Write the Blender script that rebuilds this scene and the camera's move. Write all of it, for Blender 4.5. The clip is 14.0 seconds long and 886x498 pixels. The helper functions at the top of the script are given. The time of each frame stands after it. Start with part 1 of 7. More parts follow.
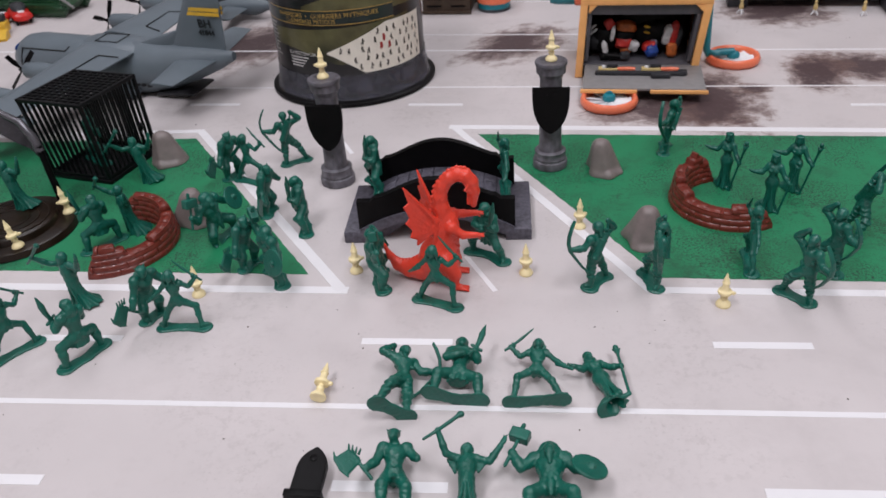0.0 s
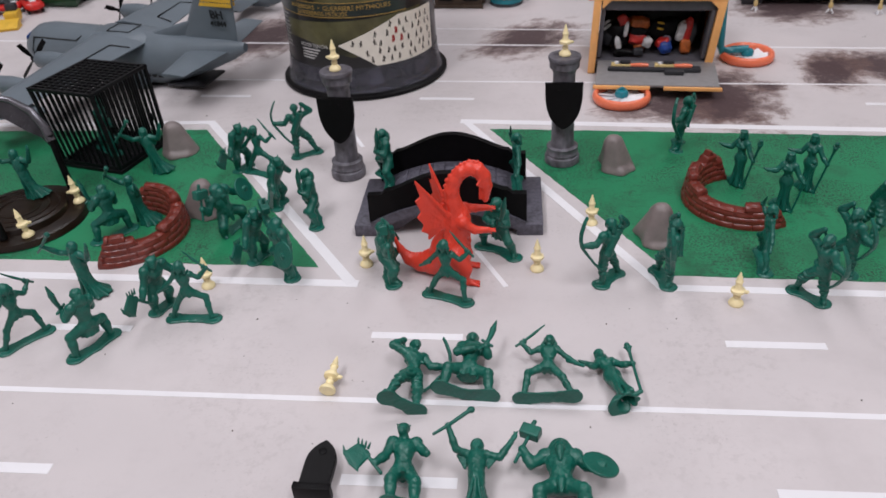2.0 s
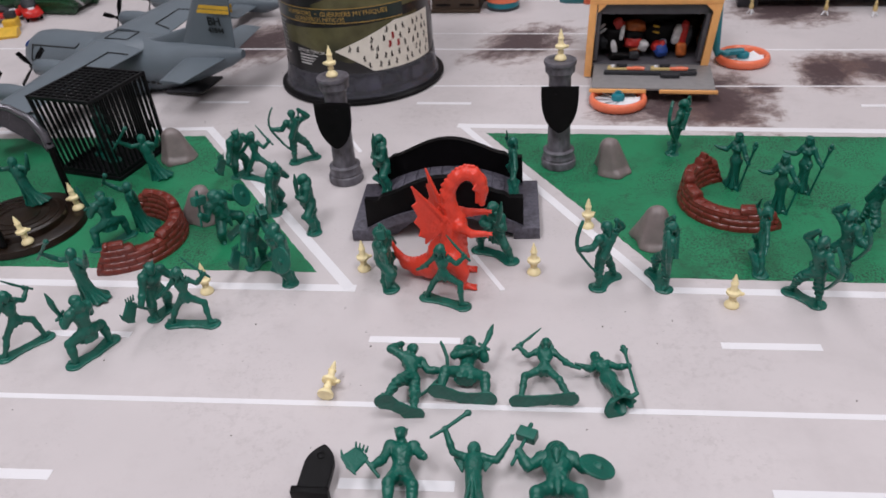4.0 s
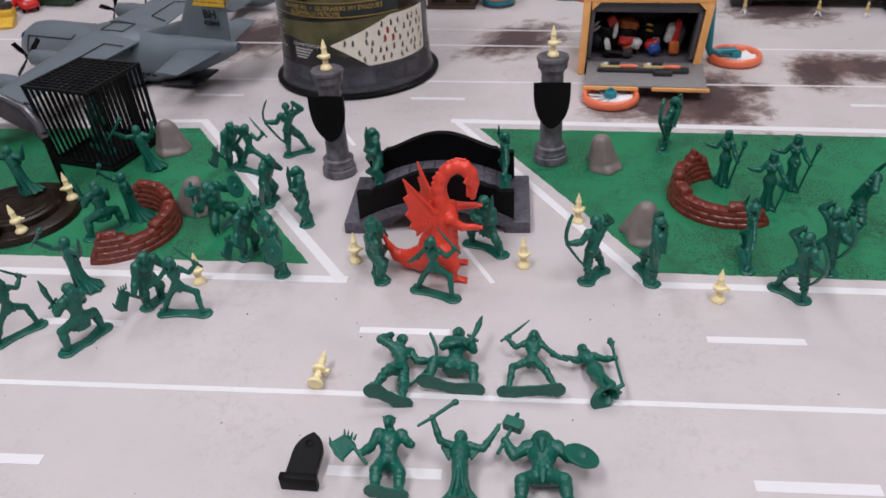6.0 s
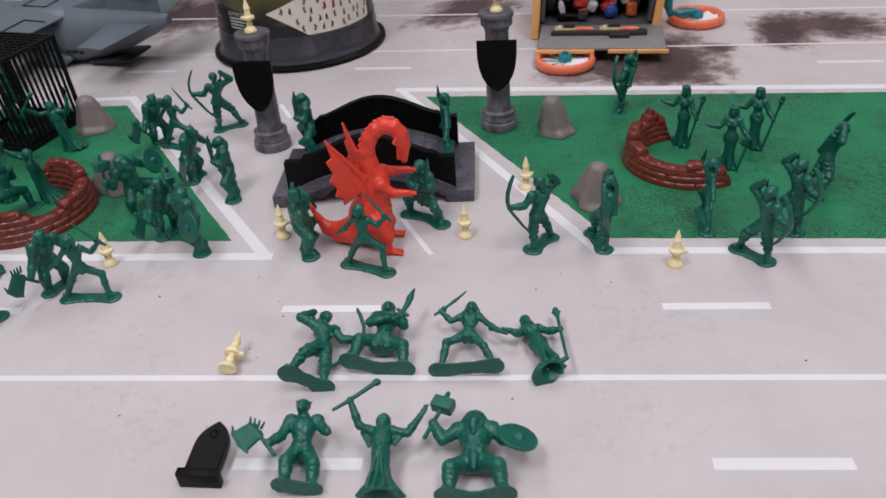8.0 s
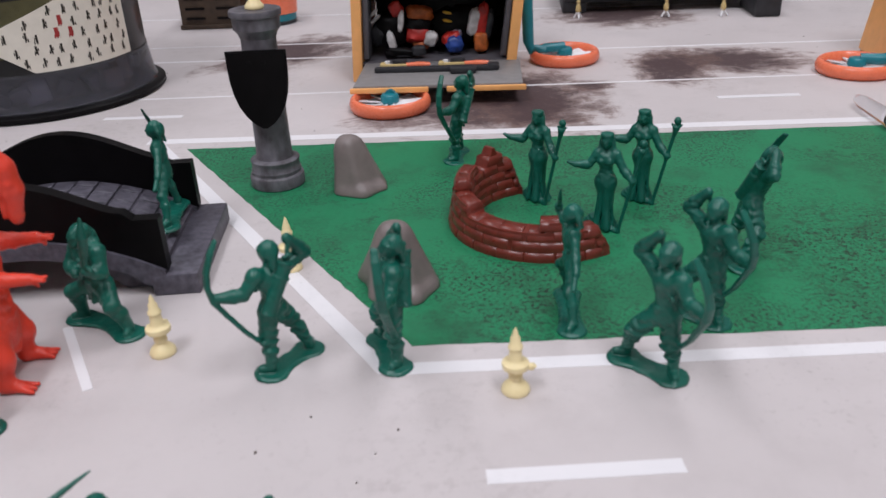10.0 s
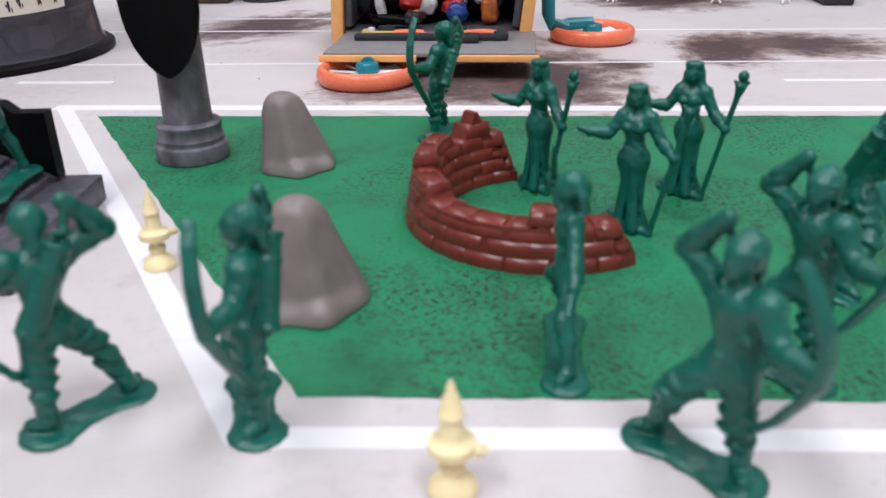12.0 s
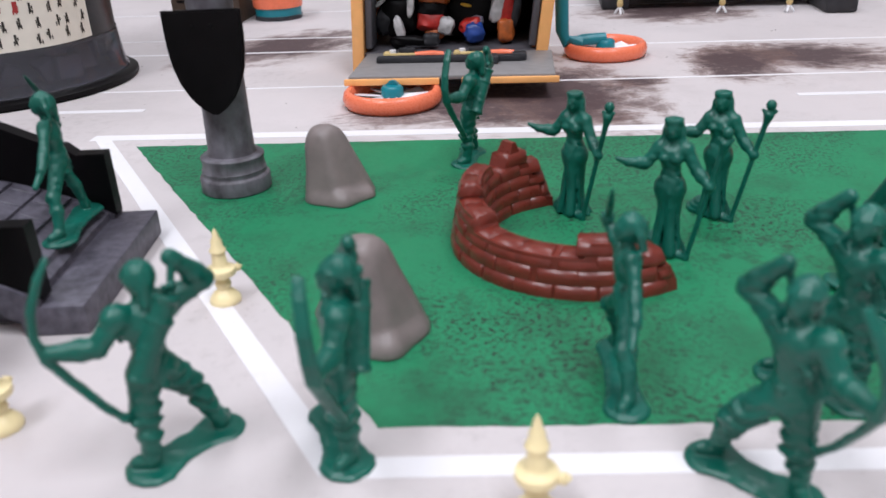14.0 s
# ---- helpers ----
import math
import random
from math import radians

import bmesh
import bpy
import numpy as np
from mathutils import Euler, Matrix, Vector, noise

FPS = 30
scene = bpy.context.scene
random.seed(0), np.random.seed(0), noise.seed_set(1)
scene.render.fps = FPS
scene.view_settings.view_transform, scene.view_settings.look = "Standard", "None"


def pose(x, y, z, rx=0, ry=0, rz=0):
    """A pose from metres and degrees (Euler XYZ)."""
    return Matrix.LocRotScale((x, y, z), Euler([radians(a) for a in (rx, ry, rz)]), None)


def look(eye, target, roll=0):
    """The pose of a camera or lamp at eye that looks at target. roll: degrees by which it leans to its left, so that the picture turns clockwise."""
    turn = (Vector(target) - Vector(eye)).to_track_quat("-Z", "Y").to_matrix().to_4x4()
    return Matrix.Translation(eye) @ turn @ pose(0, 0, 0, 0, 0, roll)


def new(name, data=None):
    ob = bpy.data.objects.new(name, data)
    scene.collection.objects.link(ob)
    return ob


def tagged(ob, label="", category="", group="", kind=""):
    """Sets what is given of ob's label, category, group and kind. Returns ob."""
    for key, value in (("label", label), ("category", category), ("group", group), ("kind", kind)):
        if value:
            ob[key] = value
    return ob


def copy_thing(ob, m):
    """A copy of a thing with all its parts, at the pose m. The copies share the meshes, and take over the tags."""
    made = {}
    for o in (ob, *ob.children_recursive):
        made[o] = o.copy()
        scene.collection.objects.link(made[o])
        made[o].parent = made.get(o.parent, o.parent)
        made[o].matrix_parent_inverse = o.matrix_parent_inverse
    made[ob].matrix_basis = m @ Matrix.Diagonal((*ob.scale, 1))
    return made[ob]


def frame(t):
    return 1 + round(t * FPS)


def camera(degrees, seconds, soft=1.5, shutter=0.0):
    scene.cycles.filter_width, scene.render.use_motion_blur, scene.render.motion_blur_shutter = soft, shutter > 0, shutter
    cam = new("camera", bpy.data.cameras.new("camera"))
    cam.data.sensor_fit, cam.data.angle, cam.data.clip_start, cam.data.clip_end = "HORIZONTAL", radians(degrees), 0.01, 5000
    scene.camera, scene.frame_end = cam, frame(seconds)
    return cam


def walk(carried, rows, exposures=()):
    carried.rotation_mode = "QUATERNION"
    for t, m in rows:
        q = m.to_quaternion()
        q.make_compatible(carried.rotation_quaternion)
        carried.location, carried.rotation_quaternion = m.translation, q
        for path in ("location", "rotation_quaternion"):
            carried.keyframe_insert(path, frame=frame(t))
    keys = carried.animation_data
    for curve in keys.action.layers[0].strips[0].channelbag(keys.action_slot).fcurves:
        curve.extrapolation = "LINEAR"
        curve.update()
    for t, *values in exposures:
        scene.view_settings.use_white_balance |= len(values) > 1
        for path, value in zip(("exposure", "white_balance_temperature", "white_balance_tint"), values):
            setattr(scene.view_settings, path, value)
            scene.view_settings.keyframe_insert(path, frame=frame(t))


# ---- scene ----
cam = camera(57.0, 14.0, soft=1.6)
PATH = [
    (0, (0.039, -0.076, 0.363), (-0.139, 1.597, -0.718), -4.2),
    (0.5, (0.035, -0.083, 0.363), (-0.154, 1.588, -0.72), -3.9),
    (1, (0.037, -0.083, 0.362), (-0.152, 1.581, -0.731), -3.9),
    (1.5, (0.035, -0.077, 0.362), (-0.148, 1.59, -0.727), -3.5),
    (2, (0.035, -0.074, 0.361), (-0.158, 1.592, -0.729), -3.7),
    (2.5, (0.034, -0.073, 0.361), (-0.159, 1.596, -0.724), -3.3),
    (3, (0.038, -0.079, 0.369), (-0.157, 1.593, -0.71), -4.1),
    (5.5, (0.038, -0.071, 0.352), (-0.152, 1.596, -0.737), -4.0),
    (6, (0.042, -0.083, 0.363), (-0.141, 1.585, -0.725), -3.3),
    (6.5, (0.043, -0.086, 0.363), (-0.135, 1.588, -0.717), -3.5),
    (7, (0.038, -0.087, 0.363), (-0.133, 1.588, -0.717), -3.9),
    (7.5, (0.063, -0.084, 0.349), (-0.102, 1.583, -0.742), -4.1),
    (8, (0.072, -0.046, 0.316), (-0.071, 1.619, -0.783), -4.3),
    (8.5, (0.099, -0.016, 0.291), (0.062, 1.719, -0.702), -3.4),
    (9, (0.125, 0.019, 0.253), (0.217, 1.759, -0.73), -2.2),
    (9.2, (0.127, 0.043, 0.243), (0.245, 1.787, -0.73), -1.9),
    (11.3, (0.192, 0.278, 0.111), (0.167, 2.11, -0.691), -3.1),
    (11.5, (0.19, 0.277, 0.113), (0.158, 2.101, -0.707), -2.8),
    (12, (0.185, 0.273, 0.117), (0.192, 2.088, -0.724), -1.2),
    (12.5, (0.184, 0.273, 0.124), (0.178, 2.079, -0.735), -2.8),
    (13, (0.182, 0.273, 0.128), (0.182, 2.082, -0.725), -2.9),
    (13.5, (0.182, 0.271, 0.128), (0.203, 2.081, -0.723), -2.9),
    (14, (0.167, 0.264, 0.133), (0.18, 2.079, -0.707), -2.5),
]
EXPOSURES = [(0.0, -0.08, 6450, 11), (7.0, -0.08, 6450, 11), (9.0, -0.27, 6450, 11), (11.5, 0.37, 6220, 9), (14.0, 0.37, 6220, 9)]
walk(cam, [(t, look(eye, target, roll)) for t, eye, target, roll in PATH], EXPOSURES)

cam.data.dof.use_dof = True
cam.data.dof.focus_distance = 0.55
cam.data.dof.aperture_fstop = 18.0

# ---- world and lights: an indoor room with panel lamps on its ceiling ----
world = bpy.data.worlds.new("world")
scene.world = world
world.use_nodes = True
world.node_tree.nodes["Background"].inputs[0].default_value = (0.9, 0.93, 1.0, 1)
world.node_tree.nodes["Background"].inputs[1].default_value = 0.15
LAMPS = [(-0.9, 1.6, 13.5), (0.9, 1.6, 13.5), (-0.8, -0.5, 34.0), (0.8, -0.5, 30.0)]
for lx, ly, power in LAMPS:
    lamp = bpy.data.lights.new("ceiling_panel_light", "AREA")
    lamp.shape, lamp.size, lamp.size_y, lamp.energy = "RECTANGLE", 0.6, 1.2, power
    lamp.color = (0.955, 0.95, 1.0)
    new("ceiling_panel_light", lamp).matrix_world = pose(lx, ly, 2.36)


# ---- materials ----
def material(name, colour, rough=0.5, metal=0.0, vary=0.12, scale=120.0, bump=0.15, bump_scale=900.0, spec=0.5, depth=0.0003):
    """A surface with a two-scale change of tone and a fine relief."""
    m = bpy.data.materials.new(name)
    m.use_nodes = True
    nt = m.node_tree
    b = nt.nodes["Principled BSDF"]
    b.inputs["Roughness"].default_value = rough
    b.inputs["Metallic"].default_value = metal
    b.inputs["Specular IOR Level"].default_value = spec
    co = nt.nodes.new("ShaderNodeTexCoord")
    info = nt.nodes.new("ShaderNodeObjectInfo")
    shift = nt.nodes.new("ShaderNodeVectorMath")
    shift.operation = "ADD"
    nt.links.new(co.outputs["Object"], shift.inputs[0])
    nt.links.new(info.outputs["Random"], shift.inputs[1])
    big = nt.nodes.new("ShaderNodeTexNoise")
    big.inputs["Scale"].default_value, big.inputs["Detail"].default_value = scale, 5
    fine = nt.nodes.new("ShaderNodeTexNoise")
    fine.inputs["Scale"].default_value, fine.inputs["Detail"].default_value = bump_scale, 3
    for n in (big, fine):
        nt.links.new(shift.outputs[0], n.inputs["Vector"])
    ramp = nt.nodes.new("ShaderNodeValToRGB")
    ramp.color_ramp.elements[0].position, ramp.color_ramp.elements[1].position = 0.3, 0.7
    ramp.color_ramp.elements[0].color = (*[c * (1 - vary) for c in colour], 1)
    ramp.color_ramp.elements[1].color = (*[min(1, c * (1 + vary)) for c in colour], 1)
    nt.links.new(big.outputs["Fac"], ramp.inputs["Fac"])
    nt.links.new(ramp.outputs["Color"], b.inputs["Base Color"])
    rr = nt.nodes.new("ShaderNodeMapRange")
    rr.inputs["To Min"].default_value, rr.inputs["To Max"].default_value = max(0.02, rough - 0.07), min(1, rough + 0.07)
    nt.links.new(fine.outputs["Fac"], rr.inputs["Value"])
    nt.links.new(rr.outputs[0], b.inputs["Roughness"])
    if bump:
        bp = nt.nodes.new("ShaderNodeBump")
        bp.inputs["Strength"].default_value, bp.inputs["Distance"].default_value = bump, depth
        nt.links.new(fine.outputs["Fac"], bp.inputs["Height"])
        nt.links.new(bp.outputs["Normal"], b.inputs["Normal"])
    return m


M_GREEN = material("green_plastic", (0.004, 0.100, 0.071), 0.36, spec=0.45, vary=0.18, scale=90, bump=0.35, bump_scale=700, depth=0.0005)
M_RED = material("red_plastic", (0.72, 0.05, 0.025), 0.38, vary=0.08, bump=0.5, bump_scale=650, depth=0.0006)
M_BRICK = material("brown_brick_plastic", (0.150, 0.024, 0.015), 0.30, vary=0.2, scale=150, bump=0.12, bump_scale=500, depth=0.0003)
M_ROCK = material("grey_rock_plastic", (0.20, 0.165, 0.158), 0.45, vary=0.12, bump=0.12)
M_CREAM = material("cream_plastic", (0.88, 0.74, 0.42), 0.4, vary=0.08)
M_BLACK = material("black_plastic", (0.003, 0.0025, 0.003), 0.42, vary=0.3, spec=0.14)
M_CAGE = material("black_cage_plastic", (0.003, 0.003, 0.004), 0.5, vary=0.3, spec=0.2)
M_PLANE = material("grey_plane_plastic", (0.125, 0.152, 0.175), 0.42, vary=0.07, scale=30, bump=0.05)
M_LINE = material("dark_line_paint", (0.008, 0.009, 0.010), 0.5)
M_YELLOW = material("yellow_paint", (0.7, 0.42, 0.04), 0.45)
M_ORANGE = material("orange_plastic", (0.88, 0.43, 0.15), 0.4, vary=0.06, bump=0.05)
M_CORAL = material("coral_plastic", (0.85, 0.20, 0.10), 0.28, vary=0.06, bump=0.04)
M_TEAL = material("teal_plastic", (0.008, 0.2, 0.25), 0.35, vary=0.08, bump=0.05)
M_WHITE = material("white_plastic", (0.78, 0.78, 0.8), 0.4, vary=0.05)
M_GREY = material("grey_plastic", (0.22, 0.21, 0.21), 0.5, vary=0.1, bump=0.1)
M_DARKGREY = material("dark_grey_plastic", (0.03, 0.03, 0.034), 0.5, vary=0.2, spec=0.3)
M_BROWN = material("dark_brown_plastic", (0.013, 0.007, 0.004), 0.3, vary=0.5, scale=60, spec=0.35)
M_CRATE = material("brown_crate", (0.05, 0.03, 0.018), 0.6, vary=0.3)
M_SILVER = material("silver_plastic", (0.13, 0.125, 0.14), 0.25, metal=0.7, vary=0.2)
M_OLIVE = material("dark_green_tank", (0.010, 0.048, 0.018), 0.40, vary=0.3)
M_TOYRED = material("toy_red", (0.6, 0.02, 0.015), 0.35)
M_TOYBLUE = material("toy_blue", (0.02, 0.08, 0.35), 0.35)
M_TAN = material("toy_tan", (0.6, 0.45, 0.2), 0.45)
M_METAL = material("brushed_tube", (0.55, 0.55, 0.58), 0.22, metal=1.0, vary=0.15)
M_WALL = material("room_wall_paint", (0.42, 0.40, 0.39), 0.8, scale=4, bump_scale=200)
M_CEIL = material("ceiling_paint", (0.75, 0.75, 0.75), 0.9, scale=4, bump_scale=200)
M_FLOOR = material("room_floor", (0.35, 0.32, 0.3), 0.6, scale=6, bump_scale=200)


def stone_paint(name, base, light, rough=0.6, grain=0.6, lo=0.45, hi=0.72, patch=110):
    """Grey plastic with dry-brushed, streaked paint."""
    m = material(name, base, rough, vary=0.25, scale=80, bump=0.3, bump_scale=500, depth=0.0005)
    nt = m.node_tree
    b = nt.nodes["Principled BSDF"]
    old = b.inputs["Base Color"].links[0].from_socket
    co = nt.nodes.new("ShaderNodeTexCoord")
    mp = nt.nodes.new("ShaderNodeMapping")
    mp.inputs["Scale"].default_value = (1, 1, grain)
    nz = nt.nodes.new("ShaderNodeTexNoise")
    nz.inputs["Scale"].default_value, nz.inputs["Detail"].default_value = patch, 7
    rp = nt.nodes.new("ShaderNodeValToRGB")
    rp.color_ramp.elements[0].position, rp.color_ramp.elements[1].position = lo, hi
    mx = nt.nodes.new("ShaderNodeMix")
    mx.data_type = "RGBA"
    nt.links.new(co.outputs["Object"], mp.inputs["Vector"])
    nt.links.new(mp.outputs[0], nz.inputs["Vector"])
    nt.links.new(nz.outputs["Fac"], rp.inputs["Fac"])
    nt.links.new(rp.outputs["Color"], mx.inputs["Factor"])
    nt.links.new(old, mx.inputs["A"])
    mx.inputs["B"].default_value = (*light, 1)
    nt.links.new(mx.outputs["Result"], b.inputs["Base Color"])
    return m


M_STONE = stone_paint("painted_stone_plastic", (0.045, 0.038, 0.043), (0.160, 0.152, 0.176), 0.5, 0.6, 0.30, 0.68, 140)
M_DECK = stone_paint("painted_deck_plastic", (0.050, 0.046, 0.060), (0.125, 0.116, 0.148), 0.5, 0.9, 0.30, 0.75, 300)


def speckled(name, base, dark, amount, scorches=(), rough=0.75, cloud=0.1, grain=0.0, speck=330):
    """A printed sheet with fine dark specks, cloudy tone and burnt patches (x, y, half length, half width, turn)."""
    m = material(name, base, rough, vary=0.05, scale=9, bump=0.08, bump_scale=500)
    nt = m.node_tree
    b = nt.nodes["Principled BSDF"]
    last = b.inputs["Base Color"].links[0].from_socket
    co = nt.nodes.new("ShaderNodeTexCoord")

    def noise_node(scale, detail=4, rough_=0.6):
        n = nt.nodes.new("ShaderNodeTexNoise")
        n.inputs["Scale"].default_value, n.inputs["Detail"].default_value, n.inputs["Roughness"].default_value = scale, detail, rough_
        nt.links.new(co.outputs["Object"], n.inputs["Vector"])
        return n.outputs["Fac"]

    def ramp_node(fac, lo, hi):
        r = nt.nodes.new("ShaderNodeMapRange")
        r.inputs["From Min"].default_value, r.inputs["From Max"].default_value = lo, hi
        nt.links.new(fac, r.inputs["Value"])
        return r.outputs[0]

    def times(a, c):
        n = nt.nodes.new("ShaderNodeMath")
        n.operation = "MULTIPLY"
        for k, v in enumerate((a, c)):
            if isinstance(v, (int, float)):
                n.inputs[k].default_value = v
            else:
                nt.links.new(v, n.inputs[k])
        return n.outputs[0]

    def blend(fac, colour):
        nonlocal last
        x = nt.nodes.new("ShaderNodeMix")
        x.data_type = "RGBA"
        nt.links.new(fac, x.inputs["Factor"])
        nt.links.new(last, x.inputs["A"])
        x.inputs["B"].default_value = (*colour, 1)
        last = x.outputs["Result"]

    specks = times(ramp_node(noise_node(speck, 5, 0.68), 0.56 - grain, 0.66 - grain), times(ramp_node(noise_node(11, 6, 0.70), 0.49 - grain, 0.63 - grain), amount))
    blend(specks, dark)
    blend(times(ramp_node(noise_node(16, 6, 0.7), 0.5, 0.75), cloud), dark)
    blend(times(times(ramp_node(noise_node(9, 3), 0.5, 0.6), ramp_node(noise_node(140, 5, 0.7), 0.5, 0.62)), cloud), dark)
    for sx, sy, half_l, half_w, turn in scorches:
        mp = nt.nodes.new("ShaderNodeMapping")
        mp.vector_type = "TEXTURE"
        mp.inputs["Location"].default_value = (sx, sy, 0)
        mp.inputs["Rotation"].default_value = (0, 0, radians(turn))
        mp.inputs["Scale"].default_value = (half_l, half_w, 1)
        nt.links.new(co.outputs["Object"], mp.inputs["Vector"])
        ln = nt.nodes.new("ShaderNodeVectorMath")
        ln.operation = "LENGTH"
        nt.links.new(mp.outputs[0], ln.inputs[0])
        streak = nt.nodes.new("ShaderNodeMapping")
        streak.inputs["Scale"].default_value = (2.2, 2.8, 1)
        streak.inputs["Location"].default_value = (sx * 37, sy * 53, 0)
        nt.links.new(mp.outputs[0], streak.inputs["Vector"])
        torn = nt.nodes.new("ShaderNodeTexNoise")
        torn.inputs["Scale"].default_value, torn.inputs["Detail"].default_value = 1.0, 9
        torn.inputs["Roughness"].default_value, torn.inputs["Distortion"].default_value = 0.72, 0.9
        nt.links.new(streak.outputs[0], torn.inputs["Vector"])
        both = nt.nodes.new("ShaderNodeMath")
        both.operation = "ADD"
        nt.links.new(noise_node(20, 8, 0.72), both.inputs[0])
        nt.links.new(torn.outputs["Fac"], both.inputs[1])
        ragged = nt.nodes.new("ShaderNodeMath")
        ragged.operation = "MULTIPLY_ADD"
        nt.links.new(both.outputs[0], ragged.inputs[0])
        ragged.inputs[1].default_value = -1.7
        nt.links.new(ln.outputs["Value"], ragged.inputs[2])
        warm = ramp_node(ragged.outputs[0], -0.46, -0.88)
        core = ramp_node(ragged.outputs[0], -0.62, -1.22)
        blend(times(warm, times(ramp_node(noise_node(260, 4, 0.7), 0.20, 0.52), 0.62)), (0.22, 0.130, 0.105))
        blend(times(core, times(ramp_node(noise_node(150, 6, 0.75), 0.08, 0.44), 0.94)), (0.056, 0.030, 0.033))
    nt.links.new(last, b.inputs["Base Color"])
    return m


SCORCHES = [(0.040, 0.985, 0.084, 0.050, 47),
            (0.436, 0.862, 0.068, 0.046, -6), (0.391, 0.850, 0.036, 0.058, -14),
            (0.207, 0.757, 0.080, 0.052, 0), (0.257, 0.782, 0.048, 0.082, 0),
            (0.405, 1.085, 0.072, 0.062, 0), (0.306, 0.8075, 0.022, 0.014, 0),
            (-0.338, 1.015, 0.105, 0.068, 60)]
M_MAT = speckled("grey_printed_mat", (0.555, 0.508, 0.508), (0.14, 0.11, 0.10), 0.22, SCORCHES, cloud=0.12)
M_LAWN = speckled("green_printed_mat", (0.009, 0.200, 0.083), (0.010, 0.030, 0.018), 0.98, rough=0.55, cloud=0.62, grain=0.068, speck=500)
M_PAINT = speckled("white_printed_line", (0.75, 0.73, 0.75), (0.5, 0.48, 0.48), 0.3)


# ---- mesh helpers ----
def mesh_object(name, bm, mat, parent=None, label="", smooth=False, angle=40):
    me = bpy.data.meshes.new(name)
    bm.normal_update()
    bm.to_mesh(me)
    bm.free()
    for p in me.polygons:
        p.use_smooth = smooth
    if smooth:
        me.set_sharp_from_angle(angle=radians(angle))
    me.materials.append(mat)
    ob = new(name, me)
    if parent:
        ob.parent = parent
    if label:
        ob["label"] = label
    return ob


def part(name, bm, mat, parent, label="", smooth=True, angle=40):
    return mesh_object(name, bm, mat, parent, label, smooth, angle)


def sized(m, s):
    return m @ Matrix.Scale(s, 4)


def thing(name, m, label, category, group="", kind=""):
    ob = new(name)
    ob.matrix_world = m
    ob.empty_display_size = 0.01
    return tagged(ob, label, category, group, kind)


def add_box(bm, centre, size, bevel=0.0, m=None, segments=2):
    r = bmesh.ops.create_cube(bm, size=1)
    vs = r["verts"]
    bmesh.ops.transform(bm, matrix=Matrix.Translation(centre) @ Matrix.Diagonal((*size, 1)), verts=vs)
    if bevel:
        es = list({e for v in vs for e in v.link_edges})
        out = bmesh.ops.bevel(bm, geom=es, offset=bevel, segments=segments, affect="EDGES", profile=0.5)
        vs = list({v for f in out["faces"] for v in f.verts} | {v for v in vs if v.is_valid})
        vs = [v for v in vs if v.is_valid]
        todo = set(vs)
        while True:
            more = {w for v in todo for e in v.link_edges for w in e.verts} - todo
            if not more:
                break
            todo |= more
        vs = list(todo)
    if m is not None:
        bmesh.ops.transform(bm, matrix=m, verts=vs)
    return bm


def box(centre, size, bevel=0.0, m=None, segments=2):
    return add_box(bmesh.new(), centre, size, bevel, m, segments)


def add_lathe(bm, profile, steps=40, m=None, caps=True):
    rings = []
    for r, z in profile:
        rings.append([bm.verts.new((r * math.cos(2 * math.pi * k / steps), r * math.sin(2 * math.pi * k / steps), z)) for k in range(steps)])
    for a, b in zip(rings, rings[1:]):
        for k in range(steps):
            bm.faces.new((a[k], a[(k + 1) % steps], b[(k + 1) % steps], b[k]))
    if caps:
        bm.faces.new(list(reversed(rings[0])))
        bm.faces.new(rings[-1])
    if m is not None:
        bmesh.ops.transform(bm, matrix=m, verts=[v for ring in rings for v in ring])
    return bm


def lathe(profile, steps=40, m=None, caps=True):
    return add_lathe(bmesh.new(), profile, steps, m, caps)


def add_tube(bm, points, radii, steps=10):
    """A tube through points; radii is one number or one for each point."""
    pts = [Vector(p) for p in points]
    if not isinstance(radii, (list, tuple)):
        radii = [radii] * len(pts)
    rings = []
    ref = Vector((0, 0, 1))
    for i, p in enumerate(pts):
        d = (pts[min(i + 1, len(pts) - 1)] - pts[max(i - 1, 0)]).normalized()
        if abs(d.dot(ref)) > 0.95:
            ref = Vector((1, 0, 0))
        u = d.cross(ref).normalized()
        w = u.cross(d)
        rings.append([bm.verts.new(p + radii[i] * (math.cos(2 * math.pi * k / steps) * u + math.sin(2 * math.pi * k / steps) * w)) for k in range(steps)])
    for a, b in zip(rings, rings[1:]):
        for k in range(steps):
            bm.faces.new((a[k], a[(k + 1) % steps], b[(k + 1) % steps], b[k]))
    bm.faces.new(list(reversed(rings[0])))
    bm.faces.new(rings[-1])
    bmesh.ops.recalc_face_normals(bm, faces=bm.faces[:])
    return bm


def tube(points, radii, steps=10):
    return add_tube(bmesh.new(), points, radii, steps)


def add_prism(bm, outline, depth, m=None):
    """A flat outline in x and z, thickened along y by depth."""
    a = [bm.verts.new((x, -depth / 2, z)) for x, z in outline]
    b = [bm.verts.new((x, depth / 2, z)) for x, z in outline]
    bm.faces.new(a)
    bm.faces.new(list(reversed(b)))
    n = len(outline)
    for k in range(n):
        bm.faces.new((a[k], b[k], b[(k + 1) % n], a[(k + 1) % n]))
    bmesh.ops.recalc_face_normals(bm, faces=bm.faces[:])
    if m is not None:
        bmesh.ops.transform(bm, matrix=m, verts=a + b)
    return bm


def prism(outline, depth, m=None):
    return add_prism(bmesh.new(), outline, depth, m)


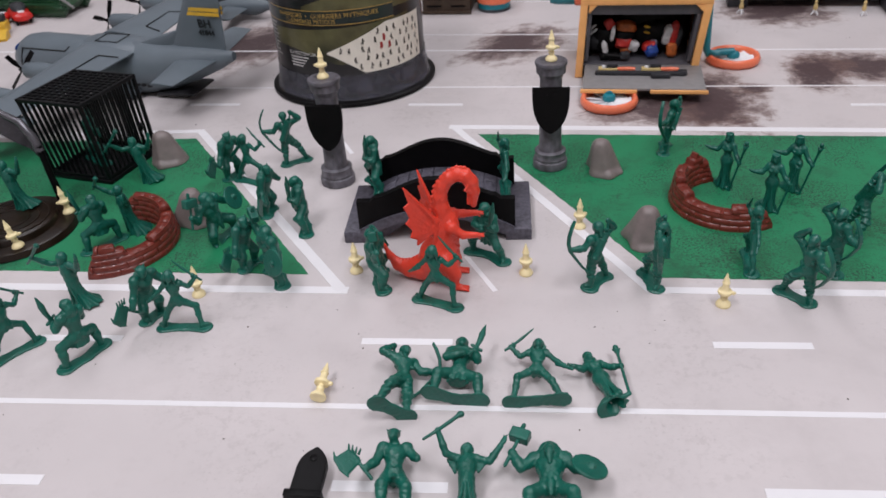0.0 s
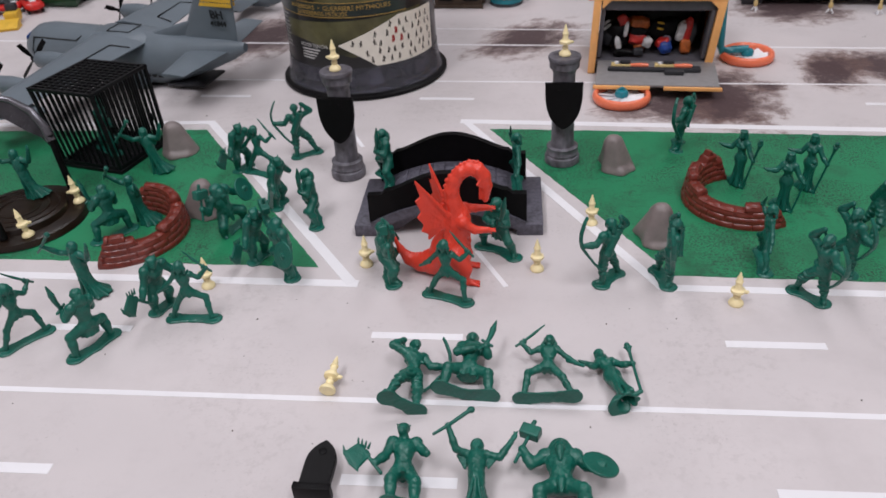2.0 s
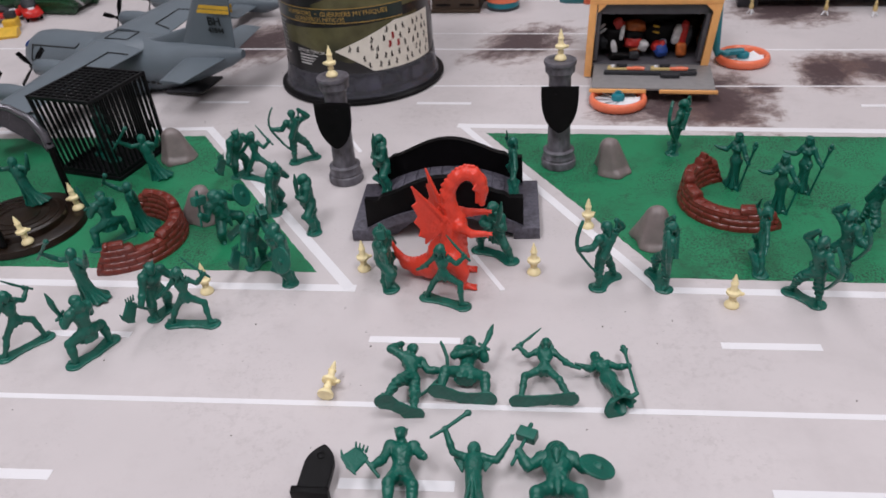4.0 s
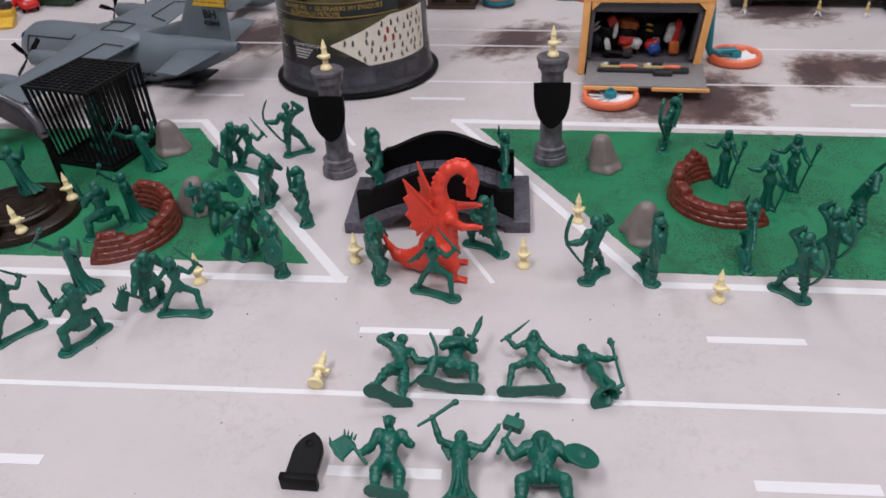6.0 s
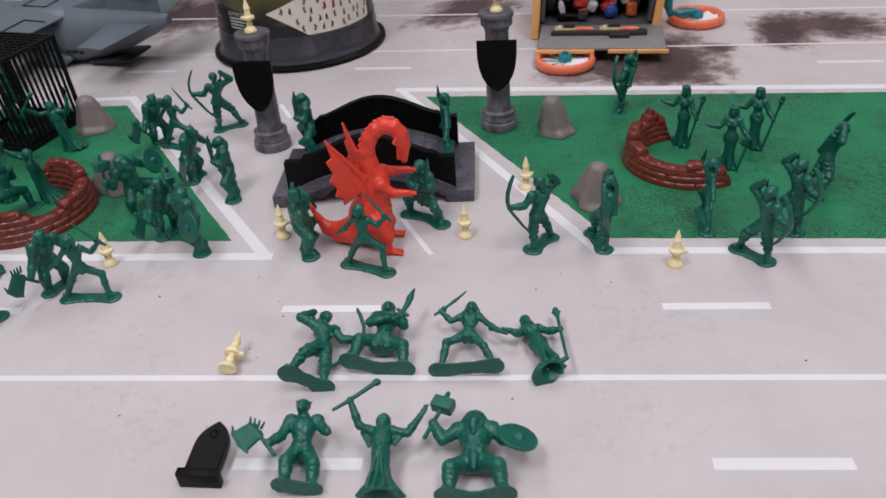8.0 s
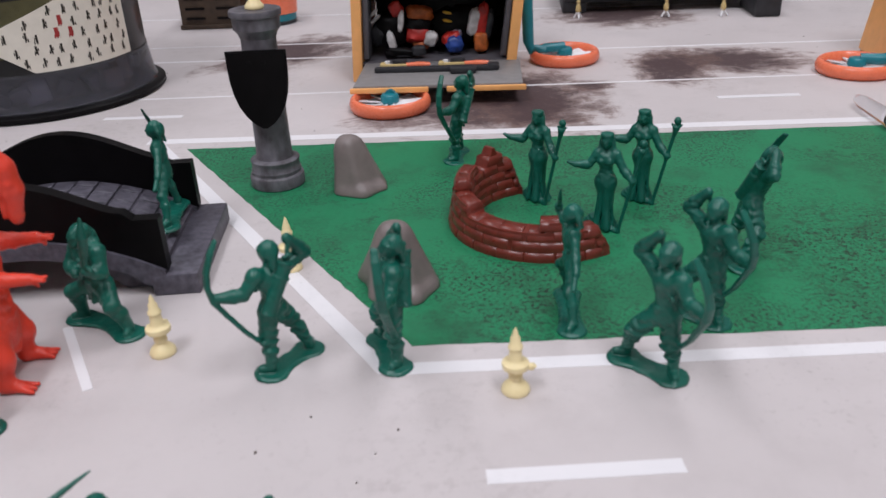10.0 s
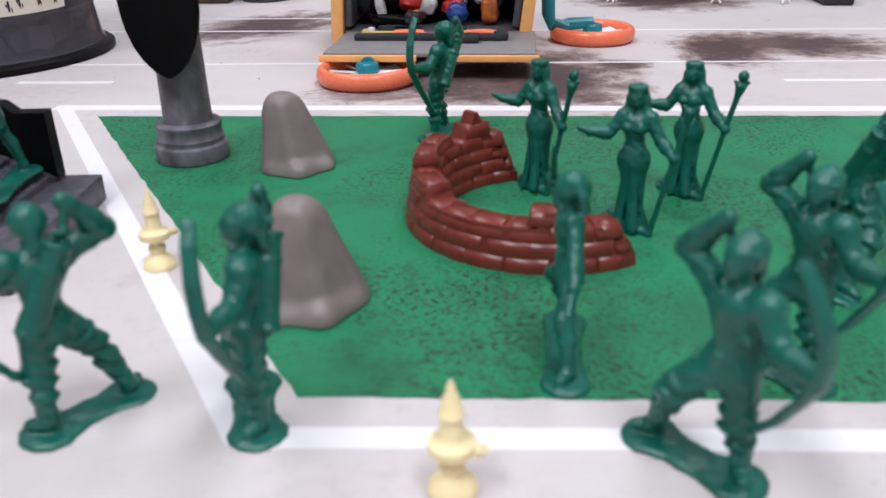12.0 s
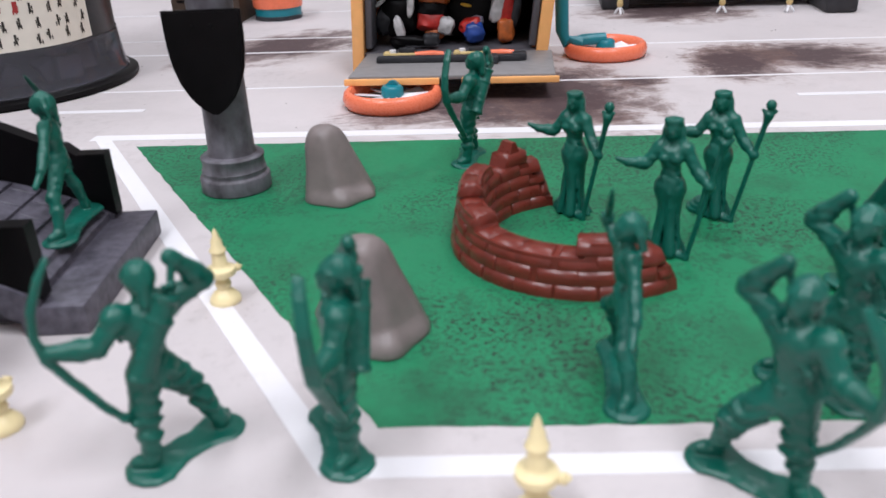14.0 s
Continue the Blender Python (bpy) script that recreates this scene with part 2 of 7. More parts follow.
def sheet(outline, z0, z1):
    """A flat outline in x and y from z0 up to z1."""
    bm = bmesh.new()
    a = [bm.verts.new((x, y, z0)) for x, y in outline]
    b = [bm.verts.new((x, y, z1)) for x, y in outline]
    bm.faces.new(list(reversed(a)))
    bm.faces.new(b)
    n = len(outline)
    for k in range(n):
        bm.faces.new((a[k], a[(k + 1) % n], b[(k + 1) % n], b[k]))
    bmesh.ops.recalc_face_normals(bm, faces=bm.faces[:])
    return bm


# ---- a modelling field in millimetres: soft unions of simple solids, skinned into one mesh ----
class Clay:
    def __init__(self, lo, hi, cell):
        self.lo, self.cell = np.array(lo, float), cell
        self.n = np.ceil((np.array(hi, float) - self.lo) / cell).astype(int) + 1
        self.f = np.full(self.n, 6.0, np.float32)

    def block(self, lo, hi):
        a = np.clip(((np.array(lo) - self.lo) / self.cell).astype(int), 0, self.n)
        b = np.clip(((np.array(hi) - self.lo) / self.cell).astype(int) + 2, 0, self.n)
        sl = tuple(slice(i, j) for i, j in zip(a, b))
        ax = [self.lo[k] + self.cell * np.arange(a[k], b[k]) for k in range(3)]
        return sl, np.meshgrid(*ax, indexing="ij")

    def join(self, sl, d, k):
        if d.size == 0:
            return
        f = self.f[sl]
        if k <= 0:
            self.f[sl] = np.minimum(f, d)
        else:
            h = np.maximum(k - np.abs(f - d), 0) / k
            self.f[sl] = np.minimum(f, d) - h * h * k * 0.25

    def cut(self, sl, d, k=0.3):
        f, d = self.f[sl], -d
        h = np.maximum(k - np.abs(f - d), 0) / k
        self.f[sl] = np.maximum(f, d) + h * h * k * 0.25

    def limb(self, a, b, ra, rb=None, k=1.2):
        rb = ra if rb is None else rb
        a, b = np.array(a, float), np.array(b, float)
        m = max(ra, rb) + k + 2.0
        sl, (x, y, z) = self.block(np.minimum(a, b) - m, np.maximum(a, b) + m)
        d = b - a
        t = np.clip(((x - a[0]) * d[0] + (y - a[1]) * d[1] + (z - a[2]) * d[2]) / max(1e-6, d @ d), 0, 1)
        dist = np.sqrt((x - a[0] - t * d[0]) ** 2 + (y - a[1] - t * d[1]) ** 2 + (z - a[2] - t * d[2]) ** 2)
        self.join(sl, dist - (ra + (rb - ra) * t), k)

    def path(self, pts, radii, k=1.0):
        if not isinstance(radii, (list, tuple)):
            radii = [radii] * len(pts)
        for i in range(len(pts) - 1):
            self.limb(pts[i], pts[i + 1], radii[i], radii[i + 1], k)

    def ball(self, c, r, k=1.2, turn=None):
        r = np.array(r if isinstance(r, (list, tuple)) else (r, r, r), float)
        c = np.array(c, float)
        m = r.max() + k + 2.0
        sl, (x, y, z) = self.block(c - m, c + m)
        x, y, z = self.turned(x - c[0], y - c[1], z - c[2], turn)
        q = np.sqrt((x / r[0]) ** 2 + (y / r[1]) ** 2 + (z / r[2]) ** 2)
        g = np.sqrt((x / r[0] ** 2) ** 2 + (y / r[1] ** 2) ** 2 + (z / r[2] ** 2) ** 2) + 1e-6
        self.join(sl, q * (q - 1) / g, k)

    def turned(self, x, y, z, turn):
        if turn is None:
            return x, y, z
        m = Euler([radians(v) for v in turn]).to_matrix().transposed()
        return [m[i][0] * x + m[i][1] * y + m[i][2] * z for i in range(3)]

    def slab(self, c, size, rnd=0.5, k=0.6, turn=None, take=False):
        c, h = np.array(c, float), np.array(size, float) / 2
        m = np.linalg.norm(h) + k + 2.0
        sl, (x, y, z) = self.block(c - m, c + m)
        x, y, z = self.turned(x - c[0], y - c[1], z - c[2], turn)
        qx, qy, qz = np.abs(x) - h[0] + rnd, np.abs(y) - h[1] + rnd, np.abs(z) - h[2] + rnd
        d = np.sqrt(np.maximum(qx, 0) ** 2 + np.maximum(qy, 0) ** 2 + np.maximum(qz, 0) ** 2) + np.minimum(np.maximum(qx, np.maximum(qy, qz)), 0) - rnd
        (self.cut if take else self.join)(sl, d, k)

    def disc(self, c, r, half, k=0.6, turn=None, rnd=0.4):
        c = np.array(c, float)
        m = max(r, half) + k + 2.0
        sl, (x, y, z) = self.block(c - m, c + m)
        x, y, z = self.turned(x - c[0], y - c[1], z - c[2], turn)
        qr, qz = np.sqrt(x * x + y * y) - r + rnd, np.abs(z) - half + rnd
        self.join(sl, np.sqrt(np.maximum(qr, 0) ** 2 + np.maximum(qz, 0) ** 2) + np.minimum(np.maximum(qr, qz), 0) - rnd, k)

    def flat(self, a, b, ra, rb, z0, z1, k=0.6, rnd=0.35):
        """A flat strap between two spots on the ground, from z0 up to z1."""
        m = max(ra, rb) + k + 2.0
        sl, (x, y, z) = self.block((min(a[0], b[0]) - m, min(a[1], b[1]) - m, z0 - 2), (max(a[0], b[0]) + m, max(a[1], b[1]) + m, z1 + 3))
        dx, dy = b[0] - a[0], b[1] - a[1]
        t = np.clip(((x - a[0]) * dx + (y - a[1]) * dy) / max(1e-6, dx * dx + dy * dy), 0, 1)
        r = ra + (rb - ra) * (1 - (1 - t) ** 2 if ra > rb else t * t)
        qr = np.sqrt((x - a[0] - t * dx) ** 2 + (y - a[1] - t * dy) ** 2) - r + rnd
        qz = np.abs(z - (z0 + z1) / 2) - (z1 - z0) / 2 + rnd
        self.join(sl, np.sqrt(np.maximum(qr, 0) ** 2 + np.maximum(qz, 0) ** 2) + np.minimum(np.maximum(qr, qz), 0) - rnd, k)

    def plane(self, n, p, k=2.0):
        """Cuts away all that lies beyond the plane through p that faces n."""
        n = np.array(n, float)
        n = n / np.linalg.norm(n)
        ax = [self.lo[i] + self.cell * np.arange(self.n[i]) for i in range(3)]
        x, y, z = np.meshgrid(*ax, indexing="ij")
        d = -((x - p[0]) * n[0] + (y - p[1]) * n[1] + (z - p[2]) * n[2])
        self.cut((slice(None),) * 3, d, k)

    def skirt(self, a, b, ra, rb, k=1.0, flat=1.0, folds=0, deep=0.0, phase=0.0, take=False):
        """A cone from a (upper) to b (lower) with radii ra and rb, cut flat below, with folds; take: carved out."""
        a, b = np.array(a, float), np.array(b, float)
        m = max(ra, rb) + k + 2.0
        sl, (x, y, z) = self.block(np.minimum(a, b) - m, np.maximum(a, b) + m)
        t = np.clip((a[2] - z) / max(1e-6, a[2] - b[2]), 0, 1)
        px, py = x - a[0] - t * (b[0] - a[0]), (y - a[1] - t * (b[1] - a[1])) / flat
        r = ra + (rb - ra) * t ** 1.4
        if folds:
            r = r + deep * t * np.cos(folds * np.arctan2(py, px) + phase)
        d = np.maximum((np.sqrt(px * px + py * py) - r) * 0.8, np.maximum(b[2] - z, z - a[2]))
        (self.cut if take else self.join)(sl, d, k)

    def web(self, a, b, c, half=0.7, k=0.5):
        """A flat triangle with thickness."""
        a, b, c = (np.array(p, float) for p in (a, b, c))
        m = half + k + 2.0
        sl, (x, y, z) = self.block(np.minimum(np.minimum(a, b), c) - m, np.maximum(np.maximum(a, b), c) + m)
        p = np.stack([x, y, z], -1)
        nrm = np.cross(b - a, c - a)
        nrm = nrm / np.linalg.norm(nrm)
        inside = np.ones(x.shape, bool)
        edge = np.full(x.shape, 1e9)
        for s, e in ((a, b), (b, c), (c, a)):
            d = e - s
            inside &= ((p - s) @ np.cross(nrm, d)) >= 0
            t = np.clip(((p - s) @ d) / (d @ d), 0, 1)[..., None]
            edge = np.minimum(edge, np.linalg.norm(p - s - t * d, axis=-1))
        self.join(sl, np.where(inside, np.abs((p - a) @ nrm), edge) - half, k)

    def rough(self, c, r, amount, wave):
        """Small lumps (hair, fur, scales) within r of c."""
        c = np.array(c, float)
        r = np.array(r if isinstance(r, (list, tuple)) else (r, r, r), float)
        sl, (x, y, z) = self.block(c - r, c + r)
        w = np.clip(1.4 - np.sqrt(((x - c[0]) / r[0]) ** 2 + ((y - c[1]) / r[1]) ** 2 + ((z - c[2]) / r[2]) ** 2) * 1.4, 0, 1)
        self.f[sl] += amount * w * (np.sin(x * wave + 1.3 * np.sin(z * wave * 0.6)) * np.sin(z * wave * 0.9 + 0.7) * np.cos(y * wave * 0.8))

    def grooves(self, c, r, amount, count):
        """Strands that run down from a crown at c."""
        c = np.array(c, float)
        r = np.array(r if isinstance(r, (list, tuple)) else (r, r, r), float)
        sl, (x, y, z) = self.block(c - r, c + r)
        w = np.clip(1.5 - np.sqrt(((x - c[0]) / r[0]) ** 2 + ((y - c[1]) / r[1]) ** 2 + ((z - c[2]) / r[2]) ** 2) * 1.5, 0, 1)
        self.f[sl] += amount * w * np.cos(count * np.arctan2(y - c[1], x - c[0]) + 0.5 * np.sin(z))

    def creases(self, c, r, amount, wave):
        """Wrinkles that run round sleeves and breeches."""
        c = np.array(c, float)
        r = np.array(r, float)
        sl, (x, y, z) = self.block(c - r, c + r)
        w = np.clip(1.6 - np.sqrt(((x - c[0]) / r[0]) ** 2 + ((y - c[1]) / r[1]) ** 2 + ((z - c[2]) / r[2]) ** 2) * 1.6, 0, 1)
        self.f[sl] += amount * w * np.sin(z * wave + 1.1 * np.sin(x * 0.8) + 1.3 * np.sin(y * 0.9 + 1))

    def mesh(self, name, mat, scale=0.001):
        """Skins the zero level: one point for each cell that the surface crosses, one quad for each edge."""
        f = self.f.copy()
        for k in range(3):
            edge = [slice(None)] * 3
            for s in (0, -1):
                edge[k] = s
                f[tuple(edge)] = np.maximum(f[tuple(edge)], 0.3)
        n = np.array(f.shape)
        total = np.zeros(n - 1 + np.array((0, 0, 0)), np.float32)
        acc, cnt = np.zeros((*(n - 1), 3), np.float32), total
        corner = {(i, j, k): f[i:n[0] - 1 + i, j:n[1] - 1 + j, k:n[2] - 1 + k] for i in (0, 1) for j in (0, 1) for k in (0, 1)}
        for p in corner:
            for ax in range(3):
                if p[ax] == 0:
                    q = tuple(1 if i == ax else p[i] for i in range(3))
                    a, b = corner[p], corner[q]
                    hit = (a < 0) != (b < 0)
                    t = np.where(hit, a / np.where(hit, a - b, 1), 0)
                    for i in range(3):
                        acc[..., i] += np.where(hit, t if i == ax else p[i], 0)
                    cnt += hit
        alive = cnt > 0
        idx = np.full(alive.shape, -1, np.int64)
        idx[alive] = np.arange(alive.sum())
        cells = np.argwhere(alive)
        verts = (cells + acc[alive] / cnt[alive][:, None]) * self.cell + self.lo
        quads = []
        for ax in range(3):
            u, v = [i for i in range(3) if i != ax]
            lo = [slice(None)] * 3
            hi = [slice(None)] * 3
            lo[ax], hi[ax] = slice(0, -1), slice(1, None)
            a, b = f[tuple(lo)], f[tuple(hi)]
            hit = np.argwhere((a < 0) != (b < 0))
            hit = hit[(hit[:, u] > 0) & (hit[:, v] > 0) & (hit[:, u] < n[u] - 1) & (hit[:, v] < n[v] - 1)]
            flip = (a[tuple(hit.T)] < 0) ^ (ax == 1)
            du, dv = np.eye(3, dtype=int)[u], np.eye(3, dtype=int)[v]
            q = np.stack([idx[tuple((hit - i * du - j * dv).T)] for i, j in ((1, 1), (0, 1), (0, 0), (1, 0))], 1)
            q[~flip] = q[~flip][:, ::-1]
            quads.append(q)
        quads = np.concatenate(quads)
        me = bpy.data.meshes.new(name)
        me.from_pydata((verts * scale).tolist(), [], quads.tolist())
        me.polygons.foreach_set("use_smooth", [True] * len(me.polygons))
        me.materials.append(mat)
        me.update()
        return me


# ---- the room and the printed play mat ----
tagged(mesh_object("floor", sheet([(-2.2, -1.8), (2.2, -1.8), (2.2, 3.2), (-2.2, 3.2)], -0.10, -0.004), M_FLOOR), "plain brown-grey room floor under the play mat", "floor", kind="structure")
tagged(mesh_object("ceiling", sheet([(-2.3, -1.9), (2.3, -1.9), (2.3, 3.3), (-2.3, 3.3)], 2.4, 2.5), M_CEIL), "plain white painted ceiling with flat lamp panels", "ceiling", kind="structure")
for wall_name, wc, ws in (("wall_north", (0, 3.25, 1.15), (4.6, 0.1, 2.5)), ("wall_south", (0, -1.85, 1.15), (4.6, 0.1, 2.5)), ("wall_east", (2.25, 0.7, 1.15), (0.1, 5.0, 2.5)), ("wall_west", (-2.25, 0.7, 1.15), (0.1, 5.0, 2.5))):
    tagged(mesh_object(wall_name, box(wc, ws), M_WALL), "plain light painted room wall", "wall", kind="structure")
tagged(mesh_object("play_mat", sheet([(-1.4, -0.4), (1.4, -0.4), (1.4, 2.2), (-1.4, 2.2)], -0.004, 0.0), M_MAT), "pale grey printed road play mat with burnt patches", "play mat", kind="structure")


STRIPS = []


def strip(a, b, width, name="road_line"):
    """A painted line from a to b."""
    a, b = Vector((*a, 0)), Vector((*b, 0))
    d = (b - a).normalized()
    s = Vector((-d.y, d.x, 0)) * width / 2
    out = [(p.x, p.y) for p in (a - s, b - s, b + s, a + s)]
    STRIPS.append(out)
    return tagged(mesh_object(name, sheet(out, -0.0005, 0.00022 + 0.00002 * (len(STRIPS) % 7)), M_PAINT), "white painted road line on the play mat", "road line", "road lines", "structure")


def lawn(outline):
    """A green printed field with a slightly ragged edge."""
    out = []
    rnd = random.Random(5)
    for k, p in enumerate(outline):
        q = outline[(k + 1) % len(outline)]
        a, b = Vector(p), Vector(q)
        steps = max(2, int((b - a).length / 0.006))
        for i in range(steps):
            c = a.lerp(b, i / steps)
            if i:
                c += Vector((rnd.uniform(-1, 1), rnd.uniform(-1, 1))) * 0.00045
            out.append((c.x, c.y))
    tagged(mesh_object("green_field", sheet(out, -0.0005, 0.0002), M_LAWN), "green speckled grass field printed on the mat", "grass field", "grass fields", "structure")


lawn([(0.1490, 0.4405), (1.2, 0.3850), (1.2, 0.6120), (0.0015, 0.7060)])
lawn([(-0.1265, 0.4515), (-0.3055, 0.7150), (-1.0, 0.729), (-1.0, 0.4900)])
# borders of the right field
strip((0.138, 0.4251), (1.2, 0.3765), 0.0078)
strip((-0.03, 0.7262), (1.2, 0.618), 0.0100)
strip((-0.0240, 0.7245), (0.1390, 0.4240), 0.008)
# borders of the left field
strip((-0.0905, 0.4290), (-1.0, 0.4640), 0.0088)
strip((-0.3030, 0.7340), (-1.0, 0.742), 0.0085)
strip((-0.3050, 0.7320), (-0.0955, 0.4290), 0.0088)
# lane lines in front
strip((-1.2, 0.3271), (1.2, 0.2739), 0.0047)
for x0 in (-0.798, -0.5555, -0.313, -0.0705, 0.1705, 0.4135, 0.656):
    strip((x0, 0.3655 - 0.026 * x0), (x0 + 0.0645, 0.3655 - 0.026 * (x0 + 0.0645)), 0.0068, "road_dash")
    strip((x0 + 0.002, 0.2366 - 0.012 * x0), (x0 + 0.069, 0.2366 - 0.012 * (x0 + 0.069)), 0.0078, "road_dash")
# lane lines behind
for x0 in (-0.84, -0.60, -0.345, -0.0805, 0.392, 0.63):
    strip((x0, 0.7905 - 0.080 * (x0 + 0.0805)), (x0 + 0.062, 0.7905 - 0.080 * (x0 + 0.1425)), 0.0063, "road_dash")
strip((-1.2, 0.9295), (1.2, 0.7435), 0.0032)
strip((-1.2, 1.0835), (1.2, 0.8435), 0.0040)
strip((-0.1963, 1.0487), (0.1585, 1.0098), 0.003)
strip((-0.5864, 1.2550), (0.8500, 1.0780), 0.0036)
# middle dashes of the slanting lane
strip((-0.1428, 0.7011), (-0.1259, 0.6675), 0.004, "road_dash")
strip((-0.0014, 0.4745), (0.0230, 0.4257), 0.004, "road_dash")


# ---- towers, bridge, bucket ----
def torch(m, label="small cream plastic candlestick piece standing on the mat", name="candlestick"):
    """A turned candlestick with a side handle."""
    bm = lathe([(0.0001, 0), (0.0050, 0), (0.0053, 0.0006), (0.0050, 0.0018), (0.0036, 0.0034), (0.0020, 0.0046), (0.0027, 0.0058), (0.0026, 0.0068), (0.0017, 0.0078), (0.0020, 0.0088), (0.0047, 0.0094), (0.0050, 0.0102), (0.0048, 0.0114), (0.0030, 0.0120), (0.0025, 0.0128), (0.0022, 0.0166), (0.0027, 0.0170), (0.0026, 0.0178), (0.0020, 0.0182), (0.0018, 0.0206), (0.0012, 0.0214), (0.0009, 0.0230), (0.0002, 0.0244)], 24)
    for v in bm.verts:
        v.co *= 1.03
        v.co.z *= 1.1
    add_tube(bm, [(0.003, 0, 0.0114), (0.0062, 0, 0.0114), (0.0068, 0, 0.0122)], [0.0013, 0.0015, 0.0012], 8)
    ob = mesh_object(name, bm, M_CREAM, None, "", True, 50)
    ob.matrix_world = m
    return tagged(ob, label, "candlestick", "cream candlesticks")


TORCH = torch(pose(0.1865, 0.4058, 0, 0, 0, -15))
for m in (pose(0.0465, 0.4487, 0, 0, 0, 80), pose(-0.0880, 0.4550, 0, 0, 0, 20), pose(0.0925, 0.5165, 0, 0, 0, 35), pose(-0.2080, 0.4250, 0, 0, 0, 160)):
    copy_thing(TORCH, m)
tagged(copy_thing(TORCH, pose(-0.0890, 0.3040, 0.0054, -77, 0, -5)), "small cream plastic candlestick piece lying on its side")


def tower(m, shield_turn):
    t = thing("tower", m, "grey painted stone-look toy tower with a black shield", "toy tower", "towers")
    part("base", lathe([(0.0156, 0), (0.0163, 0.0008), (0.0163, 0.0068), (0.0158, 0.0078), (0.0150, 0.0082), (0.0148, 0.0088), (0.0150, 0.0094), (0.0150, 0.0100)], 48), M_STONE, t)
    part("ring", lathe([(0.0144, 0.0098), (0.0150, 0.0104), (0.0145, 0.0112), (0.0143, 0.0150), (0.0147, 0.0158), (0.0147, 0.0168), (0.0140, 0.0174), (0.0114, 0.0180)], 48), M_STONE, t)
    part("shaft", lathe([(0.0114, 0.0178), (0.0107, 0.0205), (0.0105, 0.03), (0.0102, 0.06), (0.0100, 0.0905)], 48), M_STONE, t)
    part("crown", lathe([(0.0100, 0.0890), (0.0108, 0.0900), (0.0108, 0.0912), (0.0126, 0.0935), (0.0134, 0.0942), (0.0134, 0.1005), (0.0145, 0.1012), (0.0147, 0.1035), (0.0142, 0.1045), (0.0001, 0.1045)], 48), M_STONE, t)
    # heater shield: straight shoulders, sides that curve into a point
    half = [(0.0168, 0.0845), (0.0167, 0.0740), (0.0163, 0.0670), (0.0152, 0.0600), (0.0130, 0.0530), (0.0096, 0.0470), (0.0054, 0.0425), (0.0012, 0.0398)]
    outline = [(-x, z) for x, z in half] + [(x, z) for x, z in reversed(half)]
    bm = prism(outline, 0.0032, Matrix.Translation((0, -0.0142, 0)))
    bmesh.ops.bevel(bm, geom=[e for e in bm.edges if abs(e.verts[0].co.y - e.verts[1].co.y) < 1e-6], offset=0.0007, segments=2, affect="EDGES")
    sh = part("shield", bm, M_BLACK, t, "matte black heater shield")
    part("rivet", lathe([(0.0011, 0), (0.0010, 0.0004), (0.0003, 0.0007)], 12, pose(0.004, -0.0157, 0.078, 90, 0, 0)), M_BLACK, sh)
    part("rivet", lathe([(0.0011, 0), (0.0010, 0.0004), (0.0003, 0.0007)], 12, pose(-0.004, -0.0157, 0.078, 90, 0, 0)), M_BLACK, sh)
    part("bracket", box((0, -0.0118, 0.066), (0.008, 0.004, 0.016), 0.0006), M_BLACK, t)
    return t


tower(sized(pose(0.0730, 0.6320, 0, 0, 0, -2), 1.0), 0)
tower(sized(pose(-0.1295, 0.6085, 0, 0, 0, -4), 1.0), 0)
tagged(copy_thing(TORCH, pose(0.0732, 0.6320, 0.1047, 0, 0, 10)), "small cream plastic candlestick piece on top of a tower")
tagged(copy_thing(TORCH, pose(-0.1298, 0.6085, 0.1047, 0, 0, 170)), "small cream plastic candlestick piece on top of a tower")


def arch(x, low, high, half):
    return low + (high - low) * max(0.0, 1 - (x / half) ** 2)


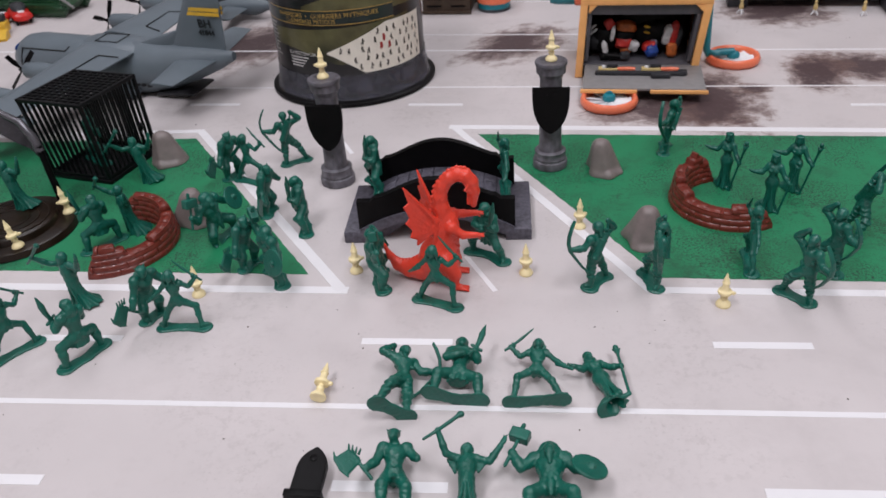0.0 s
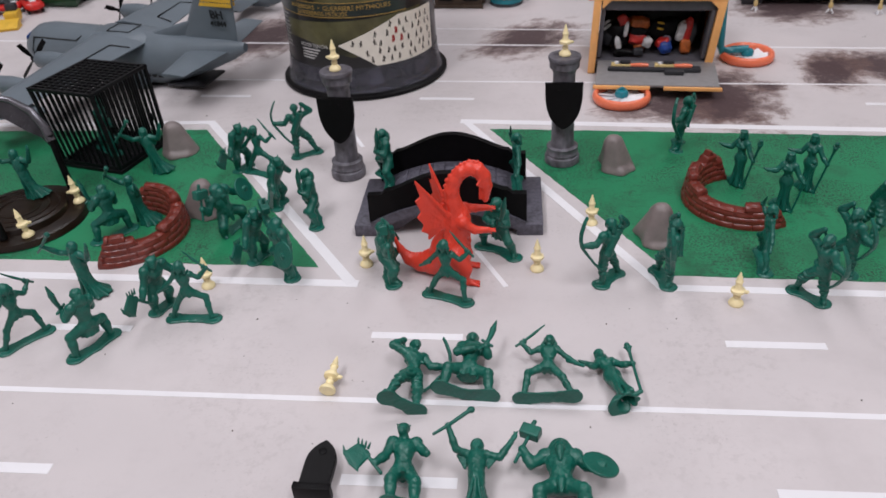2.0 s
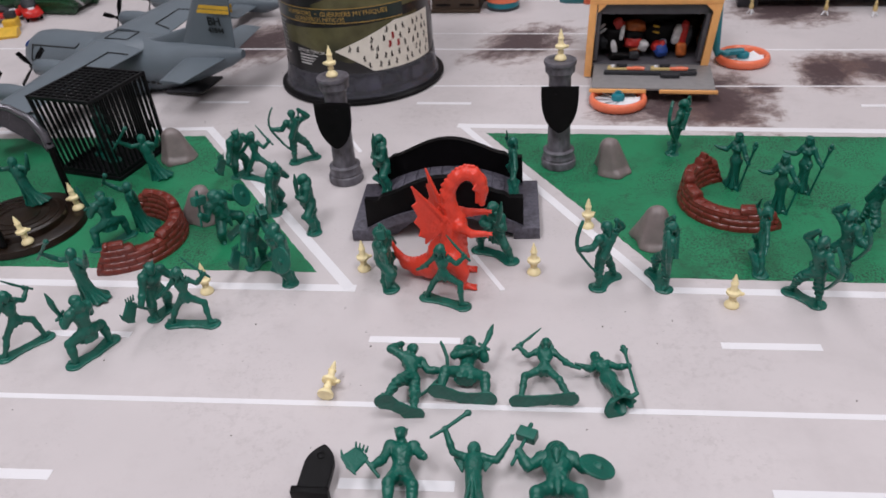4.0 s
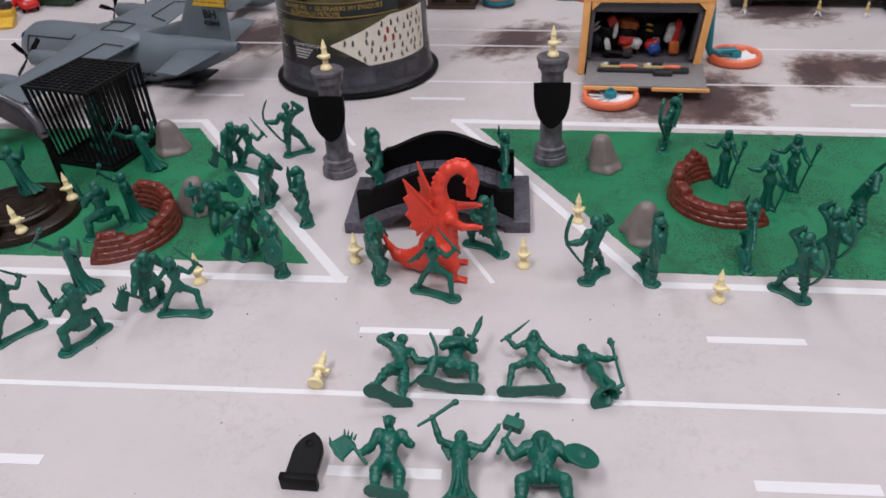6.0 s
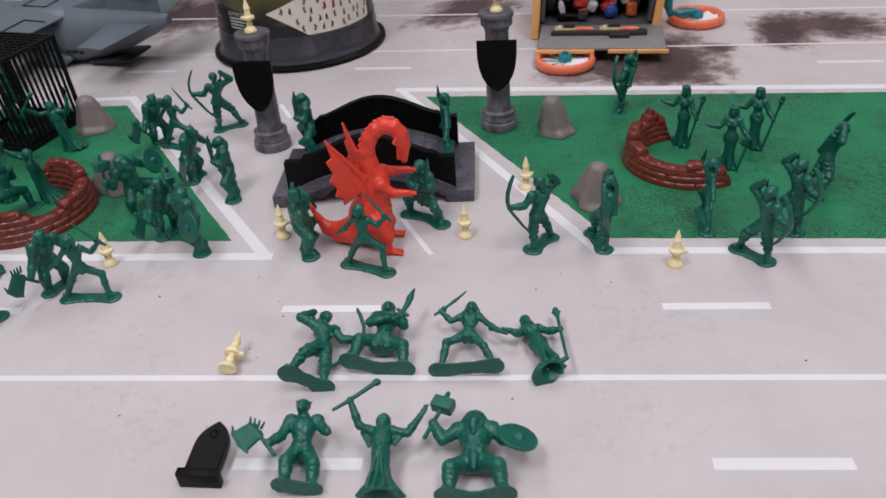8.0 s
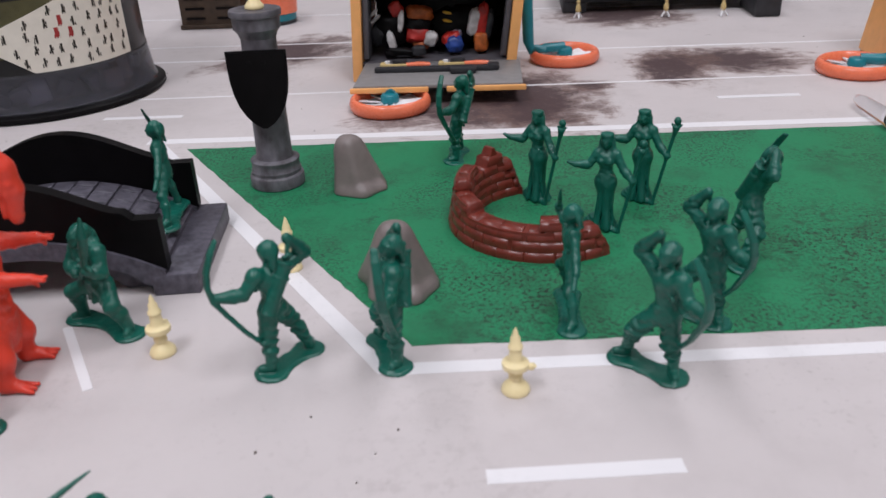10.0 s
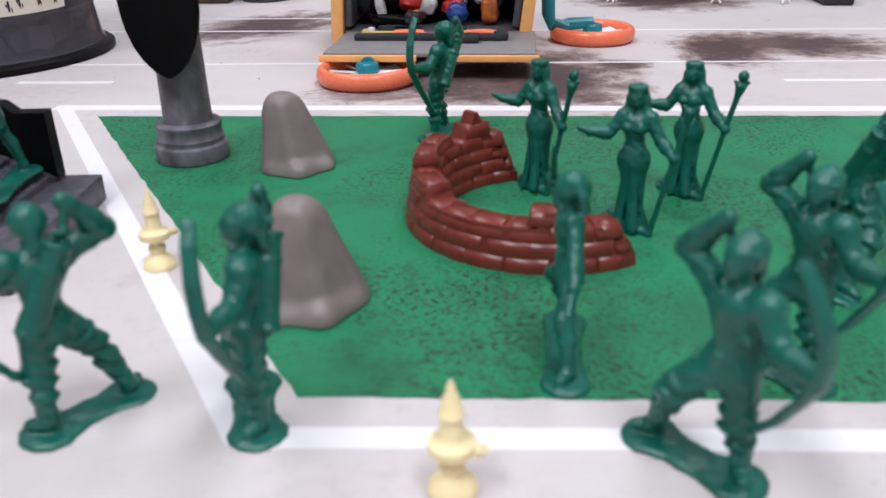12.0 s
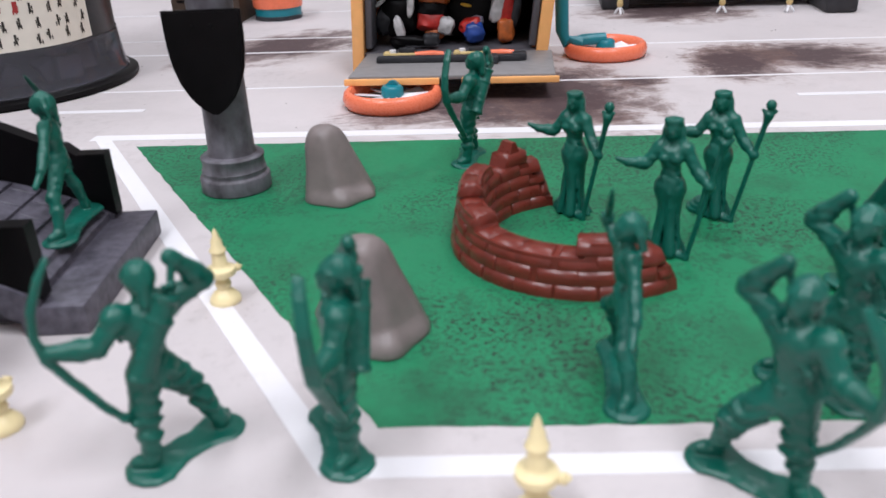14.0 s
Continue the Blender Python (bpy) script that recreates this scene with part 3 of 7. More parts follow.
def bridge(m):
    b = thing("toy_bridge", m, "black and dark grey arched toy bridge on the mat", "toy bridge")
    n = 24
    xs = [-0.060 + 0.120 * i / n for i in range(n + 1)]
    # stepped foot plates at both ends
    for s in (-1, 1):
        part("foot", box((s * 0.0655, 0, 0.0052), (0.021, 0.0806, 0.0104), 0.0008), M_DECK, b)
        part("step", box((s * 0.0505, 0, 0.0098), (0.013, 0.0610, 0.0145), 0.0008), M_DECK, b)
    # arched deck with a hollow beneath
    top = [(x, arch(x, 0.013, 0.030, 0.06)) for x in xs]
    under = [(x, arch(x, 0.0, 0.020, 0.042)) for x in [0.041 - 0.082 * i / n for i in range(n + 1)]]
    part("deck", prism(top + [(0.060, 0.0)] + under + [(-0.060, 0.0)], 0.0625), M_DECK, b)
    # side walls, front and back
    for y in (-0.0350, 0.0350):
        wall = [(-0.063, 0.012), (-0.063, 0.037), (-0.052, 0.037), (-0.048, 0.0405)]
        wall += [(x, 0.0405 + 0.0152 * math.cos(x / 0.046 * math.pi / 2) ** 1.25) for x in [-0.044 + 0.088 * i / 20 for i in range(21)]]
        wall += [(0.048, 0.0405), (0.052, 0.037), (0.063, 0.037), (0.063, 0.012)]
        wall += [(x, arch(x, 0.012, 0.0300, 0.06)) for x in reversed(xs[2:-2])]
        bm = prism(wall, 0.0065, Matrix.Translation((0, y, 0)))
        part("parapet", bm, M_BLACK, b, "smooth black parapet")
        edge = [(x, arch(x, 0.0125, 0.0305, 0.062)) for x in [-0.062 + 0.124 * i / n for i in range(n + 1)]]
        band = edge + [(x, z - 0.0085 * (1 if abs(x) < 0.05 else 1.3)) for x, z in reversed(edge)]
        part("arch_band", prism(band, 0.009, Matrix.Translation((0, y * 1.02, 0))), M_DECK, b)
    # paving stones of the deck
    rnd = random.Random(3)
    rows = 9
    for r in range(rows):
        x0, x1 = -0.048 + 0.096 * r / rows, -0.048 + 0.096 * (r + 1) / rows
        cols = 5
        for c in range(cols):
            y0 = -0.0312 + 0.0624 * (c + (0.5 if r % 2 else 0)) / cols
            y1 = min(0.0312, y0 + 0.0624 / cols)
            if y1 - y0 < 0.003:
                continue
            xm = (x0 + x1) / 2
            slope = math.degrees(math.atan2(arch(x0, 0.013, 0.03, 0.06) - arch(x1, 0.013, 0.03, 0.06), x1 - x0))
            mm = pose(xm, (y0 + y1) / 2, arch(xm, 0.013, 0.030, 0.06) + 0.0002 + rnd.uniform(0, 0.0004), 0, slope, 0)
            part("paving_stone", box((0, 0, 0), (x1 - x0 - 0.0007, y1 - y0 - 0.0007, 0.0016), 0.0003, mm, 1), M_DECK, b)
    return b


bridge(sized(pose(-0.0262, 0.5388, 0, 0, 0, 0.3), 1.03))


def bent_text(words, size, radius, angle, z, mat, parent, name, label, flat=0.0003):
    """Lettering wrapped round an upright cylinder; angle in degrees, measured from the front."""
    cu = bpy.data.curves.new("lettering", "FONT")
    cu.body, cu.size, cu.align_x, cu.resolution_u = words, size, "CENTER", 2
    tmp = bpy.data.objects.new("lettering", cu)
    scene.collection.objects.link(tmp)
    bpy.context.view_layer.update()
    me = bpy.data.meshes.new_from_object(tmp.evaluated_get(bpy.context.evaluated_depsgraph_get()))
    bpy.data.objects.remove(tmp)
    for v in me.vertices:
        a = radians(angle) + v.co.x / radius
        v.co = ((radius + flat) * math.sin(a), -(radius + flat) * math.cos(a), z + v.co.y)
    me.materials.append(mat)
    ob = new(name, me)
    ob.parent = parent
    ob["label"] = label
    return ob


def curved(r, a0, a1, z0, z1, steps=30, rise=None, thick=0.0006, rows=1):
    """A curved patch round an upright cylinder; rise(u) gives the upper edge and the lower edge along it."""
    bm = bmesh.new()
    grid = []
    for i in range(steps + 1):
        u = i / steps
        a = radians(a0 + (a1 - a0) * u)
        lo, hi = rise(u) if rise else (z0, z1)
        grid.append([bm.verts.new((r * math.sin(a), -r * math.cos(a), lo + (hi - lo) * j / rows)) for j in range(rows + 1)])
    for p, q in zip(grid, grid[1:]):
        for j in range(rows):
            bm.faces.new((p[j], q[j], q[j + 1], p[j + 1]))
    return bm


M_TUB = bpy.data.materials.new("clear_smoky_plastic")
M_TUB.use_nodes = True
tub_node = M_TUB.node_tree.nodes["Principled BSDF"]
tub_node.inputs["Base Color"].default_value = (0.62, 0.62, 0.70, 1)
tub_node.inputs["Roughness"].default_value = 0.06
tub_node.inputs["Transmission Weight"].default_value = 0.92
tub_node.inputs["IOR"].default_value = 1.18
M_INSIDE = material("dark_blue_plastic", (0.050, 0.046, 0.066), 0.25, vary=0.4, scale=40)
M_LABEL = material("dark_label_print", (0.012, 0.011, 0.012), 0.3, vary=0.3, scale=25, bump=0)
M_GRASS = material("printed_meadow", (0.088, 0.080, 0.036), 0.3, vary=0.75, scale=20, bump=0)
M_BAND = material("printed_dark_teal", (0.018, 0.026, 0.024), 0.3, vary=0.3, scale=25, bump=0)
M_GOLD = material("printed_gold", (0.42, 0.26, 0.06), 0.35)
M_PANEL = material("printed_pale_panel", (0.74, 0.69, 0.60), 0.35, vary=0.04, bump=0)
M_PRINT = material("printed_dark_figures", (0.03, 0.025, 0.02), 0.4)
M_PRINTRED = material("printed_red", (0.35, 0.03, 0.03), 0.4)
M_PALETEXT = material("printed_grey_text", (0.58, 0.57, 0.56), 0.4)


def bucket(m):
    t = thing("toy_bucket", m, "large clear plastic toy bucket with a printed label", "toy bucket")
    part("base_rim", lathe([(0.090, 0), (0.0985, 0.0), (0.1005, 0.0015), (0.1005, 0.0045), (0.098, 0.0062), (0.094, 0.007)], 96), M_BLACK, t, "black base rim")
    part("lower_wall", lathe([(0.0950, 0.0065), (0.0925, 0.011), (0.0905, 0.030), (0.0900, 0.036)], 96, caps=False), M_TUB, t, "dark see-through plastic wall")
    part("inner_floor", lathe([(0.001, 0.0062), (0.0925, 0.0062), (0.0925, 0.0075), (0.001, 0.0078)], 64), M_INSIDE, t, "dark blue floor")
    lumps = random.Random(21)
    for k in range(26):
        a = radians(-170 + 360 * k / 26 + lumps.uniform(-5, 5))
        rr = 0.072 + lumps.uniform(-0.012, 0.008)
        part("inner_piece", box((0, 0, 0), (lumps.uniform(0.010, 0.022), lumps.uniform(0.008, 0.014), lumps.uniform(0.010, 0.022)), 0.002, pose(rr * math.sin(a), -rr * math.cos(a), 0.0185, lumps.uniform(-25, 25), lumps.uniform(-25, 25), math.degrees(a))), M_INSIDE, t)
    part("inner_core", lathe([(0.060, 0.0078), (0.058, 0.034)], 48, caps=False), M_INSIDE, t)
    part("body", lathe([(0.0893, 0.034), (0.0893, 0.205), (0.085, 0.21), (0.001, 0.21)], 96), M_LABEL, t, "dark printed label wrap")
    r = 0.0897
    part("meadow", curved(r, -52, 62, 0, 0, 60, lambda u: (0.052 + 0.028 * abs(u - 0.5) + 0.004 * math.sin(9 * u), 0.094 - 0.008 * (1 - u))), M_GRASS, t, "olive meadow picture on the label")
    part("meadow", curved(r, -20, 75, 0, 0, 60, lambda u: (0.104, 0.114 + 0.05 * u)), M_GRASS, t, "olive meadow picture on the label")
    part("title_band", curved(r + 0.0001, -80, 48, 0.0938, 0.1094), M_BAND, t, "dark teal title band")
    part("gold_band", curved(r + 0.0002, -80, 48, 0.0935, 0.0943), M_GOLD, t)
    part("gold_band", curved(r + 0.0002, -80, 48, 0.1090, 0.1098), M_GOLD, t)
    panel = part("picture_panel", curved(r + 0.0003, -5, 76, 0, 0, 72, lambda u: (max(0.0365, 0.0615 - 0.060 * u - 0.05 * u * u) if u < 0.36 else 0.0365 + 0.010 * max(0.0, u - 0.7) ** 2, min(0.0905, 0.0625 + 0.050 * u))), M_PANEL, t, "pale picture panel with tiny printed shapes")
    rnd = random.Random(12)
    for row in range(5):
        for c in range(11):
            u = (c + 0.5 + (0.45 if row % 2 else 0) + rnd.uniform(-0.24, 0.24)) / 11.5
            z = 0.0408 + 0.0098 * row + rnd.uniform(-0.0012, 0.0012)
            top = min(0.0900, 0.0620 + 0.050 * u) - 0.006
            low = max(0.0385, 0.0625 - 0.060 * u - 0.05 * u * u) + 0.001
            if u > 0.97 or z > top or z < low:
                continue
            a = -5 + 81 * u
            red = 0.45 < u < 0.62 and row in (2, 3) and rnd.random() < 0.6
            mat = M_PRINTRED if red else M_PRINT
            w = 1.15 if not red else 2.3
            bm = curved(r + 0.0006, a - 0.42 * w, a + 0.42 * w, z, z + 0.0052 + 0.0008 * w, 3)
            lean = rnd.uniform(-0.6, 0.6)
            for k, (da, zz, h) in enumerate(((-0.6 + lean, 0.0, 0.0018), (0.6 + lean, 0.0, 0.0016), (rnd.choice((-0.9, 0.9)), 0.003, 0.0012))):
                extra = curved(r + 0.0006 + 0.00005 * k, a + da - 0.25, a + da + 0.25, z + zz - 0.001, z + zz + h, 2)
                tmp = bpy.data.meshes.new("tmp")
                extra.to_mesh(tmp)
                extra.free()
                bm.from_mesh(tmp)
                bpy.data.meshes.remove(tmp)
            part("printed_shape", bm, mat, panel)
    bent_text("WARRIORS  \u2022  GUERRIERS MYTHIQUES", 0.0072, r, -4, 0.1015, M_GOLD, t, "lettering", "gold title lettering")
    bent_text("GUERREROS M\u00cdTICOS", 0.0066, r, -16, 0.0955, M_GOLD, t, "lettering", "gold title lettering")
    bent_text("ADVERTENCIA", 0.0060, r, -26, 0.0580, M_PALETEXT, t, "lettering", "small grey warning lettering")
    for k in range(4):
        part("small_print", curved(r + 0.0003, -37, -20 - k * 2, 0.0545 - 0.0034 * k, 0.0560 - 0.0034 * k, 8), M_PALETEXT, t)
    for k in range(9):
        part("small_print", curved(r + 0.0003, -62, -50 - (k * 7 % 5), 0.052 + 0.0046 * k, 0.0532 + 0.0046 * k, 8), M_PALETEXT, t)
    return t


bucket(sized(pose(-0.1570, 0.8845, 0, 0, 0, -2), 0.995))


# ---- black grave slab, rocks, brick walls ----
def grave(m):
    t = thing("gravestone", m, "black plastic gravestone piece lying flat", "gravestone")
    outline = [(-0.0084, 0.004)] + [(-0.0084 * (1.0 - u ** 2.4), 0.0195 + 0.0155 * u ** 0.95) for u in [i / 12 for i in range(12)]] + [(0, 0.0350)]
    outline += [(-x, z) for x, z in reversed(outline[:-1])]
    bm = prism(outline, 0.0045)
    bmesh.ops.bevel(bm, geom=[e for e in bm.edges if e.calc_face_angle(0) > 1.2], offset=0.0006, segments=2, affect="EDGES")
    s = part("slab", bm, M_BLACK, t)
    part("boss", lathe([(0.0022, 0), (0.0022, 0.0006), (0.001, 0.0012)], 16, pose(0, -0.0021, 0.0265, 90, 0, 0)), M_BLACK, s)
    part("foot", box((0, 0, 0.0021), (0.0205, 0.010, 0.0042), 0.0005), M_BLACK, t)
    return t


grave(sized(pose(-0.0812, 0.2215, 0.0055, -86, 0, -3), 1.06))


def rock(m, wide, deep, tall, lean, cap, left=0.14, name="rock"):
    """A boulder with a blunt top, flat faces that meet in a ridge, and a flared foot."""
    c = Clay((-30, -26, -3), (30, 26, 46), 0.7)
    high = tall * 0.8
    c.limb((lean + 2.0, 0, tall - cap), (0.5, 0, -2), cap, wide * 0.62, 0.1)
    c.plane((-0.30, -0.93, 0.20), (lean - 1, -cap * 0.62, high), 3.5)
    c.plane((0.72, -0.62, 0.30), (lean + 4.0, -cap * 0.50, high), 3.0)
    c.plane((-1.0, 0.12, left), (lean - cap * 0.72, 0, high), 4.5)
    c.plane((0.91, 0.25, 0.40), (lean + cap * 0.84, 0, high), 5.0)
    c.plane((0.0, 0.92, 0.38), (lean, cap * 0.72, high), 6.0)
    c.plane((0.16, -0.1, 1.0), (lean, 0, tall), 6.0)
    c.limb((-wide * 0.22, -deep * 0.36, 0.5), (wide * 0.10, -deep * 0.46, 1.0), 3.4, 4.0, 4.0)
    c.limb((wide * 0.10, -deep * 0.46, 1.0), (wide * 0.38, -deep * 0.12, 0.5), 4.0, 3.6, 4.0)
    c.limb((lean - 1.5, 3, tall * 0.62), (-wide * 0.36, deep * 0.58, 0), 5.5, 5.0, 8.0)
    c.slab((0, 0, -10), (120, 120, 20), 0.1, 0.3, take=True)
    ob = new(name, c.mesh(name, M_ROCK))
    ob.matrix_world = m
    return tagged(ob, "smooth grey plastic boulder piece on the green field", "rock", "boulders")


rock(sized(pose(0.1235, 0.6158, 0, 0, 0, -4), 1.0), 34, 27, 35, -4.6, 11.8, 0.05)
rock(sized(pose(0.1450, 0.4895, 0, 0, 0, 8), 1.0), 35, 28, 36, -1.0, 11.5, 0.20)
rock(sized(pose(-0.3164, 0.6600, 0, 0, 0, -25), 1.025), 34, 27, 34.5, -2.5, 12.5)
rock(sized(pose(-0.2446, 0.5394, 0, 0, 0, 70), 1.025), 34, 27, 34.5, -2.5, 12.5)


def brick_wall(m, radius, a0, a1, heights, name="brick_wall"):
    """A broken curved wall of soft brown bricks, leaning a little inwards."""
    t = thing(name, m, "broken curved brown toy brick wall on the green field", "brick wall", "brick walls")
    course, depth = 0.0052, 0.0152
    rnd = random.Random(int(radius * 1e5))
    core = bmesh.new()
    n = 72
    ring = []
    for i in range(n + 1):
        u = i / n
        a = radians(a0 + (a1 - a0) * u)
        h = max(0.003, min(min(heights(min(1.0, max(0.0, u + 0.012 * k))) for k in (-1, 0, 1)) - 0.0009, 0.004 + min(u, 1.0 - u) * 0.5))
        edges = []
        for z in (0.0, h * 0.5, h):
            f = z / 0.036
            edges.append((radius - 0.0033 * f * 0.3, depth * 0.5 - 0.0050 * f - 0.00030, z))
        prof = [(rc - bw, z) for rc, bw, z in edges[:1]] + [(rc + bw, z) for rc, bw, z in edges] + [(rc - bw, z) for rc, bw, z in reversed(edges[1:])]
        ring.append([core.verts.new((r * math.cos(a), r * math.sin(a), z)) for r, z in prof])
    for p, q in zip(ring, ring[1:]):
        for j in range(6):
            core.faces.new((p[j], p[(j + 1) % 6], q[(j + 1) % 6], q[j]))
    core.faces.new(ring[0])
    core.faces.new(list(reversed(ring[-1])))
    bmesh.ops.recalc_face_normals(core, faces=core.faces[:])
    part("core", core, M_BRICK, t)
    span = abs(radians(a1 - a0)) * radius
    for r in range(7):
        z = r * course
        per = 0.0118
        count = int(span / per)
        for c in range(-1, count + 1):
            u0 = (c + (0.5 if r % 2 else 0.0) + rnd.uniform(-0.08, 0.08)) / count
            u1 = u0 + 1.0 / count
            u0, u1 = max(0.013 * r, u0), min(1.0 - 0.013 * r, u1)
            if u1 - u0 < 0.25 / count:
                continue
            if heights((u0 + u1) / 2) < z + course * 0.9:
                continue
            f = z / 0.036
            shrink = 0.0033 * f
            bm = bmesh.new()
            secs = 4
            bw = depth * 0.5 - 0.0050 * f
            grid = []
            for i in range(secs + 1):
                u = u0 + (u1 - u0) * (0.0, 0.06, 0.5, 0.94, 1.0)[i]
                a = radians(a0 + (a1 - a0) * u)
                e = 0.0003 if i in (0, secs) else 0.0
                bw = (depth * 0.5 - 0.0050 * f) * (1.0 - 0.30 * max(0.0, 1.0 - min(u, 1.0 - u) / 0.022) ** 2)
                g = 0.00012 / span * (1 if i == 0 else -1 if i == secs else 0)
                a += radians(a1 - a0) * g * 1.0
                rc = radius - shrink * 0.3
                crown = heights((u0 + u1) / 2) < z + course * 1.9
                zt = z + course - 0.00012 - e * (1.3 if crown else 0.4)
                zb = z + 0.00012 * (r > 0) + e * 0.3
                soft = 0.0026 if crown else 0.00062
                prof = [(rc - bw + e, zb), (rc + bw - e, zb), (rc + bw + 0.0002 - e, (zb + zt) / 2 - soft * 0.25), (rc + bw - soft - e, zt), (rc - bw + soft + e, zt), (rc - bw - 0.0002 + e, (zb + zt) / 2 - soft * 0.25)]
                grid.append([bm.verts.new((q * math.cos(a), q * math.sin(a), h)) for q, h in prof])
            for p, q in zip(grid, grid[1:]):
                for j in range(6):
                    bm.faces.new((p[j], p[(j + 1) % 6], q[(j + 1) % 6], q[j]))
            bm.faces.new(grid[0])
            bm.faces.new(list(reversed(grid[-1])))
            bmesh.ops.recalc_face_normals(bm, faces=bm.faces[:])
            part("brick", bm, M_BRICK, t, angle=80)
    return t


def ruin_right(u):
    for limit, n in ((0.022, 1), (0.042, 2), (0.060, 3), (0.080, 4), (0.102, 5), (0.158, 6), (0.185, 5), (0.225, 4), (0.30, 5), (0.42, 5), (0.54, 4), (0.80, 3), (0.89, 4), (0.95, 3), (1.1, 2)):
        if u <= limit:
            return 0.0052 * n
    return 0.0052


def ruin_left(u):
    for limit, n in ((0.03, 3), (0.06, 4), (0.16, 5), (0.21, 4), (0.36, 3), (0.62, 4), (0.90, 5), (0.96, 4), (1.1, 3)):
        if u <= limit:
            return 0.0052 * n
    return 0.0052


brick_wall(pose(0.2240, 0.5545, 0), 0.0440, 100, 298, ruin_right)
brick_wall(pose(-0.3065, 0.5015, 0), 0.0465, -92, 100, ruin_left)


# ---- moulded toy warriors: seven sculpts, each one plain mesh, in millimetres, facing -y ----
def plate(c, feet, r=5.2, bar=3.2):
    """The moulded stand: a lobe under each foot and a narrower web between them."""
    pts = []
    for (xa, ya), (xb, yb) in zip(feet, feet[1:]):
        pts.append(((xa, ya), (xb, yb)))
    for k, ((xa, ya), (xb, yb)) in enumerate(pts):
        ra = r if k == 0 else bar
        rb = r if k == len(pts) - 1 else bar
        c.flat((xa, ya), (xb, yb), ra + 0.4, rb + 0.4, 0.0, 1.0, 0.8)
        c.flat((xa, ya), (xb, yb), ra - 0.5, rb - 0.5, 0.6, 1.6, 0.7)


def leg(c, hip, knee, foot, r=(3.6, 2.9, 2.1), toe=(0, -1), boot=True):
    hip, knee, foot = (np.array(p, float) for p in (hip, knee, foot))
    c.limb(hip, knee, r[0], r[1], 1.5)
    ankle = foot + np.array((0, 0.3, 2.2))
    calf = knee + (ankle - knee) * 0.4 + np.array((0, 0.7, 0))
    c.path([knee, calf, ankle], [r[1], r[1] * 0.95, r[2]], 1.0)
    c.ball(knee + np.array((0, -0.8, 0)), r[1] * 0.85, 0.8)
    tx, ty = toe
    c.limb(ankle + np.array((0, 0, -0.6)), ankle + np.array((tx * 4, ty * 4, -1.1)), 2.0, 1.5, 1.0)
    if boot:
        c.disc(ankle + (knee - ankle) * 0.62, r[1] * 0.98, 0.7, 0.5)


def arm(c, shoulder, elbow, hand, r=(2.7, 2.1, 1.6), fist=1.9):
    c.ball(shoulder, r[0] * 1.12, 1.5)
    c.limb(shoulder, elbow, r[0], r[1], 1.0)
    e, h = np.array(elbow, float), np.array(hand, float)
    c.path([e, e + (h - e) * 0.35, h], [r[1], r[1] * 1.08, r[2]], 0.8)
    c.disc(e + (h - e) * 0.72, r[2] * 1.25, 0.5, 0.3)
    c.ball(hand, fist, 0.7)


def trunk(c, pelvis, chest, wide=5.6, deep=3.6, waist=3.6):
    p, q = np.array(pelvis, float), np.array(chest, float)
    c.ball(p, (wide * 0.82, deep * 0.95, 3.6), 2)
    c.limb(p, q, waist, waist * 1.15, 2)
    c.ball(q, (wide, deep, 5.0), 2.2)
    c.ball(q + np.array((-wide * 0.42, -deep * 0.62, 1.0)), (wide * 0.42, 1.6, 2.2), 1.0)
    c.ball(q + np.array((wide * 0.42, -deep * 0.62, 1.0)), (wide * 0.42, 1.6, 2.2), 1.0)
    b = p + (q - p) * 0.22
    c.disc(b, waist * 1.16, 0.8, 0.5)
    c.slab(b + np.array((0, -waist * 1.1, 0)), (2.4, 1.2, 2.0), 0.3, 0.3)


def skull(c, at, r=3.5, face=(0, -1), neck=None):
    at = np.array(at, float)
    c.ball(at, (r * 0.86, r * 0.98, r * 1.12), 0.8)
    f = np.array((face[0], face[1], 0.0))
    c.ball(at + f * r * 0.5 + np.array((0, 0, -r * 0.55)), r * 0.55, 0.7)
    c.ball(at + f * r * 0.98 + np.array((0, 0, -r * 0.1)), (0.55, 0.7, 0.8), 0.4)
    side = np.array((-f[1], f[0], 0))
    for s in (-1, 1):
        c.ball(at + f * r * 0.78 + side * s * r * 0.36 + np.array((0, 0, r * 0.28)), 0.55, 0.4)
    if neck is not None:
        c.limb(neck, at + np.array((0, 0, -r * 0.6)), 2.1, 1.9, 1.0)


def folds(c, amount=0.26, wave=1.35):
    """Creases of cloth and leather over a whole sculpt."""
    c.rough((0, 0, 26), (34, 24, 40), amount, wave)
    c.rough((0, 0, 30), (34, 24, 40), amount * 0.55, wave * 2.1)


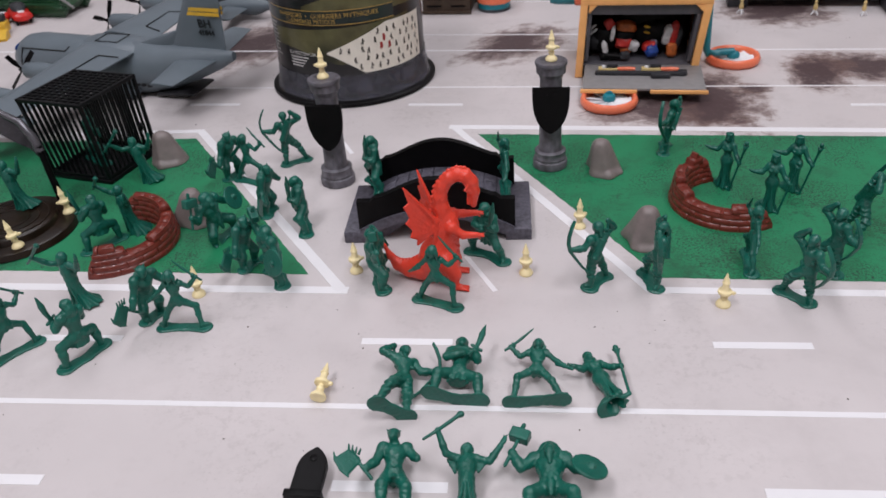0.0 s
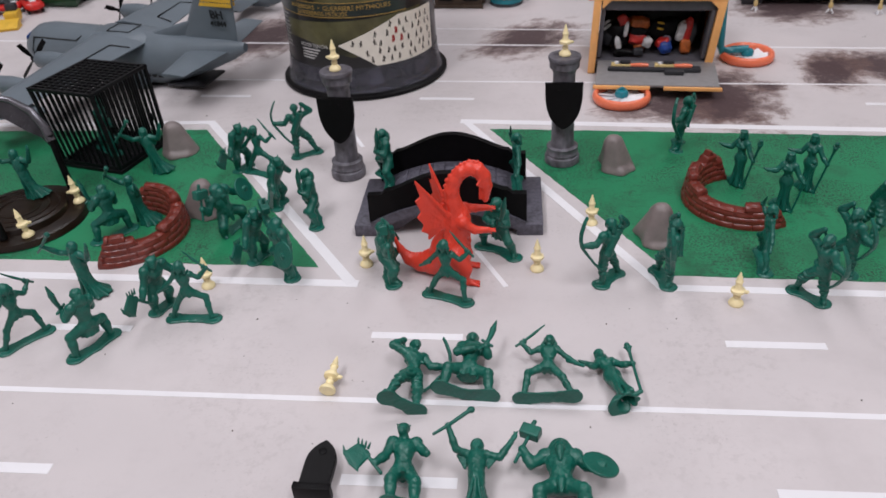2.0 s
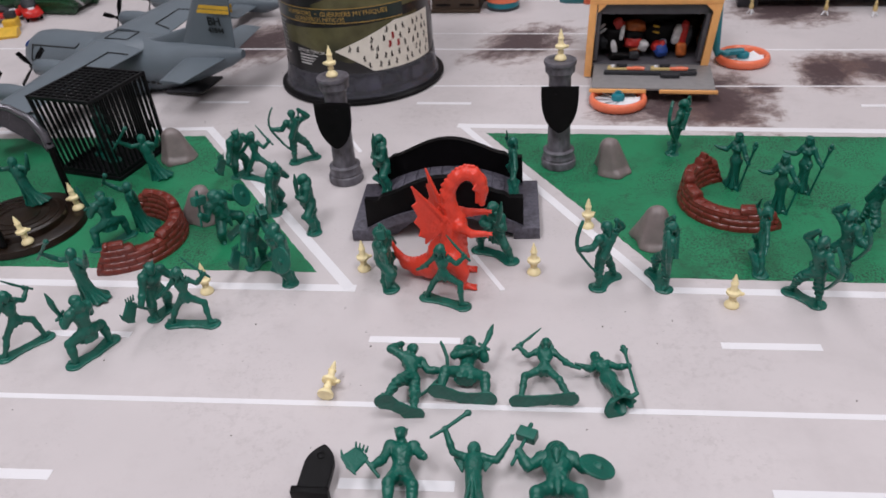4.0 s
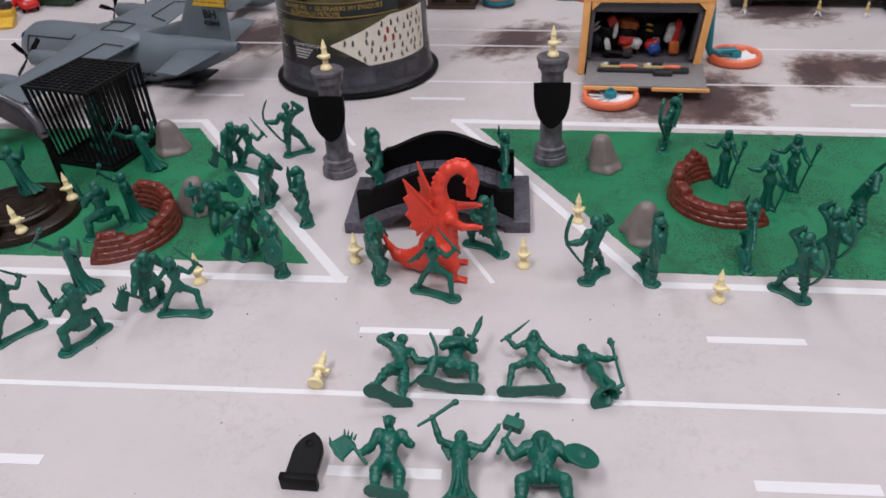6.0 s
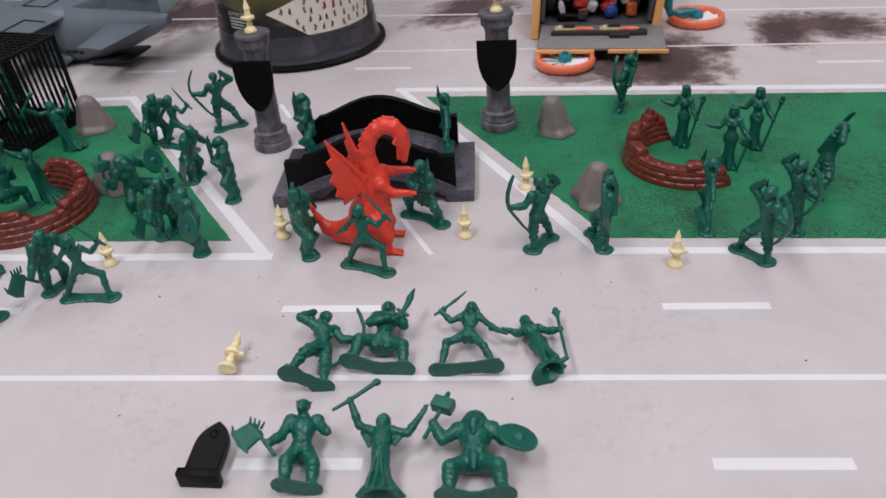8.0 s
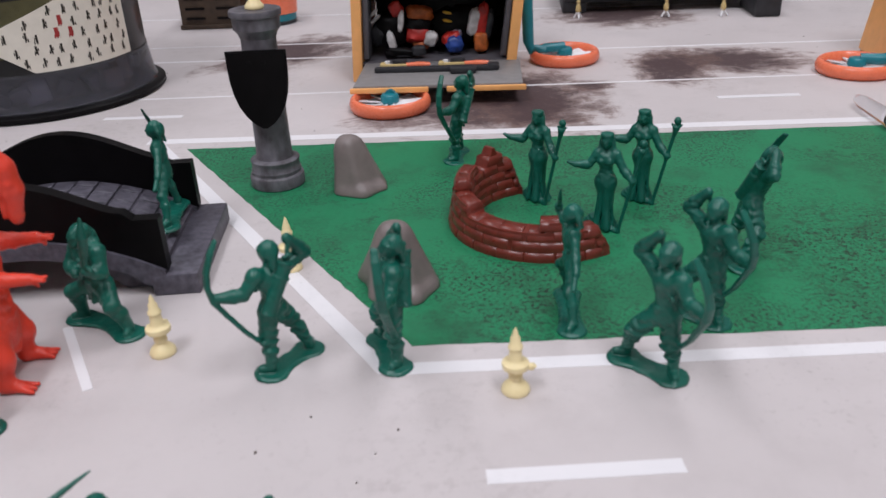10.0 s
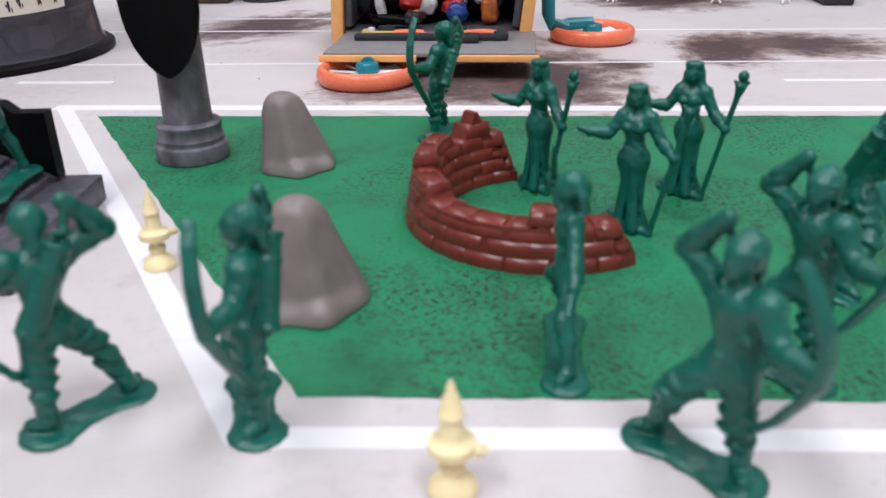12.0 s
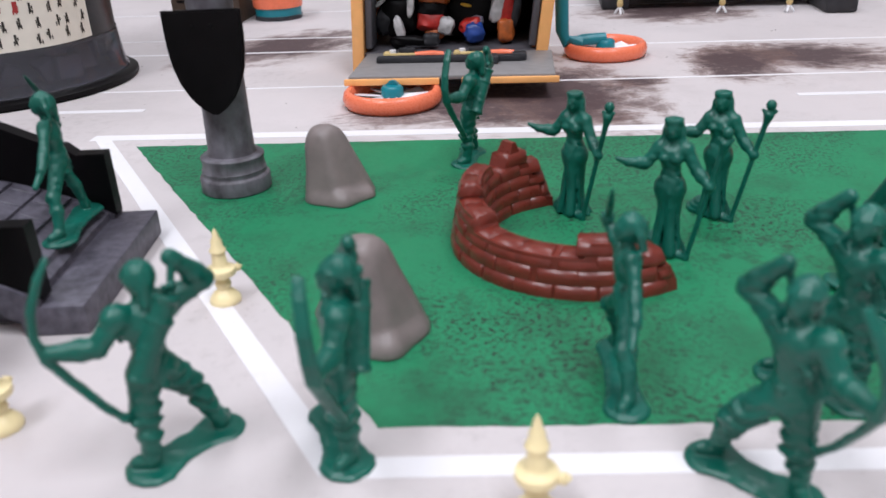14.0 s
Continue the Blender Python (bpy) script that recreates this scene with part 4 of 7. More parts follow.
def archer():
    c = Clay((-24, -16, -1), (30, 14, 62), 0.5)
    plate(c, [(-15.4, -1.7), (-6.0, -0.4), (3.4, 1.8)], 6.8, 4.3)
    # bent leg in baggy breeches, straight leg under the bow arm
    c.limb((-2.4, -0.8, 26), (-9.2, -4.0, 17.6), 3.7, 3.3, 1.2)
    leg(c, (-2.6, -1.2, 25), (-10.2, -4.2, 16.6), (-15.8, -1.6, 1.8), (3.2, 2.8, 2.0), (-0.7, -0.7))
    c.ball((-10.0, -4.2, 16.0), (3.5, 3.3, 2.2), 0.7)
    c.limb((2.4, 0.4, 26), (3.2, 0.6, 16.5), 3.6, 3.3, 1.2)
    leg(c, (2.6, 0.6, 26), (3.4, 0.6, 14.5), (4.0, 2.2, 1.8), (3.2, 2.8, 2.0), (0.8, -0.6))
    c.ball((3.3, 0.5, 15.0), (3.5, 3.4, 2.0), 0.7)
    trunk(c, (0, 0, 27), (0, 0, 39.5), 6.5, 3.8, 3.6)
    c.skirt((0, 0, 29.5), (0, 0, 23.0), 3.9, 5.6, 0.5, 0.82, 7, 0.5)
    c.limb((0, 0, 44), (0, -0.6, 47), 2.0, 1.9)
    skull(c, (0, -1.0, 50), 3.6)
    # pulled-back hair with a brow band
    c.ball((0, 0.5, 50.9), (3.7, 3.7, 4.1), 0.4)
    c.disc((0, -0.2, 50.9), 3.95, 0.5, 0.3, (-14, 0, 0))
    c.limb((0, 3.0, 50), (0.6, 4.0, 45.5), 1.9, 1.2, 0.8)
    c.grooves((0, 0.4, 51.6), 5.2, 0.30, 11)
    # raised arm with an arrow coming out of the quiver
    arm(c, (-5.8, 0.2, 42.4), (-14.4, 1.4, 46.0), (-7.9, 2.2, 53.4), (2.9, 2.5, 1.8))
    c.ball((-14.5, 1.4, 46.3), (2.4, 2.4, 2.6), 0.6)
    c.ball((-6.8, 2.2, 54.3), (2.0, 1.6, 2.1), 0.5)
    c.limb((-4.8, 4.6, 45), (-7.0, 2.6, 54), 0.9, 0.9, 0.3)
    # bow arm
    arm(c, (5.8, 0, 42.4), (11.0, -1.2, 35.8), (20.0, -4.4, 36.4), (2.8, 2.4, 1.8))
    c.ball((6.6, 0, 42.2), (3.1, 3.0, 3.0), 0.8)
    bow = [(16.2, -7.4, 57.0), (18.8, -7.0, 53), (21.6, -6.2, 46.5), (22.2, -5.4, 41), (21.0, -4.6, 35.4), (16.4, -2.4, 28), (11.4, 0.2, 20.5), (5.2, 2.0, 13.5)]
    for d in (-0.8, 0.0, 0.8):
        c.path([(x + 0.15 * d, y + d, z) for x, y, z in bow], [0.6, 0.85, 0.95, 1.0, 1.05, 0.95, 0.85, 0.7], 0.3)
    # quiver across the back, its strap across the chest
    c.disc((0.2, 4.4, 37.0), 2.9, 10.5, 0.4, (0, -25, 0))
    for u in (-10.0, 4.5, 10.0):
        c.disc((0.2 - 0.42 * u, 4.4, 37.0 + 0.906 * u), 3.3, 0.6, 0.2, (0, -25, 0))
    for k in range(4):
        c.ball((-5.6 + 0.9 * k - 0.6, 4.4 + 0.6 * (k % 2), 48.2 + 0.5 * (k % 2)), 0.85, 0.3)
    c.limb((5.3, -2.6, 35), (-4.3, -3.2, 44.5), 0.9, 0.9, 0.3)
    c.limb((-4.3, -3.2, 44.5), (-4.6, 3.0, 45.5), 0.9, 0.9, 0.3)
    c.creases((-5, -2, 15), (18, 14, 15), 0.60, 1.7)
    c.rough((0, 0, 36), (9, 7, 10), 0.50, 1.6)
    c.creases((-11, 0, 46), (7, 6, 8), 0.22, 2.2)
    folds(c, 0.24)
    return c.mesh("archer_figure", M_GREEN)


def barbarian():
    c = Clay((-24, -18, -1), (26, 16, 64), 0.5)
    plate(c, [(-14.8, -2), (0, 1.5), (14.8, 0)], 6.5, 4.5)
    leg(c, (-3.4, 1, 20), (-12.8, -4, 15.5), (-13.8, -1.5, 1.6), (4.2, 3.3, 2.4), (-0.6, -0.8))
    leg(c, (3.4, 1, 20), (12.4, -3.5, 15), (14.2, 0.2, 1.6), (4.2, 3.3, 2.4), (0.6, -0.8))
    trunk(c, (0, 1, 21), (0, -0.5, 33.5), 6.5, 4.4, 4.3)
    c.skirt((0, 0.6, 23), (0, 1.0, 13.0), 5.2, 6.4, 0.8, 0.75, 8, 0.6)
    c.ball((0, 0, 40), (6.2, 4.4, 3.0), 2)
    skull(c, (-0.5, -3.2, 43.5), 3.7)
    c.ball((-0.5, -1.2, 45), (4.3, 4.0, 3.8), 0.8)
    c.ball((-0.5, 2.4, 41), (4.0, 2.6, 4.6), 1.2)
    c.rough((-0.5, 0.5, 43.5), (7, 6, 7), 0.5, 1.7)
    arm(c, (-6.5, -0.5, 37.2), (-8.8, -4.4, 29), (1.5, -8.5, 30), (3.3, 2.6, 1.9), 2.2)
    arm(c, (6.5, -0.5, 37.2), (10.8, -3.2, 30), (8.6, -8.5, 33), (3.3, 2.6, 1.9), 2.2)
    c.limb((5.2, -8.8, 29), (9.5, -8.6, 36), 1.0, 1.0, 0.4)
    c.limb((6.2, -8.8, 37.2), (12.6, -8.4, 33.6), 1.0, 1.0, 0.4)
    c.path([(9.4, -8.6, 36.5), (11.2, -8.4, 43), (12.0, -8.2, 48.5), (13.4, -8.0, 56.5)], [1.3, 1.8, 2.1, 0.6], 0.4)
    c.disc((0, -6.0, 30.5), 2.2, 0.8, 0.6, (90, 0, 0))
    folds(c)
    return c.mesh("barbarian_figure", M_GREEN)


def swordsman():
    c = Clay((-26, -16, -1), (26, 14, 62), 0.5)
    plate(c, [(-14.6, 1), (0, -0.5), (14.6, -1.5)], 5.9, 4.1)
    leg(c, (-2.2, 0, 24.5), (-11.6, -2.5, 17.5), (-13.8, 1, 1.6), (2.8, 2.2, 1.7), (-0.9, -0.3))
    leg(c, (2.2, 0, 24.5), (9.2, -2, 14.5), (14.2, -1.5, 1.6), (2.8, 2.2, 1.7), (0.8, -0.5))
    trunk(c, (0, 0, 25.5), (0.5, -0.6, 36), 4.8, 3.0, 2.9)
    c.limb((0.5, -0.4, 40), (0.8, -1, 43), 1.7, 1.6)
    skull(c, (0.9, -1.4, 46), 3.1)
    c.ball((0.9, -0.4, 46.6), (3.3, 3.4, 3.9), 0.5)
    c.ball((1.0, 1.8, 45.4), (2.9, 2.2, 3.8), 0.7)
    for s in (-1, 1):
        c.path([(0.9 + 2.4 * s, 0.2, 48), (0.9 + 3.6 * s, 1.4, 45), (0.9 + 3.8 * s, 2.0, 41.5)], [1.2, 1.3, 0.8], 0.5)
    c.grooves((0.9, 0.4, 46.5), 5.2, 0.26, 10)
    c.limb((0.9, 2.0, 45), (1.6, 3.6, 40), 0.9, 0.6, 0.5)
    arm(c, (-4.9, -0.4, 39.2), (-10.5, -1, 35.5), (-16.2, -3.5, 41.5), (2.0, 1.6, 1.3), 1.6)
    c.limb((-19.5, -3.5, 38.6), (-14.2, -3.6, 43.2), 0.9, 0.9, 0.3)
    c.disc((-14.4, -3.6, 43.0), 1.9, 0.5, 0.3, (0, 50, 0))
    c.path([(-14, -3.6, 43.5), (-8.5, -4.2, 48.8), (-2.0, -5.0, 55.5)], [0.95, 0.95, 0.45], 0.3)
    arm(c, (5.4, -0.4, 39.2), (10.6, -0.4, 33.0), (16.6, -1.0, 27.4), (2.0, 1.6, 1.3), 1.6)
    c.path([(12.0, 0.4, 29.6), (16.6, -1.2, 26.8), (21.6, -2.6, 23.0)], [0.9, 1.3, 1.0], 0.3)
    c.limb((-3.6, -2.4, 41), (3.0, -2.8, 30), 0.7, 0.7, 0.3)
    c.skirt((0.2, 0, 27.5), (0, 0, 21.5), 3.4, 4.4, 0.8, 0.8, 6, 0.4)
    folds(c)
    return c.mesh("swordsman_figure", M_GREEN)


def sorceress():
    c = Clay((-24, -18, -1), (28, 16, 58), 0.5)
    # close gown, flared hem and a stepped train behind
    c.limb((-0.2, 0.2, 26), (0.4, 0.4, 9), 4.9, 3.5, 1.5)
    c.skirt((0.4, 0.6, 10), (0.4, 0.6, 0.2), 3.4, 7.2, 0.8, 0.86, 8, 0.7, 0.6)
    for k, (r, z) in enumerate(((7.2, 0.9), (6.4, 2.6), (5.4, 4.4))):
        c.disc((-4.4 + 0.7 * k, 4.4 - 0.7 * k, z), r, 0.95, 0.5)
    c.path([(0.2, -4.0, 25), (1.2, -3.6, 12), (2.4, -6.0, 2.0)], [1.0, 1.3, 1.8], 0.6)
    c.path([(-1.2, -4.0, 24), (-2.0, -3.2, 12), (-3.4, -5.4, 1.5)], [0.7, 0.8, 1.2], 0.4)
    for k in range(5):
        a = -2.5 + 0.5 * k
        c.limb((3.4 * math.cos(a), 3.4 * math.sin(a), 20), (5.6 * math.cos(a), 5.2 * math.sin(a), 2), 0.7, 0.9, 0.8)
    c.ball((-0.3, 0.3, 24.6), (5.5, 4.5, 4.6), 1.8)
    c.limb((-0.3, 0, 27), (-0.4, -0.2, 37), 3.0, 3.5, 1.6)
    c.ball((-0.4, 0, 37.4), (5.4, 3.4, 4.0), 1.4)
    for s in (-1, 1):
        c.ball((-0.4 + 2.1 * s, -2.4, 36.4), 2.1, 0.6)
    c.disc((-0.2, 0, 30.6), 3.5, 0.6, 0.3)
    c.web((-2.8, -3.0, 29.8), (2.8, -3.0, 29.8), (0.2, -4.4, 24.5), 0.6, 0.4)
    c.limb((-0.4, 0, 40), (-0.4, -0.4, 43.5), 1.6, 1.5)
    skull(c, (-0.5, -0.9, 46.4), 3.0)
    # long hair under a flat crown
    c.ball((-0.4, 0.8, 46.2), (3.6, 3.0, 4.4), 0.5)
    for x in (-2.9, 2.3):
        c.path([(x, 0.4, 46), (x * 1.15, 0.2, 42), (x * 1.1, -1.2, 37.6)], [1.4, 1.4, 0.8], 0.6)
    c.limb((-0.4, 2.2, 44), (-0.4, 2.8, 36.5), 2.7, 1.9, 1)
    c.disc((-0.5, -0.2, 49.2), 3.3, 1.1, 0.3)
    c.grooves((-0.4, 1.0, 43), (5.5, 5, 8), 0.28, 10)
    arm(c, (-4.6, 0, 39.4), (-8.8, -2, 33.8), (-14.4, -5.0, 34.6), (2.4, 2.0, 1.5), 1.5)
    c.limb((-14.6, -5, 34.5), (-18.0, -6.4, 36.0), 1.5, 0.8, 0.5)
    arm(c, (4.4, 0, 39.4), (8.6, -1.5, 32.6), (13.8, -4.6, 28.4), (2.4, 2.0, 1.5), 1.9)
    c.path([(8.0, -5.0, 0.8), (13.6, -4.8, 27.5), (17.0, -4.6, 43)], [0.95, 0.95, 1.1], 0.4)
    c.path([(16.6, -4.6, 41), (17.2, -4.6, 44.0)], [1.2, 2.0], 0.4)
    c.ball((17.7, -4.6, 47.8), (1.9, 1.9, 2.1), 0.5)
    for s in (-1, 1):
        c.limb((17.2, -4.6, 43.8), (17.4 + 2.3 * s, -4.6, 45.8), 1.0, 0.7, 0.4)
    c.limb((8, -5, 0.8), (2, -2, 0.8), 1.3, 2, 0.8)
    c.creases((0, 0, 33), (14, 8, 9), 0.16, 2.4)
    folds(c, 0.14)
    c.skirt((0.0, 0.8, 9), (-0.6, 2.0, -1.5), 2.0, 6.9, 0.3, 0.95, take=True)
    return c.mesh("sorceress_figure", M_GREEN)


def axeman():
    c = Clay((-38, -32, -1), (24, 14, 60), 0.5)
    plate(c, [(-6.0, -2), (0, 0), (7.0, 1)], 6.0, 5.0)
    leg(c, (-3.2, 1.5, 22), (-6.4, -3.5, 13.5), (-6.0, -1.5, 1.6), (4.2, 3.5, 2.7))
    leg(c, (3.2, 1.5, 22), (7.2, -2.0, 13), (7.2, 1, 1.6), (4.2, 3.5, 2.7), (0.4, -0.9))
    # bent back, broad shoulders, low head thrust forward
    trunk(c, (0, 1.5, 23), (0, -3.0, 34), 6.5, 4.9, 4.7)
    c.skirt((0, 1.2, 26), (0, 0.8, 18), 4.9, 6.4, 0.8, 0.85, 8, 0.5)
    c.ball((0, -1.2, 38.0), (6.4, 4.6, 4.2), 2.0)
    c.ball((-6.5, -3.6, 38.6), (3.7, 3.6, 3.2), 1.0)
    c.ball((6.8, -3.6, 38.6), (3.9, 3.7, 3.3), 1.0)
    for k in range(3):
        c.disc((-6.7 - 0.5 * k, -3.6, 38.8 - 1.6 * k), 3.7, 0.5, 0.3, (0, -25, 0))
    c.limb((0, -3.6, 39.5), (-0.8, -6.4, 42.0), 2.9, 2.6)
    skull(c, (-1.2, -7.6, 44.2), 3.7, (-0.3, -0.95))
    c.ball((-1.0, -6.8, 45.8), (3.9, 4.0, 3.0), 0.5)
    c.limb((1.2, -6.4, 46.8), (3.0, -6.0, 49.2), 1.1, 0.4, 0.4)
    c.limb((-3.8, -6.8, 46.8), (-5.2, -6.6, 49.0), 1.0, 0.4, 0.4)
    for k in range(6):
        c.ball((0, 3.4 - 1.15 * k, 28 + 2.6 * k), (1.6, 1.2, 1.3), 0.6)
    arm(c, (-7.0, -3.8, 37.2), (-10.4, -4.5, 28.0), (-15.4, -8.0, 20.8), (3.1, 2.6, 2.1), 2.3)

    def axe(x, z):
        """A spot on the axe, whose blade is swung forward of the hand."""
        d = x + 15.6
        return (-15.6 + 0.92 * d, -8.2 + 0.32 * d, z - 1.5)

    c.limb(axe(-11.6, 16.4), axe(-24.0, 28.6), 1.1, 1.1, 0.4)
    c.web(axe(-19.5, 26.0), axe(-33.0, 24.0), axe(-26.0, 15.5), 1.0, 0.4)
    c.web(axe(-20.5, 27.5), axe(-33.0, 24.0), axe(-27.0, 30.5), 1.0, 0.4)
    c.path([axe(-25.2, 14.2), axe(-30.2, 17.6), axe(-34.0, 23.0), axe(-35.2, 27.6)], [0.7, 0.9, 0.9, 0.5], 0.4)
    for k in range(4):
        c.limb(axe(-26.5 + 2.0 * k, 30.4), axe(-27.0 + 2.5 * k, 35.4 - 0.4 * k), 0.9, 0.5, 0.3)
    c.limb((7.2, -3.6, 37.2), (11.6, -5.0, 31.4), 3.1, 2.8, 1.0)
    c.limb((11.6, -5.0, 31.4), (13.0, -7.2, 29.0), 2.7, 2.3, 0.5)
    c.rough((0, -3, 34), (10, 8, 10), 0.40, 1.5)
    folds(c)
    return c.mesh("axeman_figure", M_GREEN)


def wizard():
    c = Clay((-30, -18, -1), (30, 14, 70), 0.5)
    # close robe, its hem trailing back in deep folds
    c.limb((0, -1.2, 25), (0.4, 0.2, 12), 4.3, 4.2, 1.5)
    c.skirt((0.2, -0.6, 24), (0.6, 1.0, 9), 4.2, 5.2, 0.8, 0.84, 9, 0.5, 0.3)
    c.skirt((0.5, 0.4, 13), (1.2, 3.6, 0.2), 4.4, 11.6, 1.2, 0.84, 9, 1.3, 0.3)
    for s in (-1, 1):
        c.path([(0.8 * s, -4.6, 24), (2.2 * s, -4.6, 11), (4.2 * s, -5.0, 1.5)], [0.8, 1.0, 1.2], 0.4)
    for x, y in ((7.5, 10.0), (2.0, 13.2), (-5.0, 11.5)):
        c.limb((x * 0.55, y * 0.5, 5.0), (x, y, 1.0), 2.2, 1.3, 1.2)
    c.ball((0, -0.8, 31.0), (5.4, 4.6, 5.4), 2)
    c.limb((0, 0, 24), (0, -0.4, 35), 4.0, 4.3, 2)
    c.ball((0, -0.4, 35.4), (5.2, 3.6, 4.0), 2)
    c.disc((0, 0, 26.2), 4.4, 0.8, 0.5)
    c.limb((0, -3.2, 33), (0, -4.6, 20), 1.5, 1.0, 0.5)
    skull(c, (0, -2.2, 42.4), 3.0)
    c.ball((0, -0.4, 43), (4.0, 4.0, 4.6), 0.6)
    c.slab((0, -5.8, 42.2), (3.8, 4.2, 4.6), 1.5, 0.5, take=True)
    c.ball((0, -2.4, 42.0), (2.0, 1.9, 2.5), 0.3)
    c.limb((0, -2.6, 39.5), (0, -4.0, 35.5), 1.7, 0.9, 0.5)
    arm(c, (-4.8, -0.2, 37.2), (-11.6, -4.5, 38.2), (-15.6, -13.0, 48.0), (2.4, 2.0, 1.5), 1.8)
    c.web((-5, 0, 38), (-11, 0, 37), (-6.5, 1.0, 29), 0.9, 0.8)
    c.path([(-23.4, -13.4, 42.0), (-15.6, -13.0, 48.0), (-4.0, -12.6, 58.4)], [0.9, 1.1, 1.3], 0.4)
    c.ball((-2.8, -12.4, 59.4), (2.3, 1.9, 2.1), 0.8)
    arm(c, (4.8, -0.2, 37.2), (13.0, -0.5, 34.6), (19.4, -2.4, 43.6), (2.4, 2.0, 1.5), 1.6)
    c.web((5, 0, 38), (12, 0, 36), (6.5, 1.0, 29), 0.9, 0.8)
    c.ball((21.2, -2.8, 46.6), (1.7, 1.2, 3.0), 0.7, (0, 28, 0))
    for k in (-1, 1):
        c.limb((21.6, -2.8, 47.4), (22.4 + 0.9 * k, -2.9, 50.4), 0.8, 0.5, 0.3)
    folds(c)
    c.skirt((0.6, 1.4, 8), (1.2, 3.6, -1.5), 2.6, 9.6, 0.3, 0.84, take=True)
    return c.mesh("wizard_figure", M_GREEN)


def troll():
    c = Clay((-30, -20, -1), (36, 16, 62), 0.5)
    plate(c, [(-12.5, -1), (0, 2.5), (13.5, 0)], 6.4, 4.6)
    leg(c, (-4, 1, 19), (-11.4, -4, 13.5), (-12, -1, 1.6), (4.8, 3.9, 2.9), (-0.5, -0.9))
    leg(c, (4, 1, 19), (11.6, -4, 13.5), (13, 0, 1.6), (4.8, 3.9, 2.9), (0.5, -0.9))
    trunk(c, (0, 1, 20), (0, -0.5, 32), 8.2, 5.6, 5.8)
    c.ball((0, -3.2, 25), (5.2, 3.4, 5.5), 1.5)
    c.limb((0, -4.4, 19), (0, -4.8, 12.4), 2.6, 1.2, 0.8)
    c.ball((0, -2, 39), (6.4, 5.2, 6.4), 1.4)
    skull(c, (0, -5.0, 40.4), 3.8)
    c.ball((0, -1.2, 44), (5.4, 4.6, 4.0), 1.2)
    for k in range(11):
        a = math.pi * (k / 10)
        c.limb((5.6 * math.cos(a), -3.2, 39 + 6.0 * math.sin(a)), (7.0 * math.cos(a), -1.6, 33 + 7.5 * math.sin(a)), 1.5, 0.9, 0.6)
    c.limb((0, -7.6, 37.5), (0, -7.4, 30.5), 2.6, 0.9, 0.8)
    c.rough((0, -2, 38), (9, 8, 10), 0.5, 1.6)
    c.ball((-8.2, 0, 38), (4.4, 4.2, 4.0), 1.2)
    c.ball((8.2, 0, 38), (4.4, 4.2, 4.0), 1.2)
    arm(c, (-8.4, -0.5, 37.6), (-16.0, -2, 31.5), (-20.6, -4.4, 39.5), (3.6, 3.0, 2.3), 2.5)
    c.limb((-24.6, -4.4, 31.5), (-17.4, -4.6, 47.5), 1.1, 1.1, 0.4)
    c.slab((-16.0, -4.6, 51.0), (11.5, 6.4, 7.2), 0.7, 0.4, (0, 24, 0))
    c.limb((-15.4, -4.6, 54), (-13.6, -4.6, 58.2), 1.5, 1.3, 0.3)
    arm(c, (8.4, -0.5, 37.0), (14.2, -1.0, 30.0), (19.5, -4.5, 27.5), (3.4, 2.8, 2.2), 2.2)
    c.disc((21.4, -5.4, 28.0), 10.2, 0.9, 0.4, (72, 0, 22))
    c.ball((22.3, -6.4, 28.1), (2.6, 1.4, 2.6), 0.6)
    folds(c)
    return c.mesh("troll_figure", M_GREEN)


FIGURES = {
    "archer": (archer(), "green plastic toy archer drawing a bow"),
    "barbarian": (barbarian(), "green plastic toy barbarian with a sword"),
    "swordsman": (swordsman(), "green plastic toy swordsman with raised sword"),
    "sorceress": (sorceress(), "green plastic toy figure with a staff"),
    "axeman": (axeman(), "green plastic toy axeman in armour"),
    "wizard": (wizard(), "green plastic toy wizard in a flared robe"),
    "troll": (troll(), "green plastic toy troll with round shield"),
}

def figure(kind, x, y, turn=0, z=0.0, lie=0, tip=0, size=1.025, roll=0, where=""):
    """A warrior at x, y; turn 0 faces the camera's start; lie: degrees that it lies back; tip: lean to a side."""
    data, label = FIGURES[kind]
    ob = new("toy_" + kind, data)
    ob.matrix_world = pose(x, y, z, 0, 0, turn) @ pose(0, 0, 0, -lie, tip, 0) @ pose(0, 0, 0, 0, 0, roll) @ Matrix.Scale(size, 4)
    return tagged(ob, label + " " + where if where else label, "toy figure", "toy warriors")


LYING = "lying on its back"
ON_MAT = "on the grey mat"
ON_LAWN = "on the green field"
# two rows lying in front
figure("archer", -0.0330, 0.2891, 3, 0.0066, 83, roll=28, size=1.04, where=LYING)
figure("barbarian", -0.0007, 0.3026, -4, 0.0066, 83, roll=6, size=1.03, where=LYING)
figure("swordsman", 0.0503, 0.2993, -2, 0.0066, 83, roll=-3, size=1.05, where=LYING)
figure("sorceress", 0.0985, 0.2950, 15, 0.0098, 95, roll=2, size=1.03, where=LYING)
figure("axeman", -0.0306, 0.2157, 3, 0.0066, 83, roll=6, size=0.99, where=LYING)
figure("wizard", 0.0103, 0.2080, 1, 0.0112, 84, roll=-3, size=0.99, where=LYING)
figure("troll", 0.0561, 0.2102, 0, 0.0070, 83, roll=-4, size=1.01, where=LYING)
